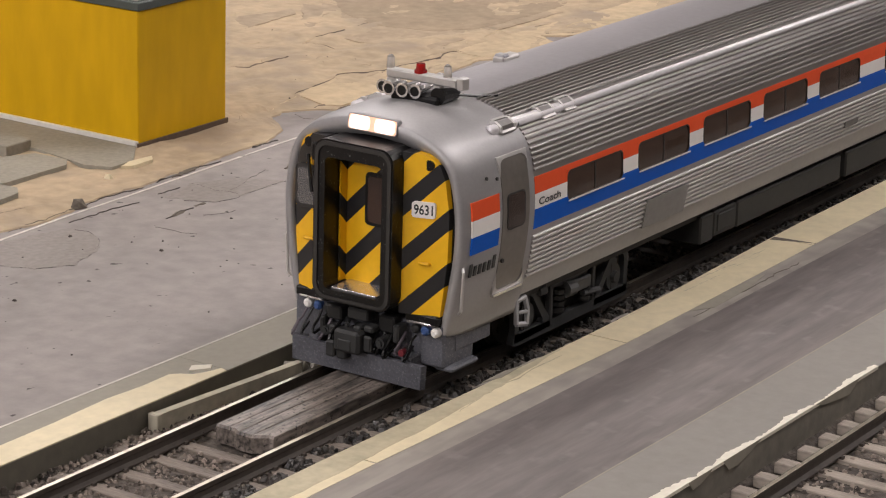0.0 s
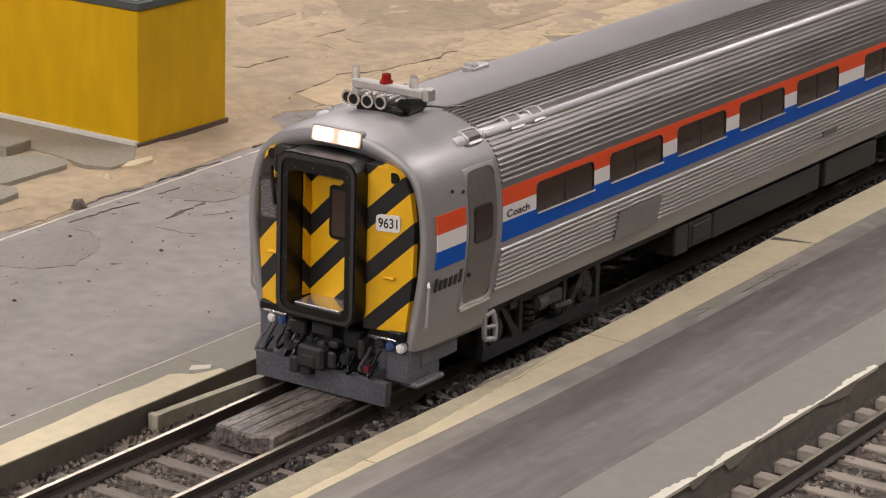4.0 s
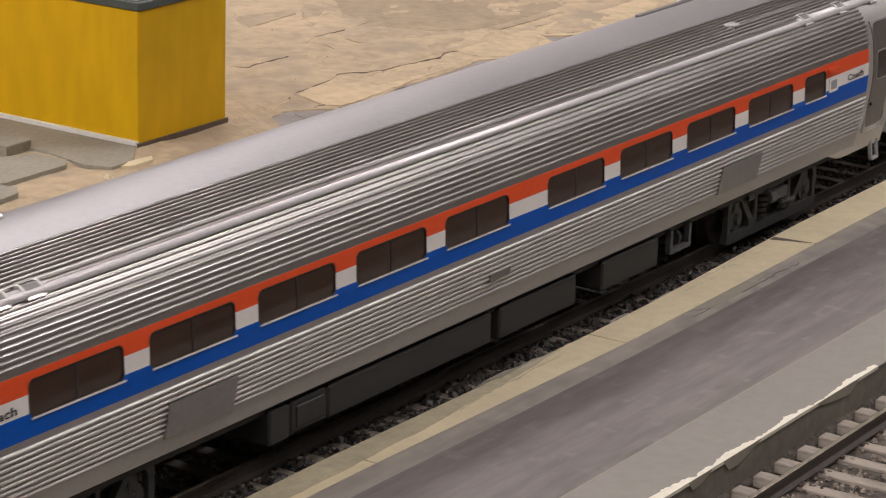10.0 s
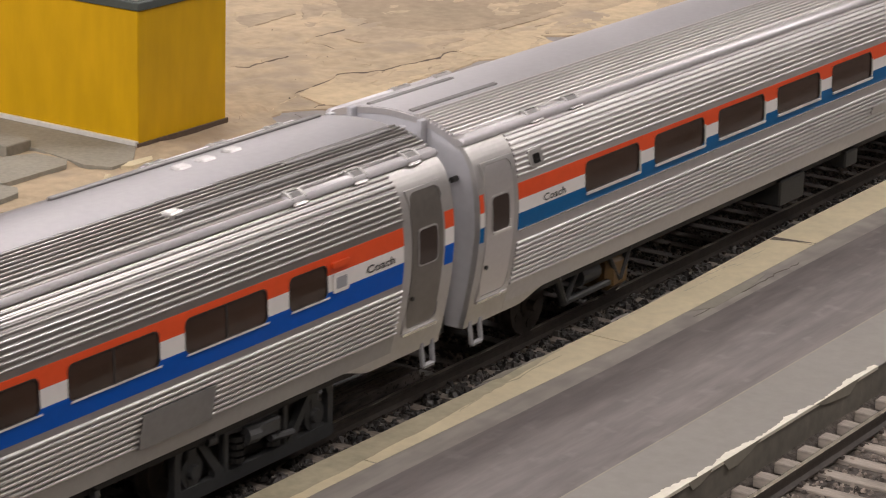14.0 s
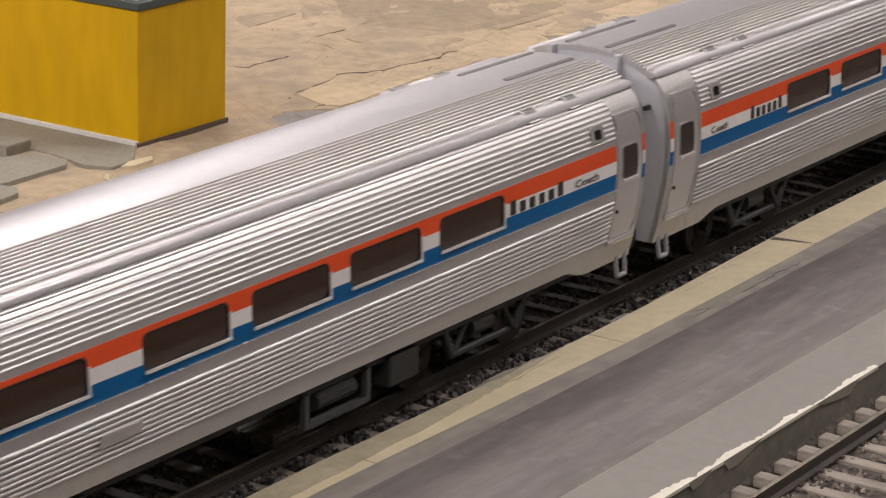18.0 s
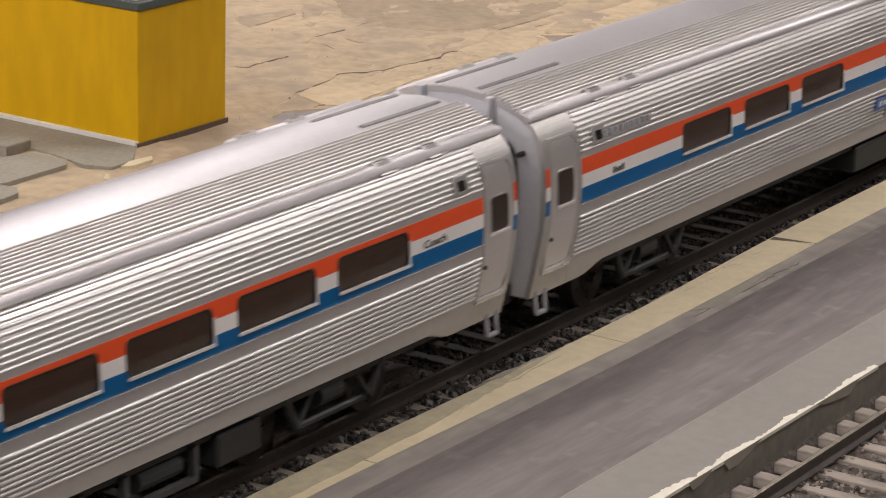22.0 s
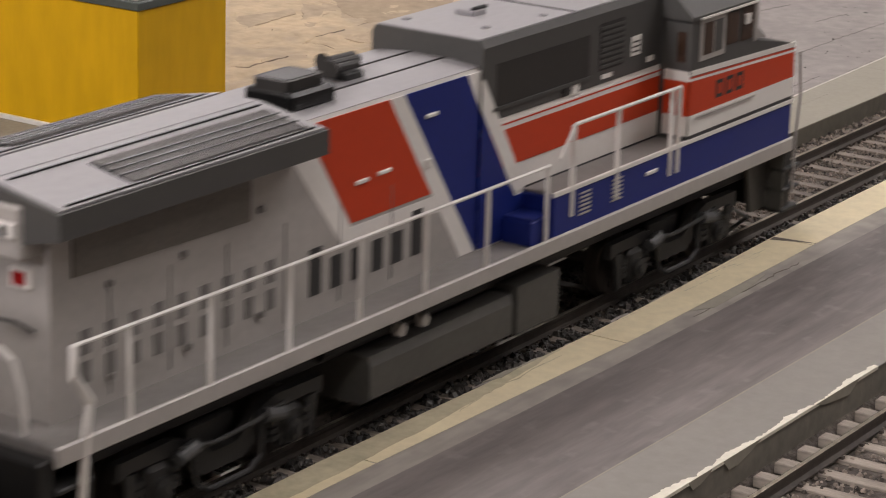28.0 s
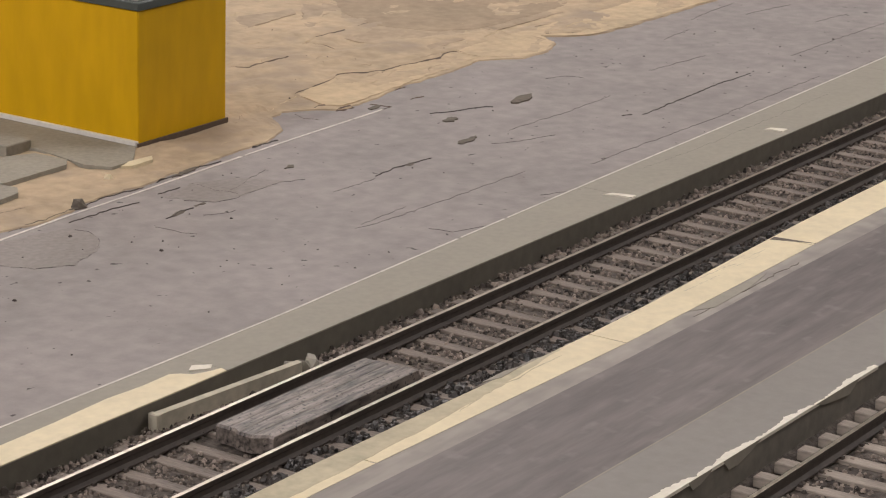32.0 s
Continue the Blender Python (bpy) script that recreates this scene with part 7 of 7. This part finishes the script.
    for sg in (1, -1):
        b = fresh(); box(b, 197.7, 199.3, min(sg * 16.2, sg * 17.8), max(sg * 16.2, sg * 17.8), 42.4, 50.2, .2); part("corner_post", b, LOCO_SILVER, cab)
    # railings
    for sg in (1, -1):
        y = sg * 17.5
        b = fresh()
        wire(b, [(5.2, y, 33.3), (10, y, 33.2), (52, y, 33.0), (125, y, 33.0)], .32)
        wire(b, [(5.2, y, 33.3), (5.0, y, 29.0), (8.2, y, 24.5), (7.4, y, 20.4), (6.4, y, 10.0), (4.2, y, 4.6)], .7)
        rl = part("handrail", b, LOCO_WHITE, t, "pale grey walkway railing")
        for x in (16.5, 34.0, 52.6, 70.4, 88.2, 106.2, 124.6):
            b = fresh(); wire(b, [(x, y, 19.2), (x, y, 33.0)], .42); part("railing_post", b, LOCO_WHITE, rl)
        b = fresh(); wire(b, [(128.5, y, 33.5), (133.2, y, 38.7), (170, y, 38.6)], .36); rr = part("upper_handrail", b, LOCO_WHITE, t)
        for x, z in ((132.8, 38.6), (148.0, 38.7), (167.2, 38.6), (170, 38.6)):
            b = fresh(); wire(b, [(x, y, 22.5), (x, y, z)], .5); part("railing_post", b, LOCO_WHITE, rr)
        b = fresh(); wire(b, [(218.6, y, 37.0), (220.2, y, 28.0), (219.2, y, 20), (219.2, y, 8)], .28); part("grab_iron", b, LOCO_SILVER, t)
        # end steps
        for x0, x1 in ((2.0, 9.0), (215.5, 222.5)):
            for z in (4.4, 8.6, 12.8):
                b = fresh(); box(b, x0, x1, min(sg * 12.6, sg * 17.4), max(sg * 12.6, sg * 17.4), z, z + .8, .2); part("end_step", b, UNDER, t)
            b = fresh(); box(b, (x0 if x0 > 100 else x1 - .8), (x0 + .8 if x0 > 100 else x1), min(sg * 12.2, sg * 17.2), max(sg * 12.2, sg * 17.2), 4.4, 17.4, .2); part("step_panel", b, DARK if x0 < 100 else TANK, t)
        b = fresh(); prism(b, [(206.5, 16.9), (216, 16.9), (216, 5.2), (209.5, 5.2)], min(sg * 12.4, sg * 13.4), max(sg * 12.4, sg * 13.4), "y"); part("pilot_wing", b, TANK, t, "grey plate under the front sill")
        b = fresh(); box(b, 218.4, 222.6, min(sg * 9.5, sg * 15.5), max(sg * 9.5, sg * 15.5), 7.0, 8.2, .2); box(b, 218.4, 221.4, min(sg * 9.5, sg * 15.5), max(sg * 9.5, sg * 15.5), 12.2, 13.4, .2); box(b, 218.2, 218.9, min(sg * 9.5, sg * 15.5), max(sg * 9.5, sg * 15.5), 6.8, 17.2, .2); part("end_step", b, DARK, t, "dark end step well")
    for x0, x1 in ((-1.0, 2.2), (217.4, 220.4)):
        b = fresh(); box(b, x0, x1, -16.5, 16.5, 4.2, 18.0, .4); part("pilot", b, DARK, t)
    for x0, x1 in ((-8.0, 0), (220, 227)):
        b = fresh(); box(b, x0, x1, -1.5, 1.5, 5.8, 8.4, .4); box(b, (x0 if x0 < 0 else x1 - 3), (x0 + 3 if x0 < 0 else x1), -2.8, 2.8, 5.2, 9.2, .5); part("coupler", b, DARK, t)
        for y in (-7, -4.6, 5, 7.4):
            s = -1 if x0 < 0 else 1
            b = fresh(); e = x0 + 8 if x0 < 0 else x0
            wire(b, [(e, y, 14), (e + s * 3, y, 10), (e + s * 3.2, y, 6.4), (e + s * 1.4, y, 4.8)], .5); part("brake_hose", b, BLACK, t)
    # fuel tank, trucks
    b = fresh(); prism(b, [(-15.6, 12.0), (-16.2, 10.4), (-16.2, 5.0), (-14.5, 3.8), (14.5, 3.8), (16.2, 5.0), (16.2, 10.4), (15.6, 12.0)], 75.4, 117.0, "x"); part("fuel_tank", b, TANK, t, "dark grey fuel tank")
    b = fresh(); prism(b, [(-16.2, 13.0), (-16.2, 4.4), (-14.5, 3.9), (14.5, 3.9), (16.2, 4.4), (16.2, 13.0)], 118.5, 132.0, "x"); part("battery_box", b, TANK, t)
    for sg in (1, -1):
        for x in (84.0, 90.5):
            b = fresh(); tube(b, (x, sg * 15, 14.4), (x, sg * 16.4, 14.4), 1.1, 12); part("filler_cap", b, LOCO_SILVER, t)
        b = fresh(); tube(b, (66, sg * 13, 14.4), (112, sg * 13, 14.4), 1.2, 10); part("air_pipe", b, DARK, t)
    loco_truck(t, 42.0)
    loco_truck(t, 178.0)
    for sg in (1, -1):
        b = fresh(); wire(b, [(198, sg * 15.4, 9.0), (204, sg * 15.6, 6.0), (205.5, sg * 10.5, 1.6)], .4, 8); part("sand_pipe", b, DULL_GEAR, t)
    return t


loco = build_loco()
CARS.append((loco, LOCO_X))

# ---- how the train moves: seconds and millimetres travelled ----
TRAVEL = [(0.0, 0.0), (2.5, 0.0), (3.0, 1.5), (3.5, 5.7), (4.5, 14.2), (5.5, 25.2), (6.0, 32.9), (6.5, 41.2), (7.0, 50.3), (7.5, 61.2), (8.0, 73.6), (8.5, 87.4), (9.0, 102.1), (9.5, 117.7),
          (10.0, 134.4), (10.5, 152.1), (11.0, 171.0), (11.5, 191.1), (12.0, 212.0), (12.5, 233.6), (13.0, 256.0), (13.5, 279.3), (14.0, 303.4), (14.5, 328.7), (15.5, 382.8), (16.5, 444.3), (17.0, 477.5),
          (17.5, 512.1), (18.0, 547.7), (18.5, 584.5), (19.0, 623.3), (19.5, 664.4), (20.0, 707.6), (20.5, 752.9), (21.0, 800.1), (21.5, 848.4), (22.0, 898.0), (22.5, 949.5), (23.0, 1003.2), (23.5, 1059.0),
          (24.0, 1116.6), (24.5, 1176.1), (25.0, 1237.2), (25.5, 1299.2), (26.5, 1430.0), (27.5, 1570.6), (28.0, 1642.8), (28.5, 1716.0), (29.0, 1789.8), (29.5, 1863.6), (30.0, 1937.0), (31.0, 2084.0), (32.0, 2231.0)]


def travelled(t):
    return float(np.interp(t, [q[0] for q in TRAVEL], [q[1] for q in TRAVEL]))


def motions():
    for car, x0 in CARS:
        walk(car, [(t, pose((x0 - s) * MM, 0, 0)) for t, s in TRAVEL])
    # wheels roll without slipping
    times = [0.0, 2.5]
    while times[-1] < 31.9:
        t = times[-1] + 0.0333
        while travelled(t + 0.0333) - travelled(times[-1]) < 7.2 and t < 32.0:
            t += 0.0333
        times.append(min(32.0, round(t * 30) / 30))
    rows = [(t, travelled(t)) for t in times]
    for ob, cx, r in WHEELS:
        walk(ob, [(t, pose(cx * MM, 0, (r + RAIL_Z) * MM, 0, -math.degrees(s / r), 0)) for t, s in rows])


motions()
